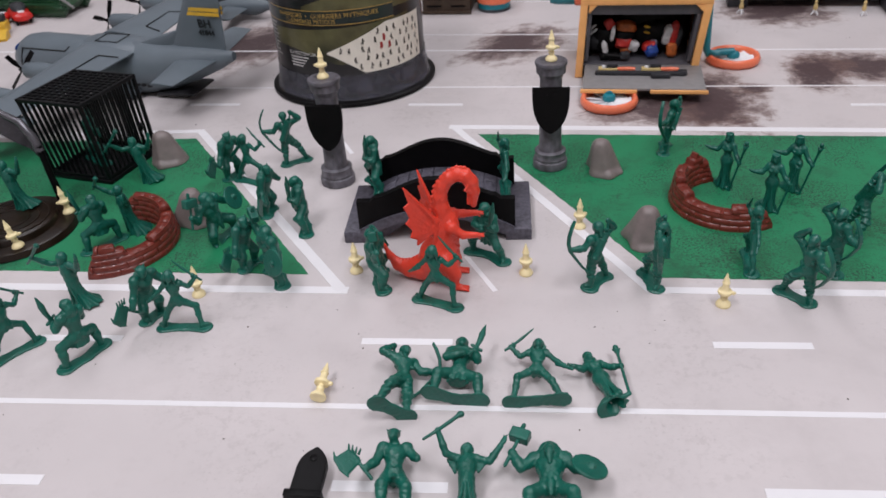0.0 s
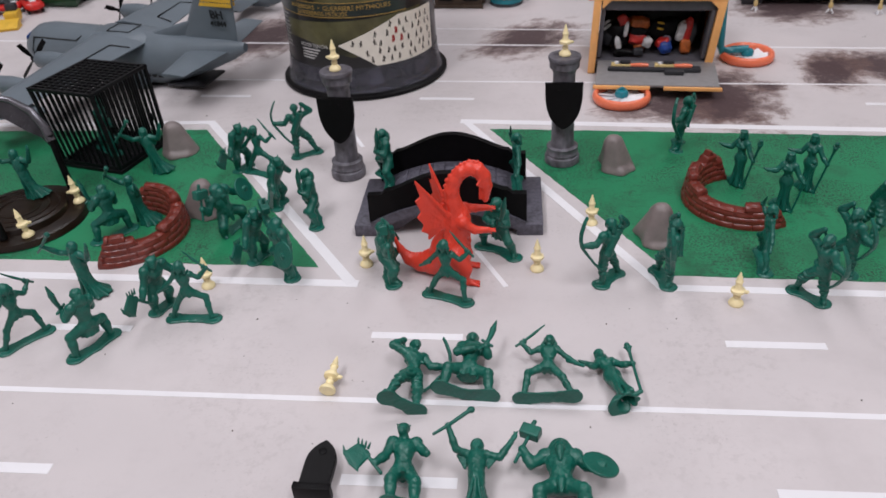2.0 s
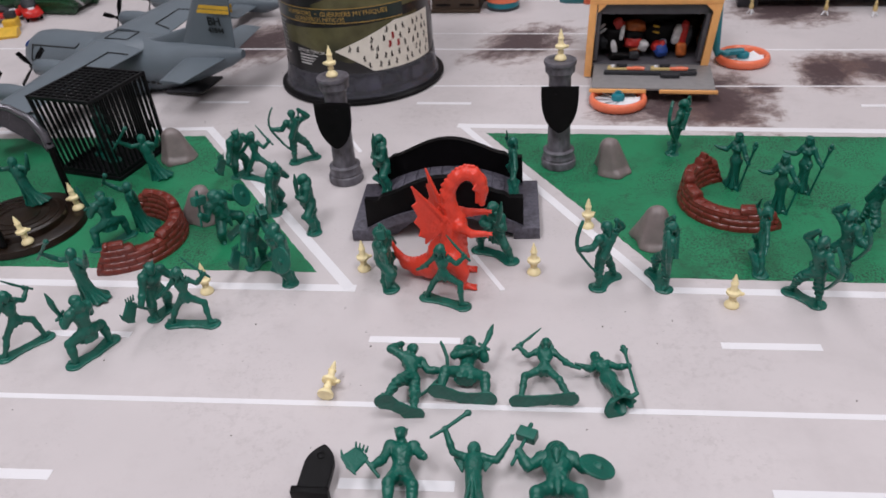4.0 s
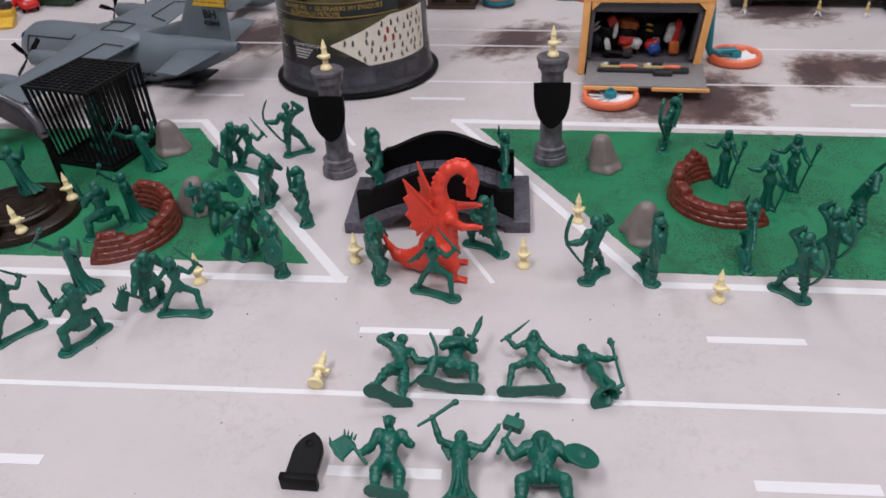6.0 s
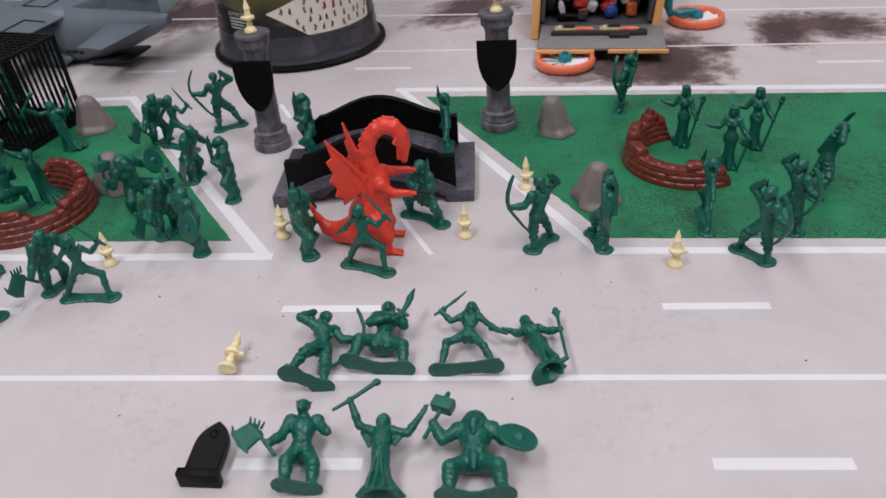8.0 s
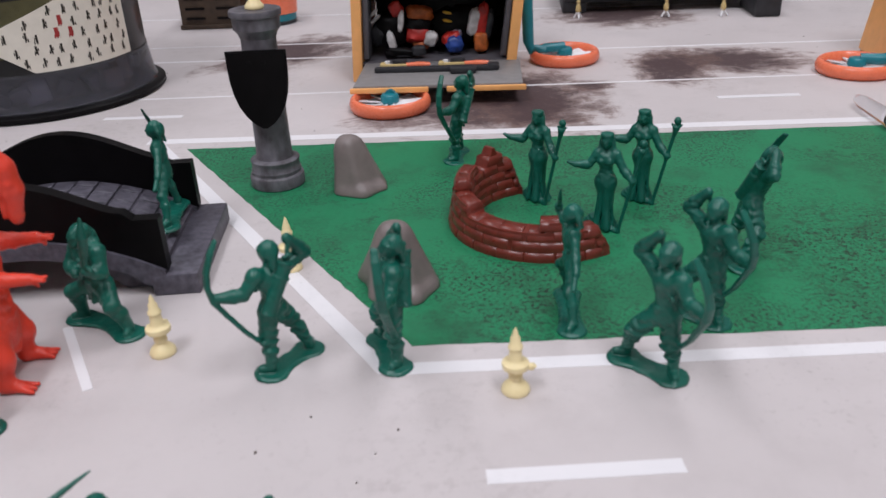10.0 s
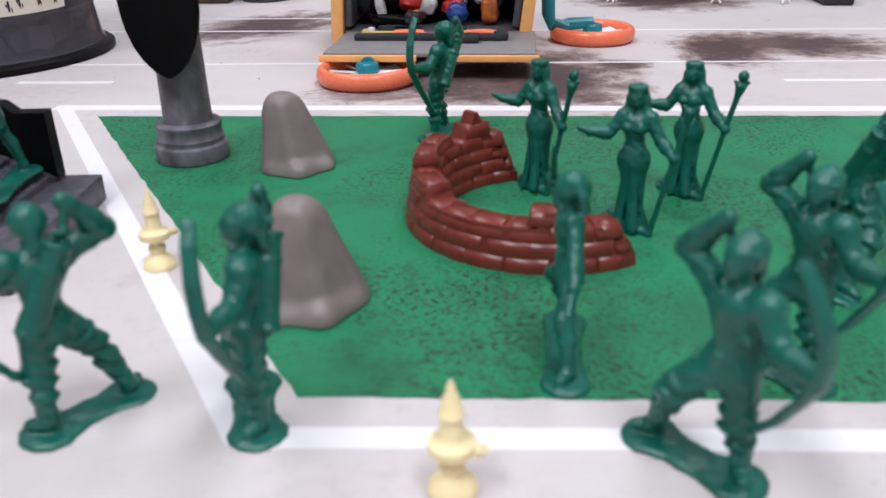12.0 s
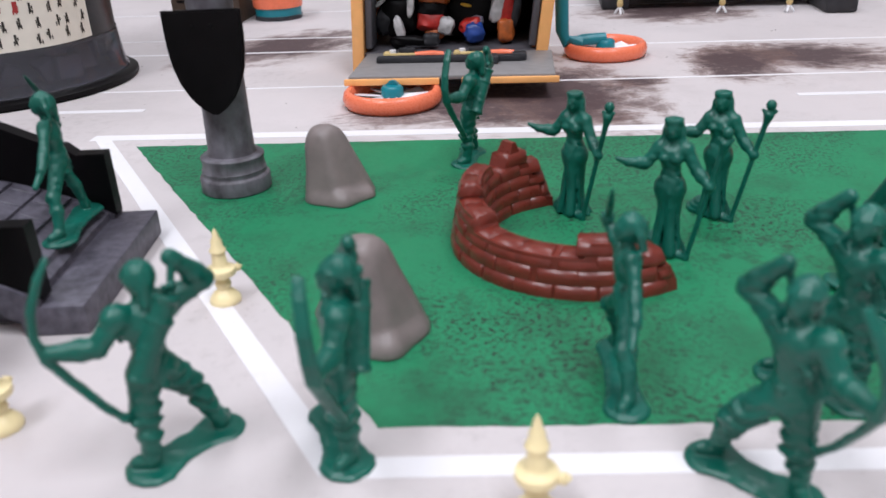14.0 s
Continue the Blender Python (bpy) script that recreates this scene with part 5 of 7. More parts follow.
# round the dragon and on the bridge
figure("troll", -0.0655, 0.4395, 99, lie=7, where=ON_MAT)
figure("swordsman", -0.0198, 0.4103, 162, where=ON_MAT)
figure("barbarian", 0.0165, 0.4737, -37, where=ON_MAT)
figure("barbarian", -0.0840, 0.5640, 290, 0.0172, where="on the bridge")
figure("swordsman", 0.0310, 0.5500, 278, 0.0172, where="on the bridge")
# round the right field
figure("archer", 0.0954, 0.4320, 220, lie=2, tip=-2.5, where=ON_MAT)
figure("archer", 0.1400, 0.4300, 274, lie=4.5, where=ON_MAT)
figure("swordsman", 0.2178, 0.4580, 267, where=ON_LAWN)
figure("archer", 0.2417, 0.4088, 301, where=ON_MAT)
figure("archer", 0.2715, 0.4435, 300, where=ON_LAWN)
figure("archer", 0.3050, 0.5020, 80, lie=-15, where=ON_LAWN)
figure("sorceress", 0.2250, 0.5825, -44, where=ON_LAWN)
figure("sorceress", 0.2525, 0.5400, -26, where=ON_LAWN)
figure("sorceress", 0.2810, 0.5730, -32, where=ON_LAWN)
figure("archer", 0.1825, 0.6535, 246, lie=8, where=ON_LAWN)
# between the left field and the bridge
figure("axeman", -0.2381, 0.6231, 50, where=ON_MAT)
figure("swordsman", -0.2151, 0.6098, 160, where=ON_MAT)
figure("archer", -0.1855, 0.6490, 202, where=ON_MAT)
figure("axeman", -0.1835, 0.5504, 72, where=ON_MAT)
figure("barbarian", -0.1453, 0.5254, 288, where=ON_MAT)
# the left field
figure("troll", -0.2115, 0.5090, 62, lie=6, tip=-12, where=ON_LAWN)
figure("axeman", -0.1786, 0.4645, 54, where=ON_LAWN)
figure("troll", -0.1510, 0.4470, 302, where=ON_LAWN)
figure("wizard", -0.3200, 0.6170, -8, tip=-10, where=ON_LAWN)
figure("wizard", -0.2975, 0.5230, -45, lie=-6, where=ON_LAWN)
figure("barbarian", -0.3160, 0.4995, 226, where=ON_LAWN)
figure("wizard", -0.4098, 0.5474, -12, 0.0125, tip=-10, where="on the brown base")
# in front of the left field
figure("wizard", -0.2965, 0.4130, -25, tip=-7, where=ON_MAT)
figure("swordsman", -0.3208, 0.3564, 237, where=ON_MAT)
figure("barbarian", -0.2670, 0.3512, 238, where=ON_MAT)
figure("axeman", -0.2346, 0.3972, 51, where=ON_MAT)
figure("swordsman", -0.2055, 0.3837, 185, where=ON_MAT)


# ---- the dragon ----
def dragon():
    c = Clay((-58, -30, -1), (46, 34, 100), 0.65)
    c.ball((-2, 0, 20), (11.5, 11, 15), 4)
    c.limb((-2, 0, 22), (2, 0, 45), 10.8, 8.0, 5)
    c.ball((3, 0, 47), (7.6, 7.8, 10.5), 4)
    neck = [(2, 0, 52), (-1, 0, 61), (-1.5, 0, 69), (1, 0, 77), (6, 0, 83), (12, 0, 85.5), (17.5, 0, 84), (21, 0, 79.5)]
    c.path(neck, [7.0, 5.5, 4.8, 4.5, 4.4, 4.4, 4.6, 4.9], 2)
    c.limb((21, 0, 79.5), (23, 0, 72.5), 5.0, 4.0, 1.5)
    c.limb((23, 0, 72.5), (22, 0, 62.5), 3.9, 2.4, 1.2)
    c.limb((20, 0, 71.5), (18.6, 0, 63.5), 2.2, 1.4, 0.7)
    for s in (-1, 1):
        c.ball((23.6, 3.5 * s, 75.5), (1.7, 1.3, 1.5), 0.6)
        c.limb((19.5, 3.2 * s, 82), (16.5, 5.0 * s, 86.5), 1.4, 0.5, 0.6)
        c.ball((23.6, 1.5 * s, 63), 1.0, 0.5)
        c.web((20, 3.7 * s, 80), (16.5, 6.5 * s, 76.5), (20, 3.7 * s, 73), 0.8, 0.6)
    ridge = [(-9.5, 55), (-7.2, 62), (-6.8, 69), (-4.4, 77), (0.6, 83.6), (6, 88.2), (11.6, 90.4), (17, 89.6), (21.6, 86.4)]
    for k in range(len(ridge) - 1):
        for u in (0.0, 0.5):
            x = ridge[k][0] + (ridge[k + 1][0] - ridge[k][0]) * u
            z = ridge[k][1] + (ridge[k + 1][1] - ridge[k][1]) * u
            c.ball((x, 0, z), (1.8, 1.2, 1.8), 0.6)
    tail = [(-9, 2, 16), (-18, 4.5, 10.5), (-28, 7.5, 8), (-37, 10.5, 9.5), (-43, 12.5, 16), (-47, 13.5, 26)]
    fat = [12.2, 9.2, 6.5, 4.3, 2.3, 0.7]
    c.ball((-8, 0, 23), (11.5, 11, 13.5), 4)
    c.path(tail, fat, 3)
    for k in range(17):
        u = 0.1 + 4.7 * k / 16
        i = min(4, int(u))
        w = u - i
        p = [tail[i][j] + (tail[i + 1][j] - tail[i][j]) * w for j in range(3)]
        r = fat[i] * (1 - w) + fat[i + 1] * w
        out = -0.5 if i > 3 else 0.0
        base = (p[0] + out * r, p[1], p[2] + r * (1 + 0.5 * out) - 0.6)
        c.limb(base, (base[0] - 1.4, base[1], base[2] + 2.9 - 0.08 * k), 1.7, 0.45, 0.4)
    for s in (-1, 1):
        c.limb((0, 8 * s, 22), (6, 10.5 * s, 13), 7.8, 5.2, 3)
        c.limb((6, 10.5 * s, 13), (5, 11 * s, 4), 4.6, 3.5, 1.5)
        c.limb((5, 11 * s, 3), (11, 11.5 * s, 2), 3.2, 2.3, 1.5)
        for d in (-1, 0, 1):
            c.limb((10, 11.5 * s + 1.2 * d, 2.2), (16, 12 * s + 2.8 * d, 1.2), 1.6, 0.8, 0.5)
        lift = 3.5 * s
        c.ball((6, 7.5 * s, 50 + lift * 0.4), 4.6, 2)
        e = (14, 9 * s, 47 + lift)
        h = (23.5, 7.5 * s, 47 + lift * 1.3)
        c.limb((6, 7.5 * s, 50 + lift * 0.4), e, 3.6, 2.9, 1.5)
        c.limb(e, h, 2.8, 2.1, 1.0)
        for d in (-1, 0, 1):
            c.limb(h, (h[0] + 5.0, h[1] + 1.7 * d, h[2] - 0.8 + 0.6 * abs(d)), 1.4, 0.7, 0.4)
        c.limb(h, (h[0] + 2.4, h[1], h[2] - 2.8), 1.2, 0.7, 0.4)
        # wings: fingers from the shoulder with scalloped webs between
        far = 8 if s > 0 else 0
        hub = (-6, 5.5 * s, 46)
        pts = [(-25 + far, 13 * s, 83), (-25.5 + far, 15 * s, 70), (-25 + far, 16 * s, 58), (-22.5 + far, 16 * s, 47.5), (-18.5 + far, 14 * s, 40)]
        c.limb((-5, 5 * s, 53), pts[0], 2.1, 0.8, 0.7)
        for p in pts[1:]:
            c.limb(hub, p, 1.3, 0.5, 0.4)
        for a, b in zip(pts, pts[1:]):
            mid = tuple((a[j] + b[j]) / 2 * 0.84 + hub[j] * 0.16 for j in range(3))
            c.web(hub, a, mid, 0.65, 0.3)
            c.web(hub, mid, b, 0.65, 0.3)
        c.web((-5, 5 * s, 53), pts[0], hub, 0.65, 0.3)
        c.limb((-5, 5 * s, 53), (-7, 6 * s, 36), 2.4, 2.0, 1)
    for k in range(9):
        c.disc((5.6 + 1.5 * math.sin(k / 8 * 3.1), 0, 16 + 4.6 * k), 6.2, 0.9, 1.0, (0, 60, 0))
    c.rough((0, 0, 46), (36, 20, 60), 0.48, 1.7)
    return c.mesh("toy_dragon", M_RED)


DRAGON = new("toy_dragon", dragon())
DRAGON.matrix_world = sized(pose(-0.0140, 0.4396, 0, 0, 0, 2), 1.03) @ Matrix.Diagonal((1.0, 1.0, 1.055, 1.0))
tagged(DRAGON, "bright red plastic toy dragon rearing up with wings", "toy dragon")


# ---- cage, brown base with arch ----
def cage(m):
    """A square cage of thin bars with a latticed roof, in metres; origin at its base centre."""
    t = thing("toy_cage", m, "black plastic cage with thin bars and lattice roof", "toy cage")
    h, w, d = 0.085, 0.0345, 0.0365
    part("floor_plate", box((0, 0, 0.0022), (2 * w + 0.006, 2 * d + 0.006, 0.0044), 0.0008), M_CAGE, t)
    for sx in (-1, 1):
        for sy in (-1, 1):
            part("corner_post", box((sx * w, sy * d, h / 2), (0.0032, 0.0032, h), 0.0004), M_CAGE, t)
    for s in (-1, 1):
        part("top_rail", box((0, s * d, h), (2 * w + 0.004, 0.0032, 0.0034), 0.0004), M_CAGE, t)
        part("top_rail", box((s * w, 0, h), (0.0032, 2 * d + 0.004, 0.0034), 0.0004), M_CAGE, t)
        part("base_rail", box((0, s * d, 0.006), (2 * w + 0.003, 0.003, 0.004), 0.0004), M_CAGE, t)
        part("base_rail", box((s * w, 0, 0.006), (0.003, 2 * d + 0.003, 0.004), 0.0004), M_CAGE, t)
        for k in range(1, 10):
            x = -w + 2 * w * k / 10
            part("bar", tube([(x, s * d, 0.004), (x, s * d, h)], 0.00125, 6), M_CAGE, t)
        for k in range(1, 12):
            y = -d + 2 * d * k / 12
            part("bar", tube([(s * w, y, 0.004), (s * w, y, h)], 0.00125, 6), M_CAGE, t)
    for k in range(1, 9):
        x = -w + 2 * w * k / 9
        part("roof_bar", box((x, 0, h), (0.0017, 2 * d, 0.0022)), M_CAGE, t)
    for k in range(1, 12):
        y = -d + 2 * d * k / 12
        part("roof_bar", box((0, y, h + 0.0006), (2 * w, 0.0019, 0.0018)), M_CAGE, t)
    for piece in t.children:
        for v in piece.data.vertices:
            u = v.co.z / h
            v.co.x = v.co.x * (1.0 + 0.07 * u) - 0.0042 * u
            v.co.y = v.co.y * (1.0 + 0.07 * u) - 0.0053 * u
    part("latch", tube([(w + 0.002, d * 0.55, 0.040), (w + 0.0045, d * 0.55, 0.036), (w + 0.002, d * 0.55, 0.032)], 0.0018, 8), M_CAGE, t)
    return t


cage(sized(pose(-0.3825, 0.6600, 0, 0, 0, -16), 1.0))
figure("barbarian", -0.3904, 0.6581, 140, 0.0045, where="inside the cage")


def gate_base(m):
    t = thing("gate_stand", m, "dark brown stepped oval base with black posts", "toy stand")
    part("lower_step", lathe([(0.054, 0), (0.0555, 0.001), (0.0535, 0.0058), (0.0515, 0.0066), (0.001, 0.0066)], 64), M_BROWN, t)
    part("upper_step", lathe([(0.0395, 0.0064), (0.0385, 0.0115), (0.0370, 0.0124), (0.001, 0.0124)], 64), M_BROWN, t)
    for k in range(3):
        part("groove_ring", lathe([(0.034 - 0.008 * k, 0.0122), (0.0336 - 0.008 * k, 0.0132), (0.0326 - 0.008 * k, 0.0132), (0.0322 - 0.008 * k, 0.0122)], 48, caps=False), M_BROWN, t)
    for s in (-1, 1):
        part("post", tube([(0.017 + 0.009 * s, 0.043 * s, 0.008), (0.015 + 0.009 * s, 0.043 * s, 0.03), (0.013 + 0.009 * s, 0.043 * s, 0.062)], [0.0036, 0.0032, 0.0030], 10), M_BLACK, t, "black post")
    # scalloped silver wing over the posts
    outer = [(0.022, 0.043, 0.056), (0.018, 0.046, 0.068), (0.008, 0.049, 0.082), (-0.008, 0.050, 0.092), (-0.03, 0.048, 0.098), (-0.05, 0.046, 0.099)]
    bm = bmesh.new()
    rows = []
    for i, (x, y, z) in enumerate(outer):
        u = i / 5
        w = 0.004 + 0.020 * math.sin(min(1, u * 1.4) * math.pi * 0.6)
        w *= 1 - 0.35 * abs(math.sin(u * 9))
        rows.append([bm.verts.new((x, y, z)), bm.verts.new((x - w * 0.5, y - 0.002, z - w))])
    for p, q in zip(rows, rows[1:]):
        bm.faces.new((p[0], p[1], q[1], q[0]))
    bmesh.ops.solidify(bm, geom=bm.faces[:], thickness=0.002)
    part("silver_wing", bm, M_SILVER, t, "scalloped silver wing")
    part("silver_rib", tube(outer, [0.0045, 0.0042, 0.0036, 0.003, 0.0026, 0.002], 10), M_SILVER, t, "silver rib")
    return t


gate_base(sized(pose(-0.4144, 0.5266, 0, 0, 0, 0), 1.03))
tagged(copy_thing(TORCH, pose(-0.3880, 0.4895, 0.0070, 0, -8, 20)), "small cream plastic candlestick piece on the brown base")
tagged(copy_thing(TORCH, pose(-0.3696, 0.5476, 0.0070, 0, 5, 200)), "small cream plastic candlestick piece on the brown base")


# ---- the grey transport plane ----
def loft(sections, steps=28):
    """A hull through sections (x, y, z, half width, half height)."""
    bm = bmesh.new()
    rings = []
    for x, y, z, w, h in sections:
        rings.append([bm.verts.new((x, y + w * math.cos(2 * math.pi * k / steps), z + h * math.sin(2 * math.pi * k / steps))) for k in range(steps)])
    for a, b in zip(rings, rings[1:]):
        for k in range(steps):
            bm.faces.new((a[k], a[(k + 1) % steps], b[(k + 1) % steps], b[k]))
    bm.faces.new(rings[0])
    bm.faces.new(list(reversed(rings[-1])))
    bmesh.ops.recalc_face_normals(bm, faces=bm.faces[:])
    return bm


def foil(root_le, root_te, tip_le, tip_te, thick, upright=False):
    """A wing panel between a root and a tip chord, with a rounded section."""
    bm = bmesh.new()
    rings = []
    for i in range(9):
        u = i / 8
        le, te = Vector(root_le).lerp(Vector(tip_le), u), Vector(root_te).lerp(Vector(tip_te), u)
        n = Vector((0, 1, 0)) if upright else Vector((0, 0, 1))
        th = thick * (1 - 0.45 * u)
        prof = [(0, 0), (0.05, 0.62), (0.2, 1), (0.45, 0.95), (0.75, 0.55), (1, 0.12), (1, -0.12), (0.75, -0.45), (0.45, -0.7), (0.2, -0.75), (0.05, -0.5)]
        rings.append([bm.verts.new(le.lerp(te, c) + n * th * v * 0.5) for c, v in prof])
    k = len(rings[0])
    for a, b in zip(rings, rings[1:]):
        for j in range(k):
            bm.faces.new((a[j], a[(j + 1) % k], b[(j + 1) % k], b[j]))
    bm.faces.new(rings[0])
    bm.faces.new(list(reversed(rings[-1])))
    bmesh.ops.recalc_face_normals(bm, faces=bm.faces[:])
    return bm


def flat_text(words, size, m, mat, parent, name="lettering"):
    cu = bpy.data.curves.new("lettering", "FONT")
    cu.body, cu.size, cu.align_x, cu.resolution_u, cu.extrude = words, size, "CENTER", 2, 0.0001
    cu.offset = 0.0003
    tmp = bpy.data.objects.new("lettering", cu)
    scene.collection.objects.link(tmp)
    bpy.context.view_layer.update()
    me = bpy.data.meshes.new_from_object(tmp.evaluated_get(bpy.context.evaluated_depsgraph_get()))
    bpy.data.objects.remove(tmp)
    me.transform(m)
    me.materials.append(mat)
    ob = new(name, me)
    ob.parent = parent
    return ob


def plane(m):
    t = thing("toy_plane", m, "grey plastic four-engine transport plane toy", "toy plane")
    hull = [(0.1665, 0, 0.028, 0.004, 0.004), (0.164, 0, 0.029, 0.014, 0.015), (0.157, 0, 0.031, 0.022, 0.023), (0.143, 0, 0.0325, 0.028, 0.0295), (0.125, 0, 0.033, 0.0305, 0.032), (0.05, 0, 0.033, 0.031, 0.032), (-0.04, 0, 0.033, 0.031, 0.032), (-0.075, 0, 0.037, 0.027, 0.028), (-0.115, 0, 0.045, 0.019, 0.021), (-0.15, 0, 0.052, 0.010, 0.012), (-0.168, 0, 0.056, 0.0045, 0.005)]
    body = part("fuselage", loft(hull), M_PLANE, t)
    part("cockpit_window", loft([(0.1615, 0.002, 0.043, 0.011, 0.004), (0.153, 0.002, 0.051, 0.017, 0.004)], 12), M_TOYBLUE, body, "blue cockpit window")
    # panel lines of the cargo hatch and roof
    for s in (-1, 1):
        part("panel_line", tube([(0.135, s * 0.0228, 0.0545), (0.065, s * 0.0228, 0.0550), (0.060, s * 0.018, 0.0595)], 0.0009, 6), M_LINE, body)
        part("panel_line", tube([(0.135, s * 0.0228, 0.0545), (0.138, s * 0.0292, 0.038), (0.134, s * 0.0298, 0.024), (0.085, s * 0.0302, 0.024)], 0.0008, 6), M_LINE, body)
    part("wing_root", loft([(0.052, 0, 0.054, 0.006, 0.003), (0.042, 0, 0.057, 0.026, 0.0085), (0.0, 0, 0.058, 0.029, 0.0095), (-0.035, 0, 0.056, 0.024, 0.008), (-0.055, 0, 0.052, 0.006, 0.003)]), M_PLANE, t)
    part("roof_panel_line", tube([(0.022, -0.012, 0.0668), (0.022, 0.012, 0.0668), (-0.012, 0.012, 0.0672), (-0.012, -0.012, 0.0672), (0.022, -0.012, 0.0668)], 0.0006, 6), M_LINE, t)
    for s in (-1, 1):
        w = part("wing", foil((0.040, s * 0.020, 0.061), (-0.040, s * 0.020, 0.059), (0.020, s * 0.225, 0.063), (-0.024, s * 0.225, 0.062), 0.011), M_PLANE, t)
        part("flap_line", tube([(-0.010, s * 0.045, 0.0648), (-0.008, s * 0.095, 0.0645), (-0.034, s * 0.105, 0.0618)], 0.0007, 6), M_LINE, w)
        part("flap_line", tube([(-0.010, s * 0.045, 0.0648), (-0.034, s * 0.04, 0.0618)], 0.0007, 6), M_LINE, w)
        for y in (0.078, 0.145):
            e = part("engine", loft([(0.078, s * y, 0.054, 0.004, 0.004), (0.072, s * y, 0.054, 0.009, 0.0095), (0.05, s * y, 0.054, 0.0105, 0.011), (0.01, s * y, 0.055, 0.008, 0.008), (-0.012, s * y, 0.057, 0.003, 0.003)], 20), M_PLANE, t)
            part("spinner", loft([(0.077, s * y, 0.054, 0.004, 0.004), (0.084, s * y, 0.054, 0.0025, 0.0025), (0.087, s * y, 0.054, 0.0006, 0.0006)], 14), M_BLACK, e, "black spinner")
            for k in range(4):
                a = math.pi / 4 + k * math.pi / 2 + 0.25 * s
                mm = Matrix.Translation((0.081, s * y, 0.054)) @ Matrix.Rotation(a, 4, "X")
                part("blade", prism([(-0.0009, 0.003), (-0.0030, 0.014), (-0.0028, 0.026), (0.0026, 0.027), (0.0030, 0.014), (0.0009, 0.003)], 0.0012, mm @ Matrix.Rotation(radians(62), 4, "Z")), M_BLACK, e, "black propeller blade")
        part("tank", loft([(0.060, s * 0.185, 0.050, 0.001, 0.001), (0.052, s * 0.185, 0.050, 0.007, 0.007), (0.0, s * 0.185, 0.050, 0.0095, 0.0095), (-0.03, s * 0.185, 0.052, 0.005, 0.005), (-0.042, s * 0.185, 0.053, 0.001, 0.001)], 18), M_PLANE, t)
        part("tailplane", foil((-0.092, s * 0.010, 0.050), (-0.150, s * 0.006, 0.053), (-0.108, s * 0.082, 0.053), (-0.140, s * 0.082, 0.054), 0.007), M_PLANE, t)
        part("wheel_fairing", loft([(0.035, s * 0.029, 0.012, 0.002, 0.002), (0.022, s * 0.030, 0.012, 0.008, 0.010), (-0.025, s * 0.030, 0.012, 0.008, 0.010), (-0.04, s * 0.029, 0.014, 0.002, 0.002)], 16), M_PLANE, t)
    fin = part("fin", foil((-0.080, 0, 0.058), (-0.158, 0, 0.056), (-0.130, 0, 0.142), (-0.168, 0, 0.142), 0.010, True), M_PLANE, t)
    part("fin_root", foil((-0.015, 0, 0.0585), (-0.105, 0, 0.052), (-0.092, 0, 0.082), (-0.115, 0, 0.082), 0.010, True), M_PLANE, t)
    for s in (-1, 1):
        z = 0.1035
        for dz in (0, 0.0052):
            outline = [(-0.1195 - 0.595 * (dz), z + dz), (-0.1638 - 0.119 * dz, z + dz), (-0.1644 - 0.119 * dz, z + dz + 0.0042), (-0.1220 - 0.595 * dz, z + dz + 0.0042)]
            part("band", prism(outline, 0.0004, Matrix.Translation((0, s * 0.0036, 0))), M_YELLOW, fin, "yellow band")
        rot = Matrix.Rotation(math.pi if s > 0 else 0, 4, "Z") @ Matrix.Rotation(radians(90), 4, "X")
        for words, size, zz in (("BH", 0.0140, 0.0905), ("41844", 0.0086, 0.0815)):
            for k in range(2):
                flat_text(words, size, Matrix.Translation((-0.1425 + 0.0004 * k, s * 0.0056, zz)) @ rot, M_LINE, fin)
        for k in range(3):
            part("side_mark", prism([(-0.036 - 0.009 * k, 0.020), (-0.043 - 0.009 * k, 0.021), (-0.043 - 0.009 * k, 0.0245), (-0.036 - 0.009 * k, 0.0235)], 0.0005, Matrix.Translation((0, s * 0.0292, 0))), M_LINE, body)
    star = []
    for k in range(11):
        a = math.pi / 2 + k * math.pi / 5
        rr = 0.0075 if k % 2 == 0 else 0.0034
        star.append((-0.052 + rr * math.cos(a), -0.0312, 0.030 + rr * math.sin(a)))
    part("star_mark", tube([(x, y + 0.003 * (0.030 - z) / 0.0075 if z < 0.030 else y, z) for x, y, z in star], 0.0006, 6), M_LINE, body, "dark outlined star mark")
    for s in (-1, 1):
        part("star_bar", tube([(-0.052 + s * 0.007, -0.0305, 0.0315), (-0.052 + s * 0.016, -0.0295, 0.0325), (-0.052 + s * 0.016, -0.0295, 0.0275), (-0.052 + s * 0.0055, -0.0305, 0.0265)], 0.0006, 6), M_LINE, body)
    part("ramp", box((-0.085, 0, 0.0035), (0.055, 0.044, 0.003), 0.0006, pose(0, 0, 0, 0, 4, 0)), M_DARKGREY, t, "dark lowered loading ramp")
    return t


plane(pose(-0.4415, 0.8742, -0.001, -4.0, 0, 162.5))


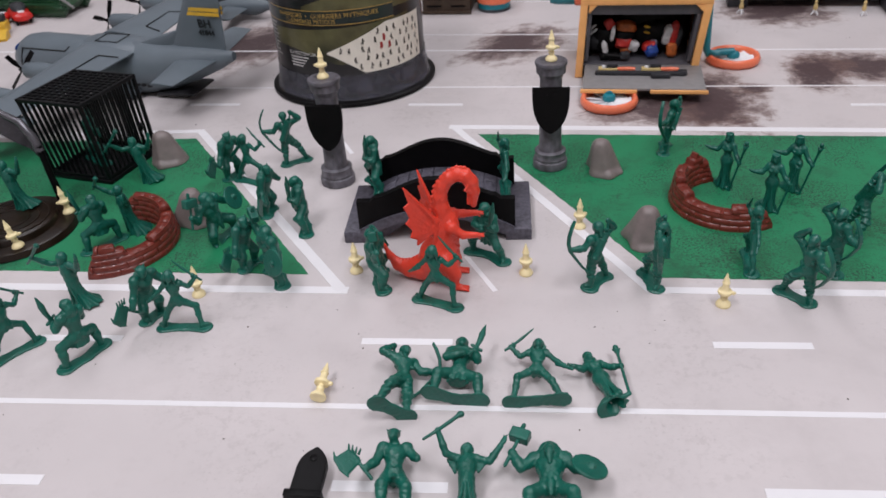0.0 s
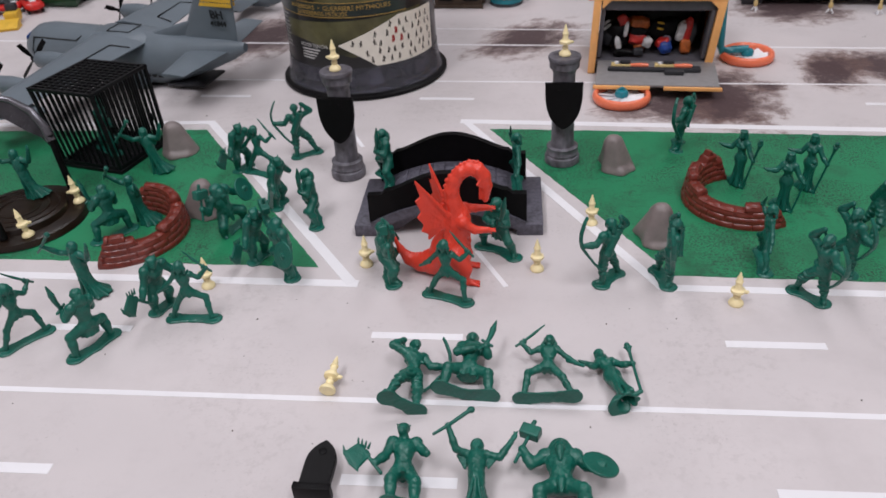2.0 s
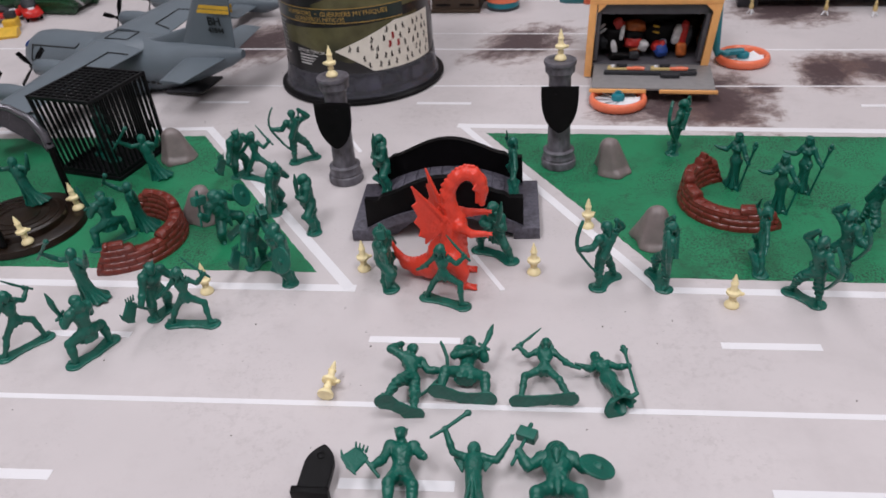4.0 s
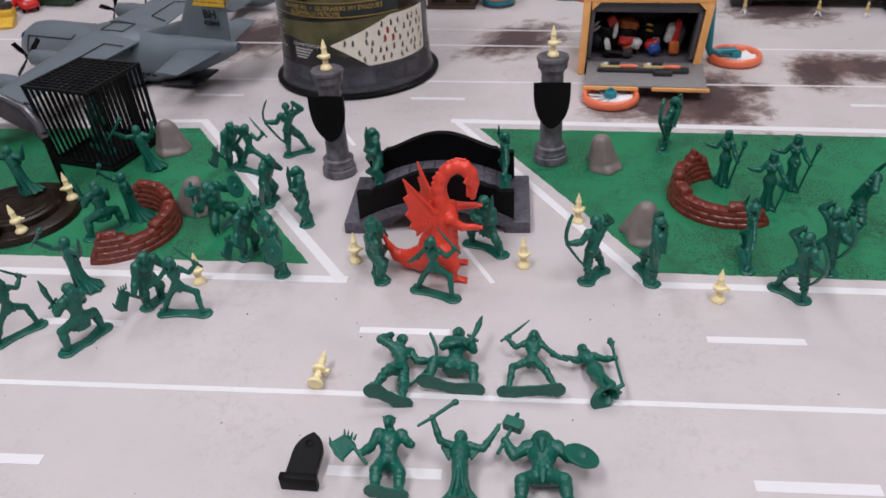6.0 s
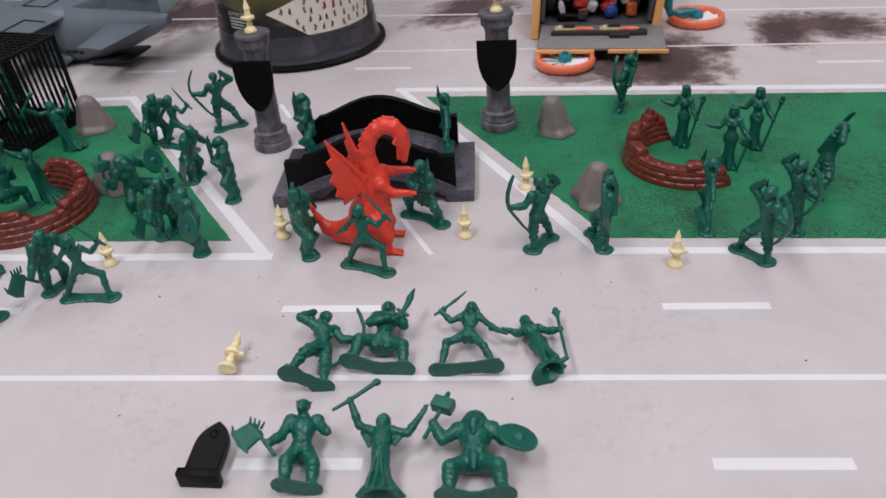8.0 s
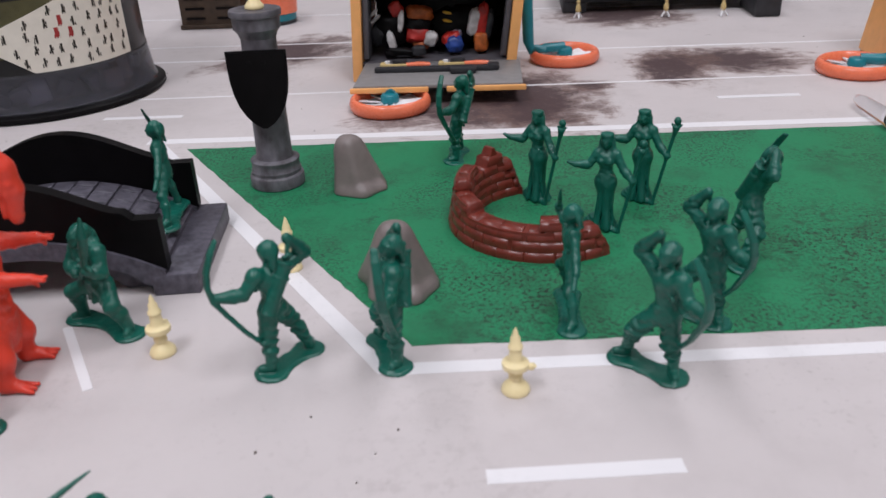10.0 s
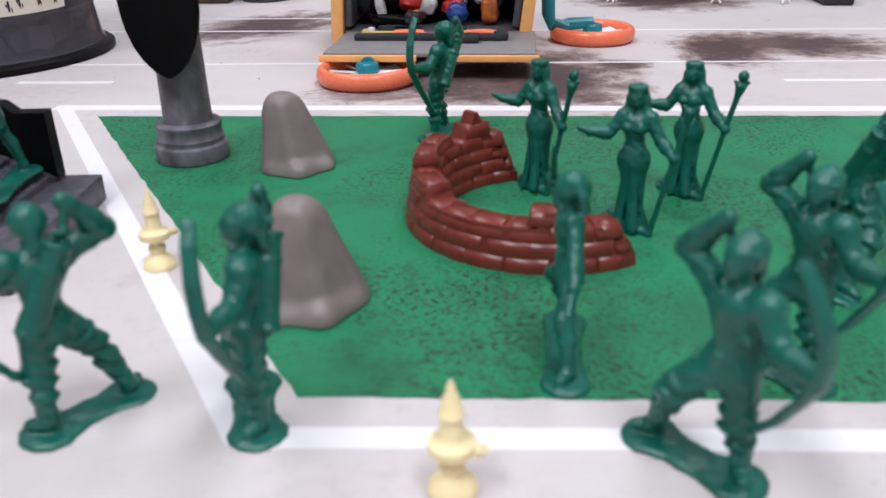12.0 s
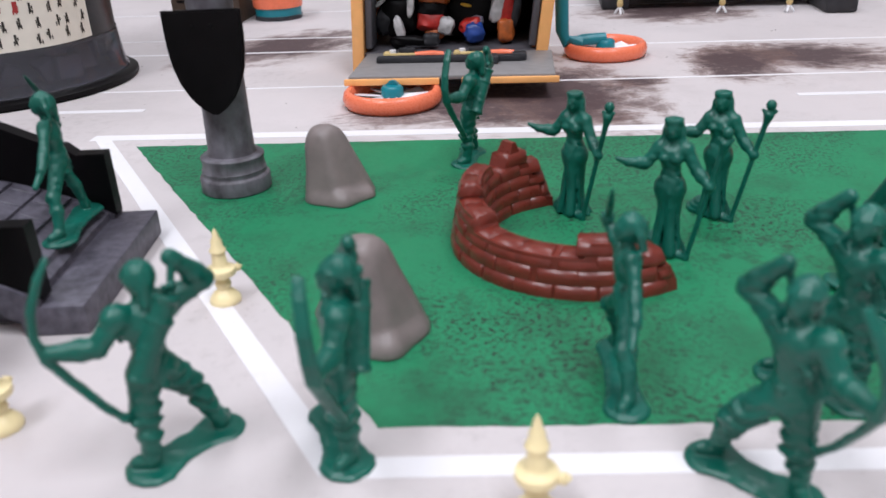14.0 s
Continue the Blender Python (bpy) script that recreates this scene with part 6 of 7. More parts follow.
# ---- orange rotor containers ----
M_LILAC = material("lilac_grey_plastic", (0.28, 0.26, 0.34), 0.4)
M_INNER = material("dark_inner_plastic", (0.075, 0.070, 0.080), 0.5, vary=0.15)
def rotor(parent, x, y):
    r = part("rotor_guard", bmesh.new(), M_CORAL, parent, "coral ring guard lying flat")
    bm = bmesh.new()
    prof = [(0.0250, 0.0012), (0.0285, 0.0002), (0.0308, 0.0026), (0.0314, 0.0062), (0.0303, 0.0096), (0.0282, 0.0112), (0.0262, 0.0104), (0.0250, 0.0060), (0.0250, 0.0012)]
    add_lathe(bm, prof, 56, Matrix.Translation((x, y, 0)), False)
    bmesh.ops.recalc_face_normals(bm, faces=bm.faces[:])
    bm.to_mesh(r.data)
    bm.free()
    for p in r.data.polygons:
        p.use_smooth = True
    part("fan_disc", lathe([(0.001, 0.0022), (0.0246, 0.0022), (0.0246, 0.0034), (0.001, 0.0040)], 36, Matrix.Translation((x, y, 0))), M_WHITE, r, "white fan disc")
    for k in range(9):
        a = 2 * math.pi * k / 9
        blade = bmesh.new()
        pts = [(0.005, -0.0018, 0.0046), (0.0232, -0.0075, 0.0038), (0.0240, 0.0062, 0.0068), (0.006, 0.0024, 0.0064)]
        lo = [blade.verts.new((px_, py_, pz_ - 0.0012)) for px_, py_, pz_ in pts]
        hi = [blade.verts.new(p) for p in pts]
        blade.faces.new(hi)
        blade.faces.new(list(reversed(lo)))
        for j in range(4):
            blade.faces.new((lo[j], lo[(j + 1) % 4], hi[(j + 1) % 4], hi[j]))
        bmesh.ops.transform(blade, matrix=Matrix.Translation((x, y, 0)) @ Matrix.Rotation(a, 4, "Z"), verts=blade.verts[:])
        part("blade", blade, M_WHITE, r, "white fan blade", False)
    part("hub", lathe([(0.0068, 0.0055), (0.0072, 0.0070), (0.0070, 0.0108), (0.0058, 0.0122), (0.0005, 0.0124)], 28, Matrix.Translation((x, y, 0))), M_TEAL, r, "teal hub cap")
    return r


def container(m):
    """An orange box over a black block that stands for the shade beneath; local -y is its doorway."""
    t = thing("toy_container", m, "orange toy cargo container, its door folded down", "toy container", "cargo containers")
    w, d, z0, z1, th = 0.069, 0.10, 0.012, 0.094, 0.005
    for s in (-1, 1):
        side = box((0, d / 2, (0.001 + z1) / 2), (th, d, z1 - 0.001), 0.0012)
        for v in side.verts:
            v.co.x += s * (w - th / 2) - (0.0070 + 0.0028 * s) * (z1 - v.co.z) / (z1 - z0)
        part("side_wall", side, M_ORANGE, t)
    part("roof", box((0, d / 2, z1), (2 * w + 0.004, d + 0.004, 0.008), 0.0025), M_ORANGE, t)
    part("floor_plate", box((-0.006, d / 2, z0 + 0.002), (2 * w - 0.014, d, 0.005), 0.001), M_INNER, t)
    part("back_wall", box((-0.003, d - 0.002, (z0 + z1) / 2), (2 * w - 0.012, 0.004, z1 - z0), 0.001), M_DARKGREY, t)
    # added black block: fills the gap under the box with its shadow's dark
    part("skid", box((0, d / 2, 0.006), (2 * w - 0.03, d - 0.015, 0.012), 0.002), M_BLACK, t)
    # grey inner frame of the doorway
    part("door_frame", box((0, 0.006, z1 - 0.0125), (2 * w - 0.012, 0.010, 0.015), 0.001), M_INNER, t)
    for s in (-1, 1):
        for name, off, y, size, mat in (("door_frame", 0.0082, 0.012, (0.005, 0.022, 0.066), M_INNER), ("corner_bead", 0.001, -0.001, (0.0085, 0.005, 0.102), M_ORANGE)):
            bead = box((0, y, 0.052), size, 0.001)
            for v in bead.verts:
                v.co.x += s * (w - off) - (0.0070 + 0.0028 * s) * (z1 - v.co.z) / (z1 - z0)
            part(name, bead, mat, t)
        part("corner_gusset", prism([(s * (w - 0.006), z1 - 0.008), (s * (w - 0.006), z1 - 0.017), (s * (w - 0.015), z1 - 0.008)], 0.006, Matrix.Translation((0, -0.001, 0))), M_ORANGE, t)
    part("lintel", box((0, -0.001, z1 - 0.003), (2 * w + 0.006, 0.006, 0.010), 0.0014), M_ORANGE, t)
    return t


BOX_A = container(pose(0.1885, 0.8490, 0, 0, 0, -6.5))
door = part("door", box((0, -0.0375, 0.0150), (0.131, 0.073, 0.0030), 0.0008), M_GREY, BOX_A, "grey lined door folded flat")
for s in (-1, 1):
    part("door_edge", box((s * 0.0375, -0.0745, 0.0130), (0.061, 0.0035, 0.0040), 0.0006), M_ORANGE, door)
part("long_gun", box((-0.004, -0.034, 0.0185), (0.098, 0.0065, 0.0046), 0.0014, pose(0, 0, 0, 0, 0, -0.6)), M_DARKGREY, door, "dark moulded long gun")
part("long_gun_block", box((0.019, -0.0395, 0.0190), (0.021, 0.013, 0.0050), 0.0014), M_DARKGREY, door, "dark moulded gun block")
part("long_gun_butt", box((0.043, -0.0325, 0.0192), (0.010, 0.0100, 0.0052), 0.0016), M_DARKGREY, door)
for gx in (-0.029, 0.019):
    rifle = part("rifle", box((gx - 0.0100, -0.0245, 0.0190), (0.021, 0.0032, 0.0040), 0.0010, pose(0, 0, 0, 0, 0, 1.5)), M_TAN, door, "tan and orange rifle")
    part("stock", box((gx - 0.0185, -0.0235, 0.0195), (0.0045, 0.0085, 0.0044), 0.0010), M_TAN, rifle, "tan stock")
    part("barrel", tube([(gx + 0.0005, -0.0235, 0.0195), (gx + 0.0120, -0.0230, 0.0195), (gx + 0.0205, -0.0225, 0.0192)], [0.0019, 0.0026, 0.0020], 10), M_CORAL, rifle, "orange barrel")
    part("sight", box((gx - 0.0050, -0.0190, 0.0205), (0.0120, 0.0042, 0.0060), 0.0014), M_DARKGREY, rifle, "dark sight")
    part("magazine", lathe([(0.0022, 0), (0.0026, 0.0010), (0.0022, 0.0036)], 14, pose(gx - 0.0150, -0.0215, 0.0190)), M_WHITE, rifle, "pale round magazine")
rotor(BOX_A, -0.0365, -0.0810)
rotor(BOX_A, 0.1080, 0.0545)
part("rotor_arm", tube([(0.073, 0.050, 0.075), (0.075, 0.050, 0.020), (0.078, 0.050, 0.012), (0.090, 0.052, 0.0125), (0.108, 0.0545, 0.0130)], [0.0050, 0.0050, 0.0048, 0.0044, 0.0042], 12), M_TEAL, BOX_A, "teal rotor arm")
part("rotor_arm", tube([(-0.036, -0.045, 0.009), (-0.0365, -0.0810, 0.0110)], [0.004, 0.0042], 12), M_TEAL, BOX_A, "teal rotor arm")
part("jet_pod", lathe([(0.006, 0), (0.0085, 0.004), (0.010, 0.010), (0.010, 0.030), (0.0085, 0.038)], 28, pose(-0.070, 0.022, 0.0905, 0, -90, 0)), M_TEAL, BOX_A, "teal jet pod")
part("jet_ring", lathe([(0.0102, 0), (0.0112, 0.001), (0.0112, 0.009), (0.0102, 0.010)], 28, pose(-0.070, 0.022, 0.0905, 0, -90, 0)), M_CORAL, BOX_A, "coral pod ring")
part("roof_knob", box((0.050, 0.020, 0.102), (0.030, 0.03, 0.010), 0.003), M_TEAL, BOX_A, "teal roof fitting")


def ellipsoid(centre, radii, turn=(0, 0, 0), lumps=0.0):
    """A rounded lump; lumps gives it moulded ridges and hollows."""
    prof = [(math.sin(math.pi * k / 16) + 0.0005, -math.cos(math.pi * k / 16)) for k in range(17)]
    bm = lathe(prof, 32)
    if lumps:
        seed = centre[0] * 900 + centre[2] * 700
        for v in bm.verts:
            a = math.atan2(v.co.y, v.co.x)
            f = 1 + lumps * (math.sin(3 * a + seed) * math.cos(4.2 * v.co.z + seed) + 0.6 * math.sin(5 * a + 7 * v.co.z + 2 * seed) + 0.5 * (1 if math.sin(6 * v.co.z + seed) > 0.3 else -1))
            v.co *= f
            m = max(abs(v.co.x), abs(v.co.y), abs(v.co.z))
            v.co = v.co.lerp(v.co / max(m, 0.5) * 0.92, 0.35)
    bmesh.ops.transform(bm, matrix=pose(*centre, *turn) @ Matrix.Diagonal((*radii, 1)), verts=bm.verts[:])
    return bm


# gear colours darkened: the shade inside the container is put into them
G_SHADED_ORANGE = material("shaded_gear_orange", (0.42, 0.10, 0.02), 0.45, vary=0.3, scale=200)
G_SHADED_RED = material("shaded_gear_red", (0.42, 0.02, 0.015), 0.4, vary=0.3, scale=200)
G_SHADED_WHITE = material("shaded_gear_white", (0.5, 0.48, 0.48), 0.45, vary=0.25, scale=200)
G_SHADED_BLUE = material("shaded_gear_blue", (0.015, 0.05, 0.24), 0.35, vary=0.3, scale=200)


def cargo(name, shapes, label):
    """A small bundle of moulded gear inside the open container."""
    t = thing(name, BOX_A.matrix_world.copy(), label, "toy gear", "gear in the container")
    for pname, centre, radii, mat, turn in shapes:
        part(pname, ellipsoid(centre, radii, turn, 0.10), mat, t)
    return t


cargo("toy_ball", [("top_cap", (-0.020, 0.034, 0.050), (0.0125, 0.010, 0.007), G_SHADED_ORANGE, (0, 8, 0)), ("dark_band", (-0.021, 0.032, 0.042), (0.0130, 0.0115, 0.0062), M_BLACK, (0, 8, 0)), ("red_bowl", (-0.022, 0.030, 0.033), (0.0118, 0.011, 0.0082), G_SHADED_RED, (0, 8, 0)), ("orange_foot", (-0.019, 0.029, 0.026), (0.0080, 0.0085, 0.0062), G_SHADED_ORANGE, (0, 0, 0)), ("white_bulb", (-0.010, 0.022, 0.031), (0.0060, 0.0060, 0.0066), G_SHADED_WHITE, (0, 20, 0))], "orange, black and red striped toy ball in the container")
cargo("toy_gauntlet", [("black_fist", (-0.045, 0.030, 0.039), (0.0135, 0.012, 0.016), M_BLACK, (0, -15, 0)), ("wrist", (-0.055, 0.028, 0.036), (0.0075, 0.009, 0.012), M_DARKGREY, (0, 20, 0)), ("red_knuckle", (-0.039, 0.024, 0.056), (0.0062, 0.005, 0.007), G_SHADED_RED, (0, -25, 0)), ("white_stripe", (-0.0350, 0.018, 0.047), (0.0027, 0.003, 0.0090), G_SHADED_WHITE, (0, 8, 0)), ("white_tip", (-0.0435, 0.014, 0.031), (0.0036, 0.004, 0.0088), G_SHADED_WHITE, (0, -12, 0)), ("grey_vane", (-0.0585, 0.020, 0.054), (0.0050, 0.002, 0.0016), G_SHADED_WHITE, (0, -40, 0)), ("grey_vane", (-0.0570, 0.020, 0.049), (0.0055, 0.002, 0.0016), G_SHADED_WHITE, (0, -40, 0))], "black toy gauntlet with white stripes in the container")
cargo("toy_blaster", [("barrel", (-0.032, 0.011, 0.0225), (0.0170, 0.0042, 0.0036), M_BLACK, (0, 6, 8)), ("muzzle", (-0.020, 0.010, 0.0235), (0.0062, 0.0046, 0.0048), M_DARKGREY, (0, 0, 0)), ("grip", (-0.044, 0.012, 0.0220), (0.0062, 0.0046, 0.0046), M_BLACK, (0, 0, 0))], "small black toy blaster on the container floor")
cargo("toy_helmet", [("dome", (0.010, 0.020, 0.0260), (0.0080, 0.0080, 0.0075), G_SHADED_BLUE, (0, 0, 15)), ("crest", (0.0075, 0.023, 0.0305), (0.0088, 0.0072, 0.0052), G_SHADED_RED, (0, -15, 15)), ("plume", (0.012, 0.027, 0.0330), (0.0050, 0.0045, 0.0035), M_LILAC, (0, 0, 0))], "blue and red toy helmet in the container")
cargo("toy_jet_pack", [("white_shell", (0.0275, 0.026, 0.0430), (0.0055, 0.006, 0.0125), G_SHADED_WHITE, (0, 14, 0)), ("red_tank", (0.0345, 0.026, 0.0450), (0.0052, 0.006, 0.0150), G_SHADED_RED, (0, 8, 0)), ("orange_foot", (0.0330, 0.023, 0.0265), (0.0065, 0.0065, 0.0092), G_SHADED_ORANGE, (0, 0, 0)), ("dark_strap", (0.0400, 0.027, 0.0400), (0.0040, 0.006, 0.0130), M_DARKGREY, (0, 10, 0))], "red and white toy jet pack in the container")
BAG = cargo("black_bag", [("bag", (0.004, 0.068, 0.046), (0.052, 0.026, 0.030), M_BLACK, (0, 4, 0)), ("flap", (0.010, 0.046, 0.036), (0.026, 0.014, 0.018), M_BLACK, (0, -8, 0))], "black bag with yellow badges in the container")
for bz, by in ((0.0500, 0.0330), (0.0435, 0.0315)):
    part("badge", ellipsoid((0.004, by, bz), (0.0042, 0.0012, 0.0013), (0, 12, 0)), M_YELLOW, BAG, "yellow badge")
cargo("toy_standee", [("body", (0.0560, 0.012, 0.0290), (0.0028, 0.0026, 0.0085), G_SHADED_ORANGE, (0, 4, 0)), ("foot", (0.0550, 0.012, 0.0195), (0.0034, 0.0030, 0.0040), G_SHADED_ORANGE, (0, 0, 0)), ("top", (0.0563, 0.012, 0.0390), (0.0021, 0.0021, 0.0026), G_SHADED_ORANGE, (0, 0, 0))], "small orange plastic piece standing by the doorway")
# stowed side cylinder high on the container's wall
part("side_tank", lathe([(0.0095, -0.053), (0.0112, -0.051), (0.0120, -0.030), (0.0118, -0.018)], 32, Matrix.Translation((-0.069, 0.030, 0.095)) @ Matrix.Rotation(radians(90), 4, "Y")), M_TEAL, BOX_A, "teal side cylinder")
part("side_tank_collar", lathe([(0.0112, -0.0185), (0.0114, -0.001)], 32, Matrix.Translation((-0.069, 0.030, 0.095)) @ Matrix.Rotation(radians(90), 4, "Y")), M_CORAL, BOX_A, "coral collar")

# second container, turned side-on
BOX_B = thing("toy_container", pose(0.5470, 0.7410, 0, 0, 0, -7), "orange toy cargo container with sloping closed sides", "toy container", "cargo containers")
hull_b = bmesh.new()
low = [hull_b.verts.new(p) for p in ((0, 0, 0), (0.13, 0, 0), (0.13, 0.13, 0), (0, 0.13, 0))]
high = [hull_b.verts.new(p) for p in ((0.012, 0.006, 0.12), (0.12, 0.006, 0.12), (0.12, 0.12, 0.12), (0.012, 0.12, 0.12))]
hull_b.faces.new(list(reversed(low)))
hull_b.faces.new(high)
for k in range(4):
    hull_b.faces.new((low[k], low[(k + 1) % 4], high[(k + 1) % 4], high[k]))
bmesh.ops.bevel(hull_b, geom=hull_b.edges[:], offset=0.0025, segments=2, affect="EDGES")
part("body", hull_b, M_ORANGE, BOX_B)
part("seam", box((0.07, -0.0008, 0.013), (0.115, 0.0016, 0.0012), 0.0003), M_DARKGREY, BOX_B, "dark panel seam")
part("skirt", box((0.065, 0.0, 0.006), (0.124, 0.004, 0.008), 0.001), M_ORANGE, BOX_B)
rotor(BOX_B, -0.030, 0.0545)
part("rotor_arm", tube([(-0.028, 0.0545, 0.0115), (-0.012, 0.050, 0.0115), (-0.0055, 0.046, 0.014), (-0.002, 0.044, 0.022), (0.004, 0.040, 0.06), (0.010, 0.036, 0.11)], [0.0042, 0.0046, 0.0052, 0.0056, 0.0058, 0.006], 14), M_TEAL, BOX_B, "teal rotor arm")
for k in range(6):
    u = k / 6
    part("arm_rib", lathe([(0.0059, 0), (0.0066, 0.0006), (0.0066, 0.0022), (0.0059, 0.0028)], 20, pose(-0.0006 + 0.010 * u, 0.0435 - 0.007 * u, 0.027 + 0.075 * u, 5, 8, 0), False), M_TEAL, BOX_B)


# ---- tube tool, toys and scraps beside the right field ----
def tool(m, length):
    """A clear-tipped metal tube with a black grip, along local -y."""
    t = thing("tube_tool", m, "clear-tipped silver tube tool with black grip", "tool")
    back = pose(0, 0, 0.0058, 90, 0, 0)
    part("clear_tip", lathe([(0.0003, 0), (0.0030, 0.003), (0.0048, 0.012), (0.0056, 0.045), (0.0058, 0.062), (0.0048, 0.062)], 28, back), M_CLEAR, t, "clear plastic tip")
    part("inner_plug", lathe([(0.0029, 0.050), (0.0042, 0.054), (0.0042, 0.072), (0.0029, 0.073)], 24, back), M_DARKGREY, t)
    part("collar", lathe([(0.0048, 0.066), (0.0058, 0.067), (0.0058, 0.0745), (0.0048, 0.0755)], 28, back), M_BLACK, t, "black collar")
    part("shaft", lathe([(0.0043, 0.074), (0.0046, 0.090), (0.0046, 0.168), (0.0042, 0.170)], 28, back), M_METAL, t, "silver tube")
    part("grip", lathe([(0.0046, 0.166), (0.0055, 0.168), (0.0058, 0.172), (0.0058, length), (0.0050, length + 0.004)], 28, back), M_BLACK, t, "black grip")
    part("grip_mark", box((-0.004, -0.194, 0.0112), (0.002, 0.012, 0.0012), 0.0004), M_WHITE, t)
    return t


M_CLEAR = bpy.data.materials.new("clear_plastic")
M_CLEAR.use_nodes = True
clear = M_CLEAR.node_tree.nodes["Principled BSDF"]
clear.inputs["Base Color"].default_value = (0.86, 0.86, 0.88, 1)
clear.inputs["Roughness"].default_value = 0.06
clear.inputs["Transmission Weight"].default_value = 0.93
clear.inputs["IOR"].default_value = 1.14
tool(pose(0.4790, 0.7150, 0, 0, 0, -3.8), 0.30)


def toy_gun(m):
    t = thing("toy_cannon", m, "grey plastic toy cannon lying on the field", "toy cannon")
    part("barrel", lathe([(0.003, 0), (0.0042, 0.001), (0.0042, 0.012), (0.0055, 0.014), (0.0055, 0.045), (0.004, 0.047)], 20, pose(0, 0, 0.010, 0, 90, 0)), M_GREY, t)
    part("mount", box((0.028, 0, 0.004), (0.026, 0.014, 0.008), 0.001), M_DARKGREY, t)
    part("sight", box((0.016, 0, 0.017), (0.008, 0.004, 0.006), 0.0008), M_GREY, t)
    return t


toy_gun(pose(0.4870, 0.6000, 0, 0, 0, -12))
RED = thing("toy_block", pose(0.5440, 0.6640, 0, 0, 0, 20), "red and yellow plastic toy brick", "toy brick")
part("block", box((0, 0, 0.018), (0.022, 0.018, 0.018), 0.003), M_TOYRED, RED, "red brick")
part("wheel", lathe([(0.0075, 0), (0.009, 0.001), (0.009, 0.006), (0.0075, 0.007)], 24, pose(-0.004, -0.008, 0.009, 90, 0, 0)), M_YELLOW, RED, "yellow wheel")
part("stud", lathe([(0.004, 0), (0.004, 0.004), (0.0036, 0.0045)], 20, pose(0, 0, 0.027)), M_TOYRED, RED)


def scrap(x, y, size, mat, seed, label, name):
    rnd = random.Random(seed)
    bm = bmesh.new()
    out = [(size * (0.7 + 0.6 * rnd.random()) * math.cos(k * 0.9), size * (0.7 + 0.6 * rnd.random()) * math.sin(k * 0.9)) for k in range(7)]
    vs = [bm.verts.new((a, b, 0.0008 + rnd.random() * size * 0.5)) for a, b in out]
    c = bm.verts.new((0, 0, size * 0.5))
    for k in range(7):
        bm.faces.new((c, vs[k], vs[(k + 1) % 7]))
    bmesh.ops.solidify(bm, geom=bm.faces[:], thickness=0.0006)
    ob = mesh_object(name, bm, mat)
    ob.matrix_world = pose(x, y, 0.0006)
    return tagged(ob, label, "scrap", "scraps")


scrap(0.4510, 0.5125, 0.0055, M_TAN, 1, "small torn tan cardboard scrap on the field", "cardboard_scrap")
scrap(0.4410, 0.5310, 0.002, M_WHITE, 2, "tiny white paper scrap on the field", "paper_scrap")
CRUMBS = bmesh.new()
rnd = random.Random(44)
for k in range(150):
    cx, cy = rnd.uniform(-0.6, 0.7), rnd.choice((rnd.uniform(0.2, 0.42), rnd.uniform(0.72, 1.0)))
    s = rnd.uniform(0.0003, 0.0009) * (1.5 if rnd.random() < 0.1 else 1)
    add_box(CRUMBS, (0, 0, 0), (s, s * rnd.uniform(0.5, 1.6), s * 0.5), 0, pose(cx, cy, s * 0.25, 0, 0, rnd.uniform(0, 180)))
tagged(mesh_object("crumbs", CRUMBS, M_CRATE), "tiny dark crumbs scattered over the mat", "crumbs", kind="stuff")


# ---- toys far behind ----
def marker(m):
    t = thing("marker_post", m, "tiny yellow marker post on white feet", "marker post", "marker posts")
    for k in range(3):
        a = 2 * math.pi * k / 3 + 0.5
        part("foot", tube([(0, 0, 0.008), (0.005 * math.cos(a), 0.005 * math.sin(a), 0.0008)], [0.0013, 0.0010], 8), M_WHITE, t, "white foot")
    part("post", lathe([(0.002, 0.007), (0.0032, 0.009), (0.0026, 0.013), (0.0014, 0.016), (0.0022, 0.018), (0.0006, 0.022)], 16), M_TAN, t, "pale yellow post")
    return t


POST = marker(pose(0.354, 1.074, 0))
copy_thing(POST, pose(0.447, 1.056, 0, 0, 0, 40))
copy_thing(POST, pose(0.506, 1.044, 0, 0, 0, 80))


def dark_base(m, size):
    t = thing("toy_bunker", m, "dark grey plastic toy bunker behind the road", "toy bunker", "bunkers")
    w, d, h = size
    part("body", box((0, d / 2, h / 2 + 0.012), (w, d, h), 0.004), M_DARKGREY, t)
    for s in (-1, 1):
        part("leg", box((s * (w / 2 - 0.012), 0.012 - 0.024 * s, 0.011), (0.028, 0.066, 0.022), 0.003), M_DARKGREY, t)
    part("ledge", box((0, 0.003, h + 0.010), (w + 0.006, 0.014, 0.008), 0.002), M_GREY, t)
    return t


dark_base(pose(0.4550, 1.0850, 0, 0, 0, -8), (0.225, 0.12, 0.05))


def crate(m):
    t = thing("toy_crate", m, "dark brown slatted toy crate", "toy crate")
    part("body", box((0, 0.04, 0.026), (0.072, 0.08, 0.052), 0.002), M_CRATE, t)
    for i in range(2):
        for j in range(3):
            part("slot", box((-0.018 + 0.036 * i, -0.0006, 0.012 + 0.011 * j), (0.022, 0.0016, 0.0024), 0.0003), M_BLACK, t)
    for z in (0.003, 0.049):
        part("rim", box((0, -0.001, z), (0.074, 0.004, 0.005), 0.0008), M_CRATE, t)
    return t


crate(pose(-0.0580, 1.1283, 0, 0, 0, -6))


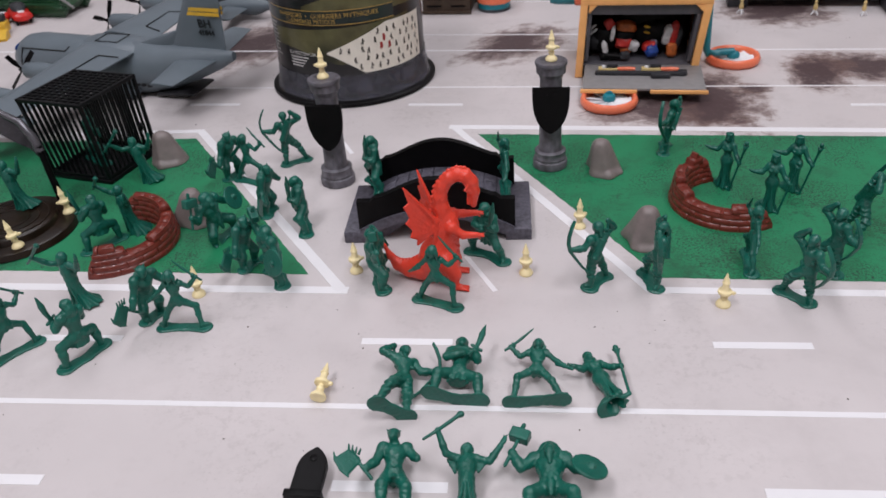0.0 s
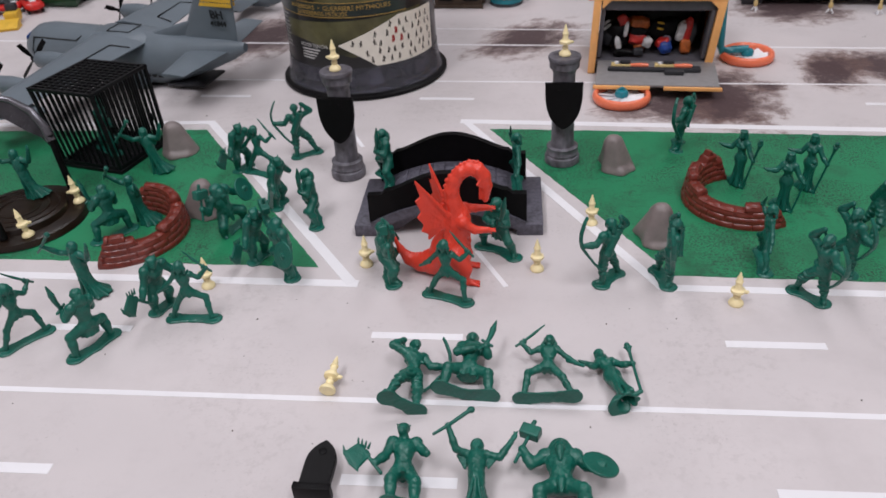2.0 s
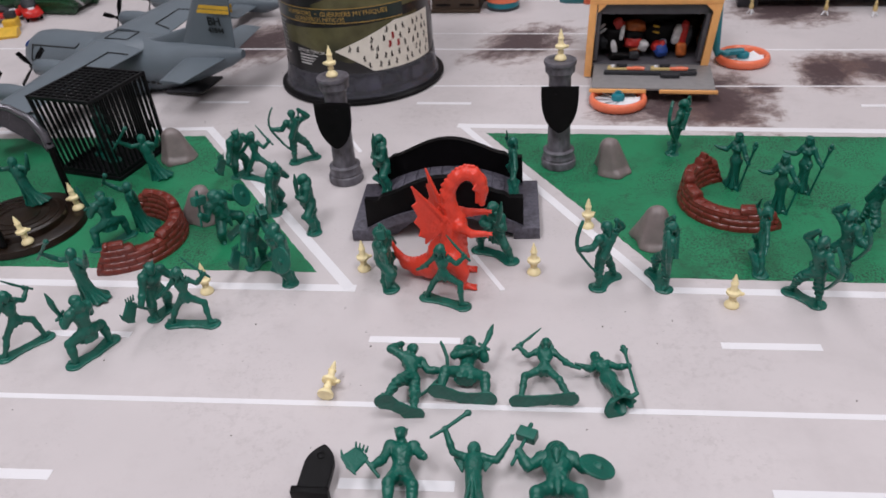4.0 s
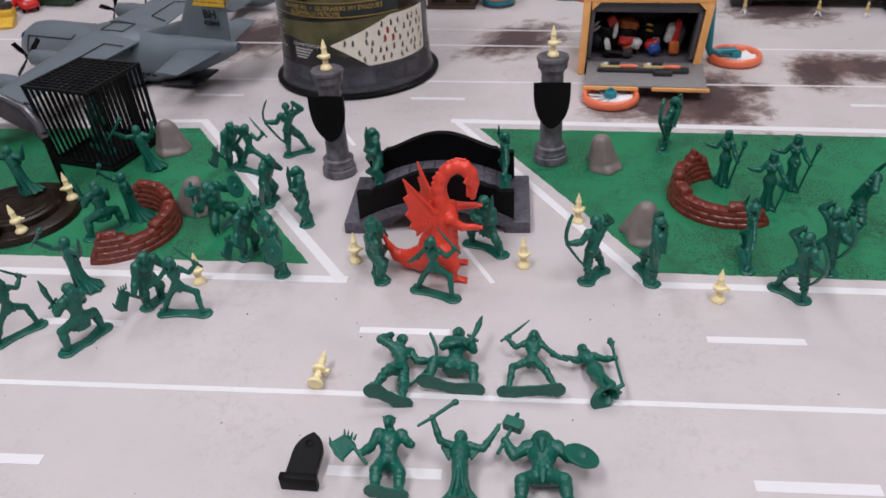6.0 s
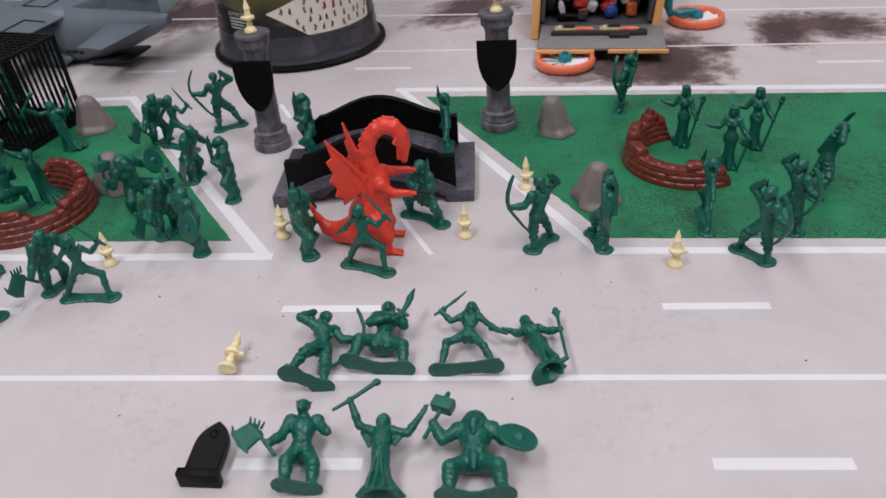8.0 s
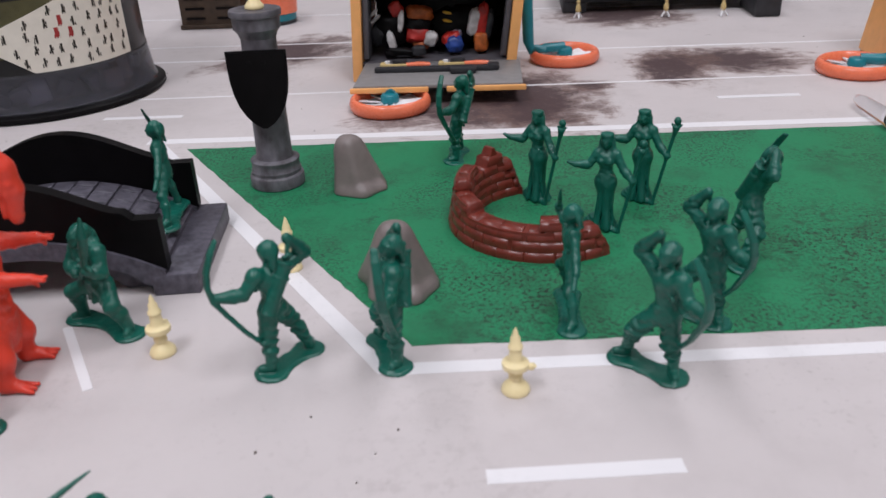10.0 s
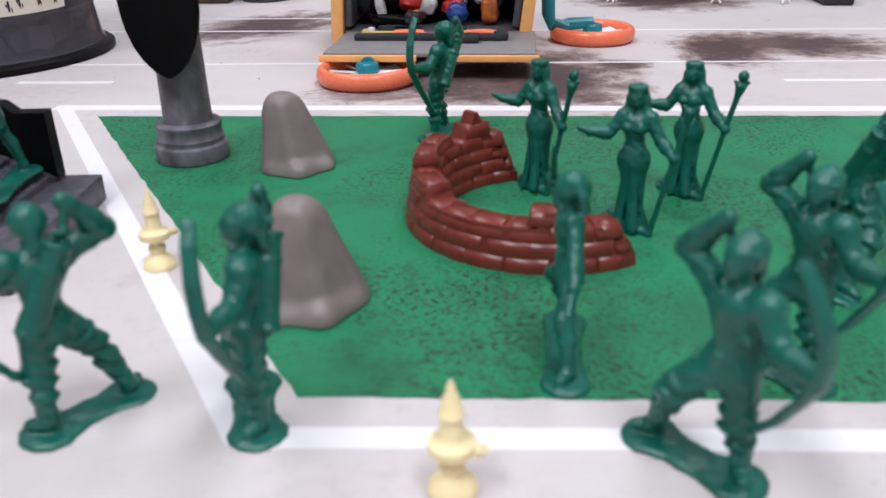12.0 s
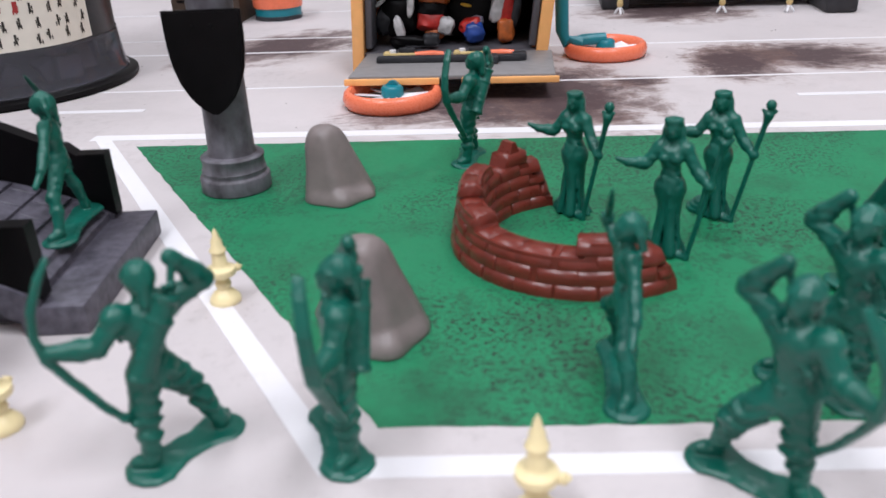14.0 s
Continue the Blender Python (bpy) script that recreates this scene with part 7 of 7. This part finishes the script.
def small_tub(m):
    t = thing("toy_tub", m, "small teal and coral plastic tub", "toy tub")
    part("body", lathe([(0.020, 0.003), (0.0235, 0.004), (0.026, 0.040), (0.027, 0.042), (0.025, 0.042)], 32), M_TEAL, t)
    part("foot_ring", lathe([(0.0235, 0), (0.0245, 0.0005), (0.0245, 0.004), (0.0235, 0.0045)], 32), M_TUB, t)
    part("band", lathe([(0.0246, 0.012), (0.0254, 0.0125), (0.0264, 0.031), (0.0256, 0.0315)], 32, None, False), M_CORAL, t, "coral band")
    return t


small_tub(pose(0.0125, 1.1475, 0))


def small_truck(m):
    t = thing("toy_truck", m, "small lilac-grey toy truck with six wheels", "toy truck")
    part("body", box((0, 0, 0.010), (0.042, 0.020, 0.010), 0.002), M_LILAC, t)
    part("cab", box((-0.006, 0, 0.018), (0.022, 0.017, 0.009), 0.002), M_LILAC, t)
    for s in (-1, 1):
        for k in range(3):
            w = part("wheel", lathe([(0.003, 0), (0.0046, 0.0006), (0.0046, 0.0032), (0.003, 0.0038)], 18, pose(-0.013 + 0.012 * k, s * 0.0095, 0.0047, 90 * s, 0, 0)), M_DARKGREY, t)
    return t


small_truck(pose(-0.0275, 1.1904, 0, 0, 0, -6))
YB = thing("toy_block", pose(-0.0031, 1.2236, 0, 0, 0, 0), "yellow plastic toy brick behind the truck", "toy brick")
part("block", box((0, 0, 0.012), (0.022, 0.02, 0.024), 0.002), M_YELLOW, YB)


def tank(m):
    t = thing("toy_tank", m, "dark green plastic toy tank with long gun", "toy tank")
    part("hull", prism([(-0.056, 0.008), (-0.066, 0.017), (-0.061, 0.027), (0.034, 0.029), (0.066, 0.019), (0.057, 0.008)], 0.058), M_OLIVE, t)
    for s in (-1, 1):
        part("track_guard", prism([(-0.066, 0.017), (-0.064, 0.024), (0.040, 0.025), (0.068, 0.017)], 0.016, Matrix.Translation((0, s * 0.034, 0))), M_OLIVE, t)
    part("stowage_box", box((-0.050, 0.0, 0.031), (0.018, 0.040, 0.008), 0.0015), M_OLIVE, t)
    part("turret", loft([(0.030, 0, 0.040, 0.010, 0.006), (0.018, 0, 0.042, 0.024, 0.013), (-0.022, 0, 0.042, 0.026, 0.014), (-0.034, 0, 0.041, 0.014, 0.008)], 20), M_OLIVE, t)
    part("gun", tube([(0.018, -0.008, 0.043), (0.052, -0.026, 0.036), (0.098, -0.050, 0.024)], [0.0036, 0.0030, 0.0022], 12), M_GREY, t, "grey gun")
    for s in (-1, 1):
        tr = part("track", loft([(0.066, s * 0.033, 0.012, 0.007, 0.003), (0.060, s * 0.033, 0.012, 0.008, 0.011), (-0.058, s * 0.033, 0.012, 0.008, 0.011), (-0.066, s * 0.033, 0.012, 0.007, 0.003)], 16), M_OLIVE, t, "dark track")
        for k in range(6):
            part("road_wheel", lathe([(0.004, 0), (0.0075, 0.0008), (0.0075, 0.0028), (0.004, 0.0034)], 16, pose(-0.048 + 0.019 * k, s * 0.0385, 0.009, 90 * s, 0, 0)), M_OLIVE, tr)
    part("hatch", lathe([(0.008, 0), (0.009, 0.001), (0.0085, 0.004), (0.001, 0.005)], 20, pose(-0.006, 0.006, 0.0545)), M_OLIVE, t)
    return t


TANK = tank(sized(pose(-0.7280, 1.2330, 0, 0, 0, -11), 0.88))
tagged(copy_thing(TANK, sized(pose(-0.8520, 1.2480, 0, 0, 0, 158), 0.88)), "second dark green plastic toy tank beside the first")


def small_car(m, mat, label):
    t = thing("toy_car", m, label, "toy car", "toy cars")
    part("body", loft([(0.026, 0, 0.010, 0.006, 0.003), (0.022, 0, 0.011, 0.013, 0.006), (-0.022, 0, 0.012, 0.013, 0.007), (-0.027, 0, 0.012, 0.008, 0.004)], 18), mat, t)
    part("cabin", loft([(0.010, 0, 0.017, 0.006, 0.002), (0.002, 0, 0.020, 0.010, 0.006), (-0.012, 0, 0.020, 0.010, 0.006), (-0.018, 0, 0.017, 0.006, 0.002)], 18), M_DARKGREY, t, "dark windows")
    part("stripe", box((0.014, 0, 0.0172), (0.012, 0.008, 0.001), 0.0003), M_WHITE, t, "white stripe")
    for sx in (-1, 1):
        for s in (-1, 1):
            part("wheel", lathe([(0.003, 0), (0.0052, 0.0006), (0.0052, 0.0036), (0.003, 0.0042)], 18, pose(sx * 0.015, s * 0.0112, 0.0052, 90 * s, 0, 0)), M_BLACK, t, "black wheel")
    return t


small_car(sized(pose(-0.7500, 1.1840, 0, 0, 0, -52), 1.15), M_TOYRED, "small red toy car with white stripe")
small_car(pose(-0.7900, 1.1720, 0, 0, 0, 20), M_TOYRED, "small red toy car beside a yellow digger")
DIG = thing("toy_digger", pose(-0.7400, 1.0940, 0, 0, 0, -75), "small yellow toy digger with shovel", "toy digger")
part("bucket", prism([(-0.010, 0), (0.014, 0), (0.016, 0.004), (0.0, 0.012), (-0.010, 0.012)], 0.028), M_YELLOW, DIG, "yellow shovel")
part("body", box((-0.026, 0, 0.012), (0.026, 0.020, 0.016), 0.002), M_YELLOW, DIG)
part("cab", box((-0.030, 0, 0.024), (0.014, 0.016, 0.012), 0.002), M_DARKGREY, DIG)
# a second grey plane's tail beyond the first
P2 = thing("toy_plane", pose(-0.3774, 1.1486, 0, 0, 0, 168), "second grey-blue toy plane parked behind the first", "toy plane")
part("fuselage", loft([(0.06, 0, 0.020, 0.002, 0.002), (0.04, 0, 0.020, 0.012, 0.012), (-0.03, 0, 0.020, 0.013, 0.013), (-0.07, 0, 0.024, 0.003, 0.003)], 20), M_PLANE, P2)
part("fin", foil((-0.045, 0, 0.026), (-0.072, 0, 0.024), (-0.062, 0, 0.052), (-0.076, 0, 0.052), 0.005, True), M_DARKGREY, P2)
for s in (-1, 1):
    part("wing", foil((0.02, s * 0.01, 0.020), (-0.022, s * 0.01, 0.020), (-0.006, s * 0.07, 0.020), (-0.022, s * 0.07, 0.020), 0.005), M_PLANE, P2)
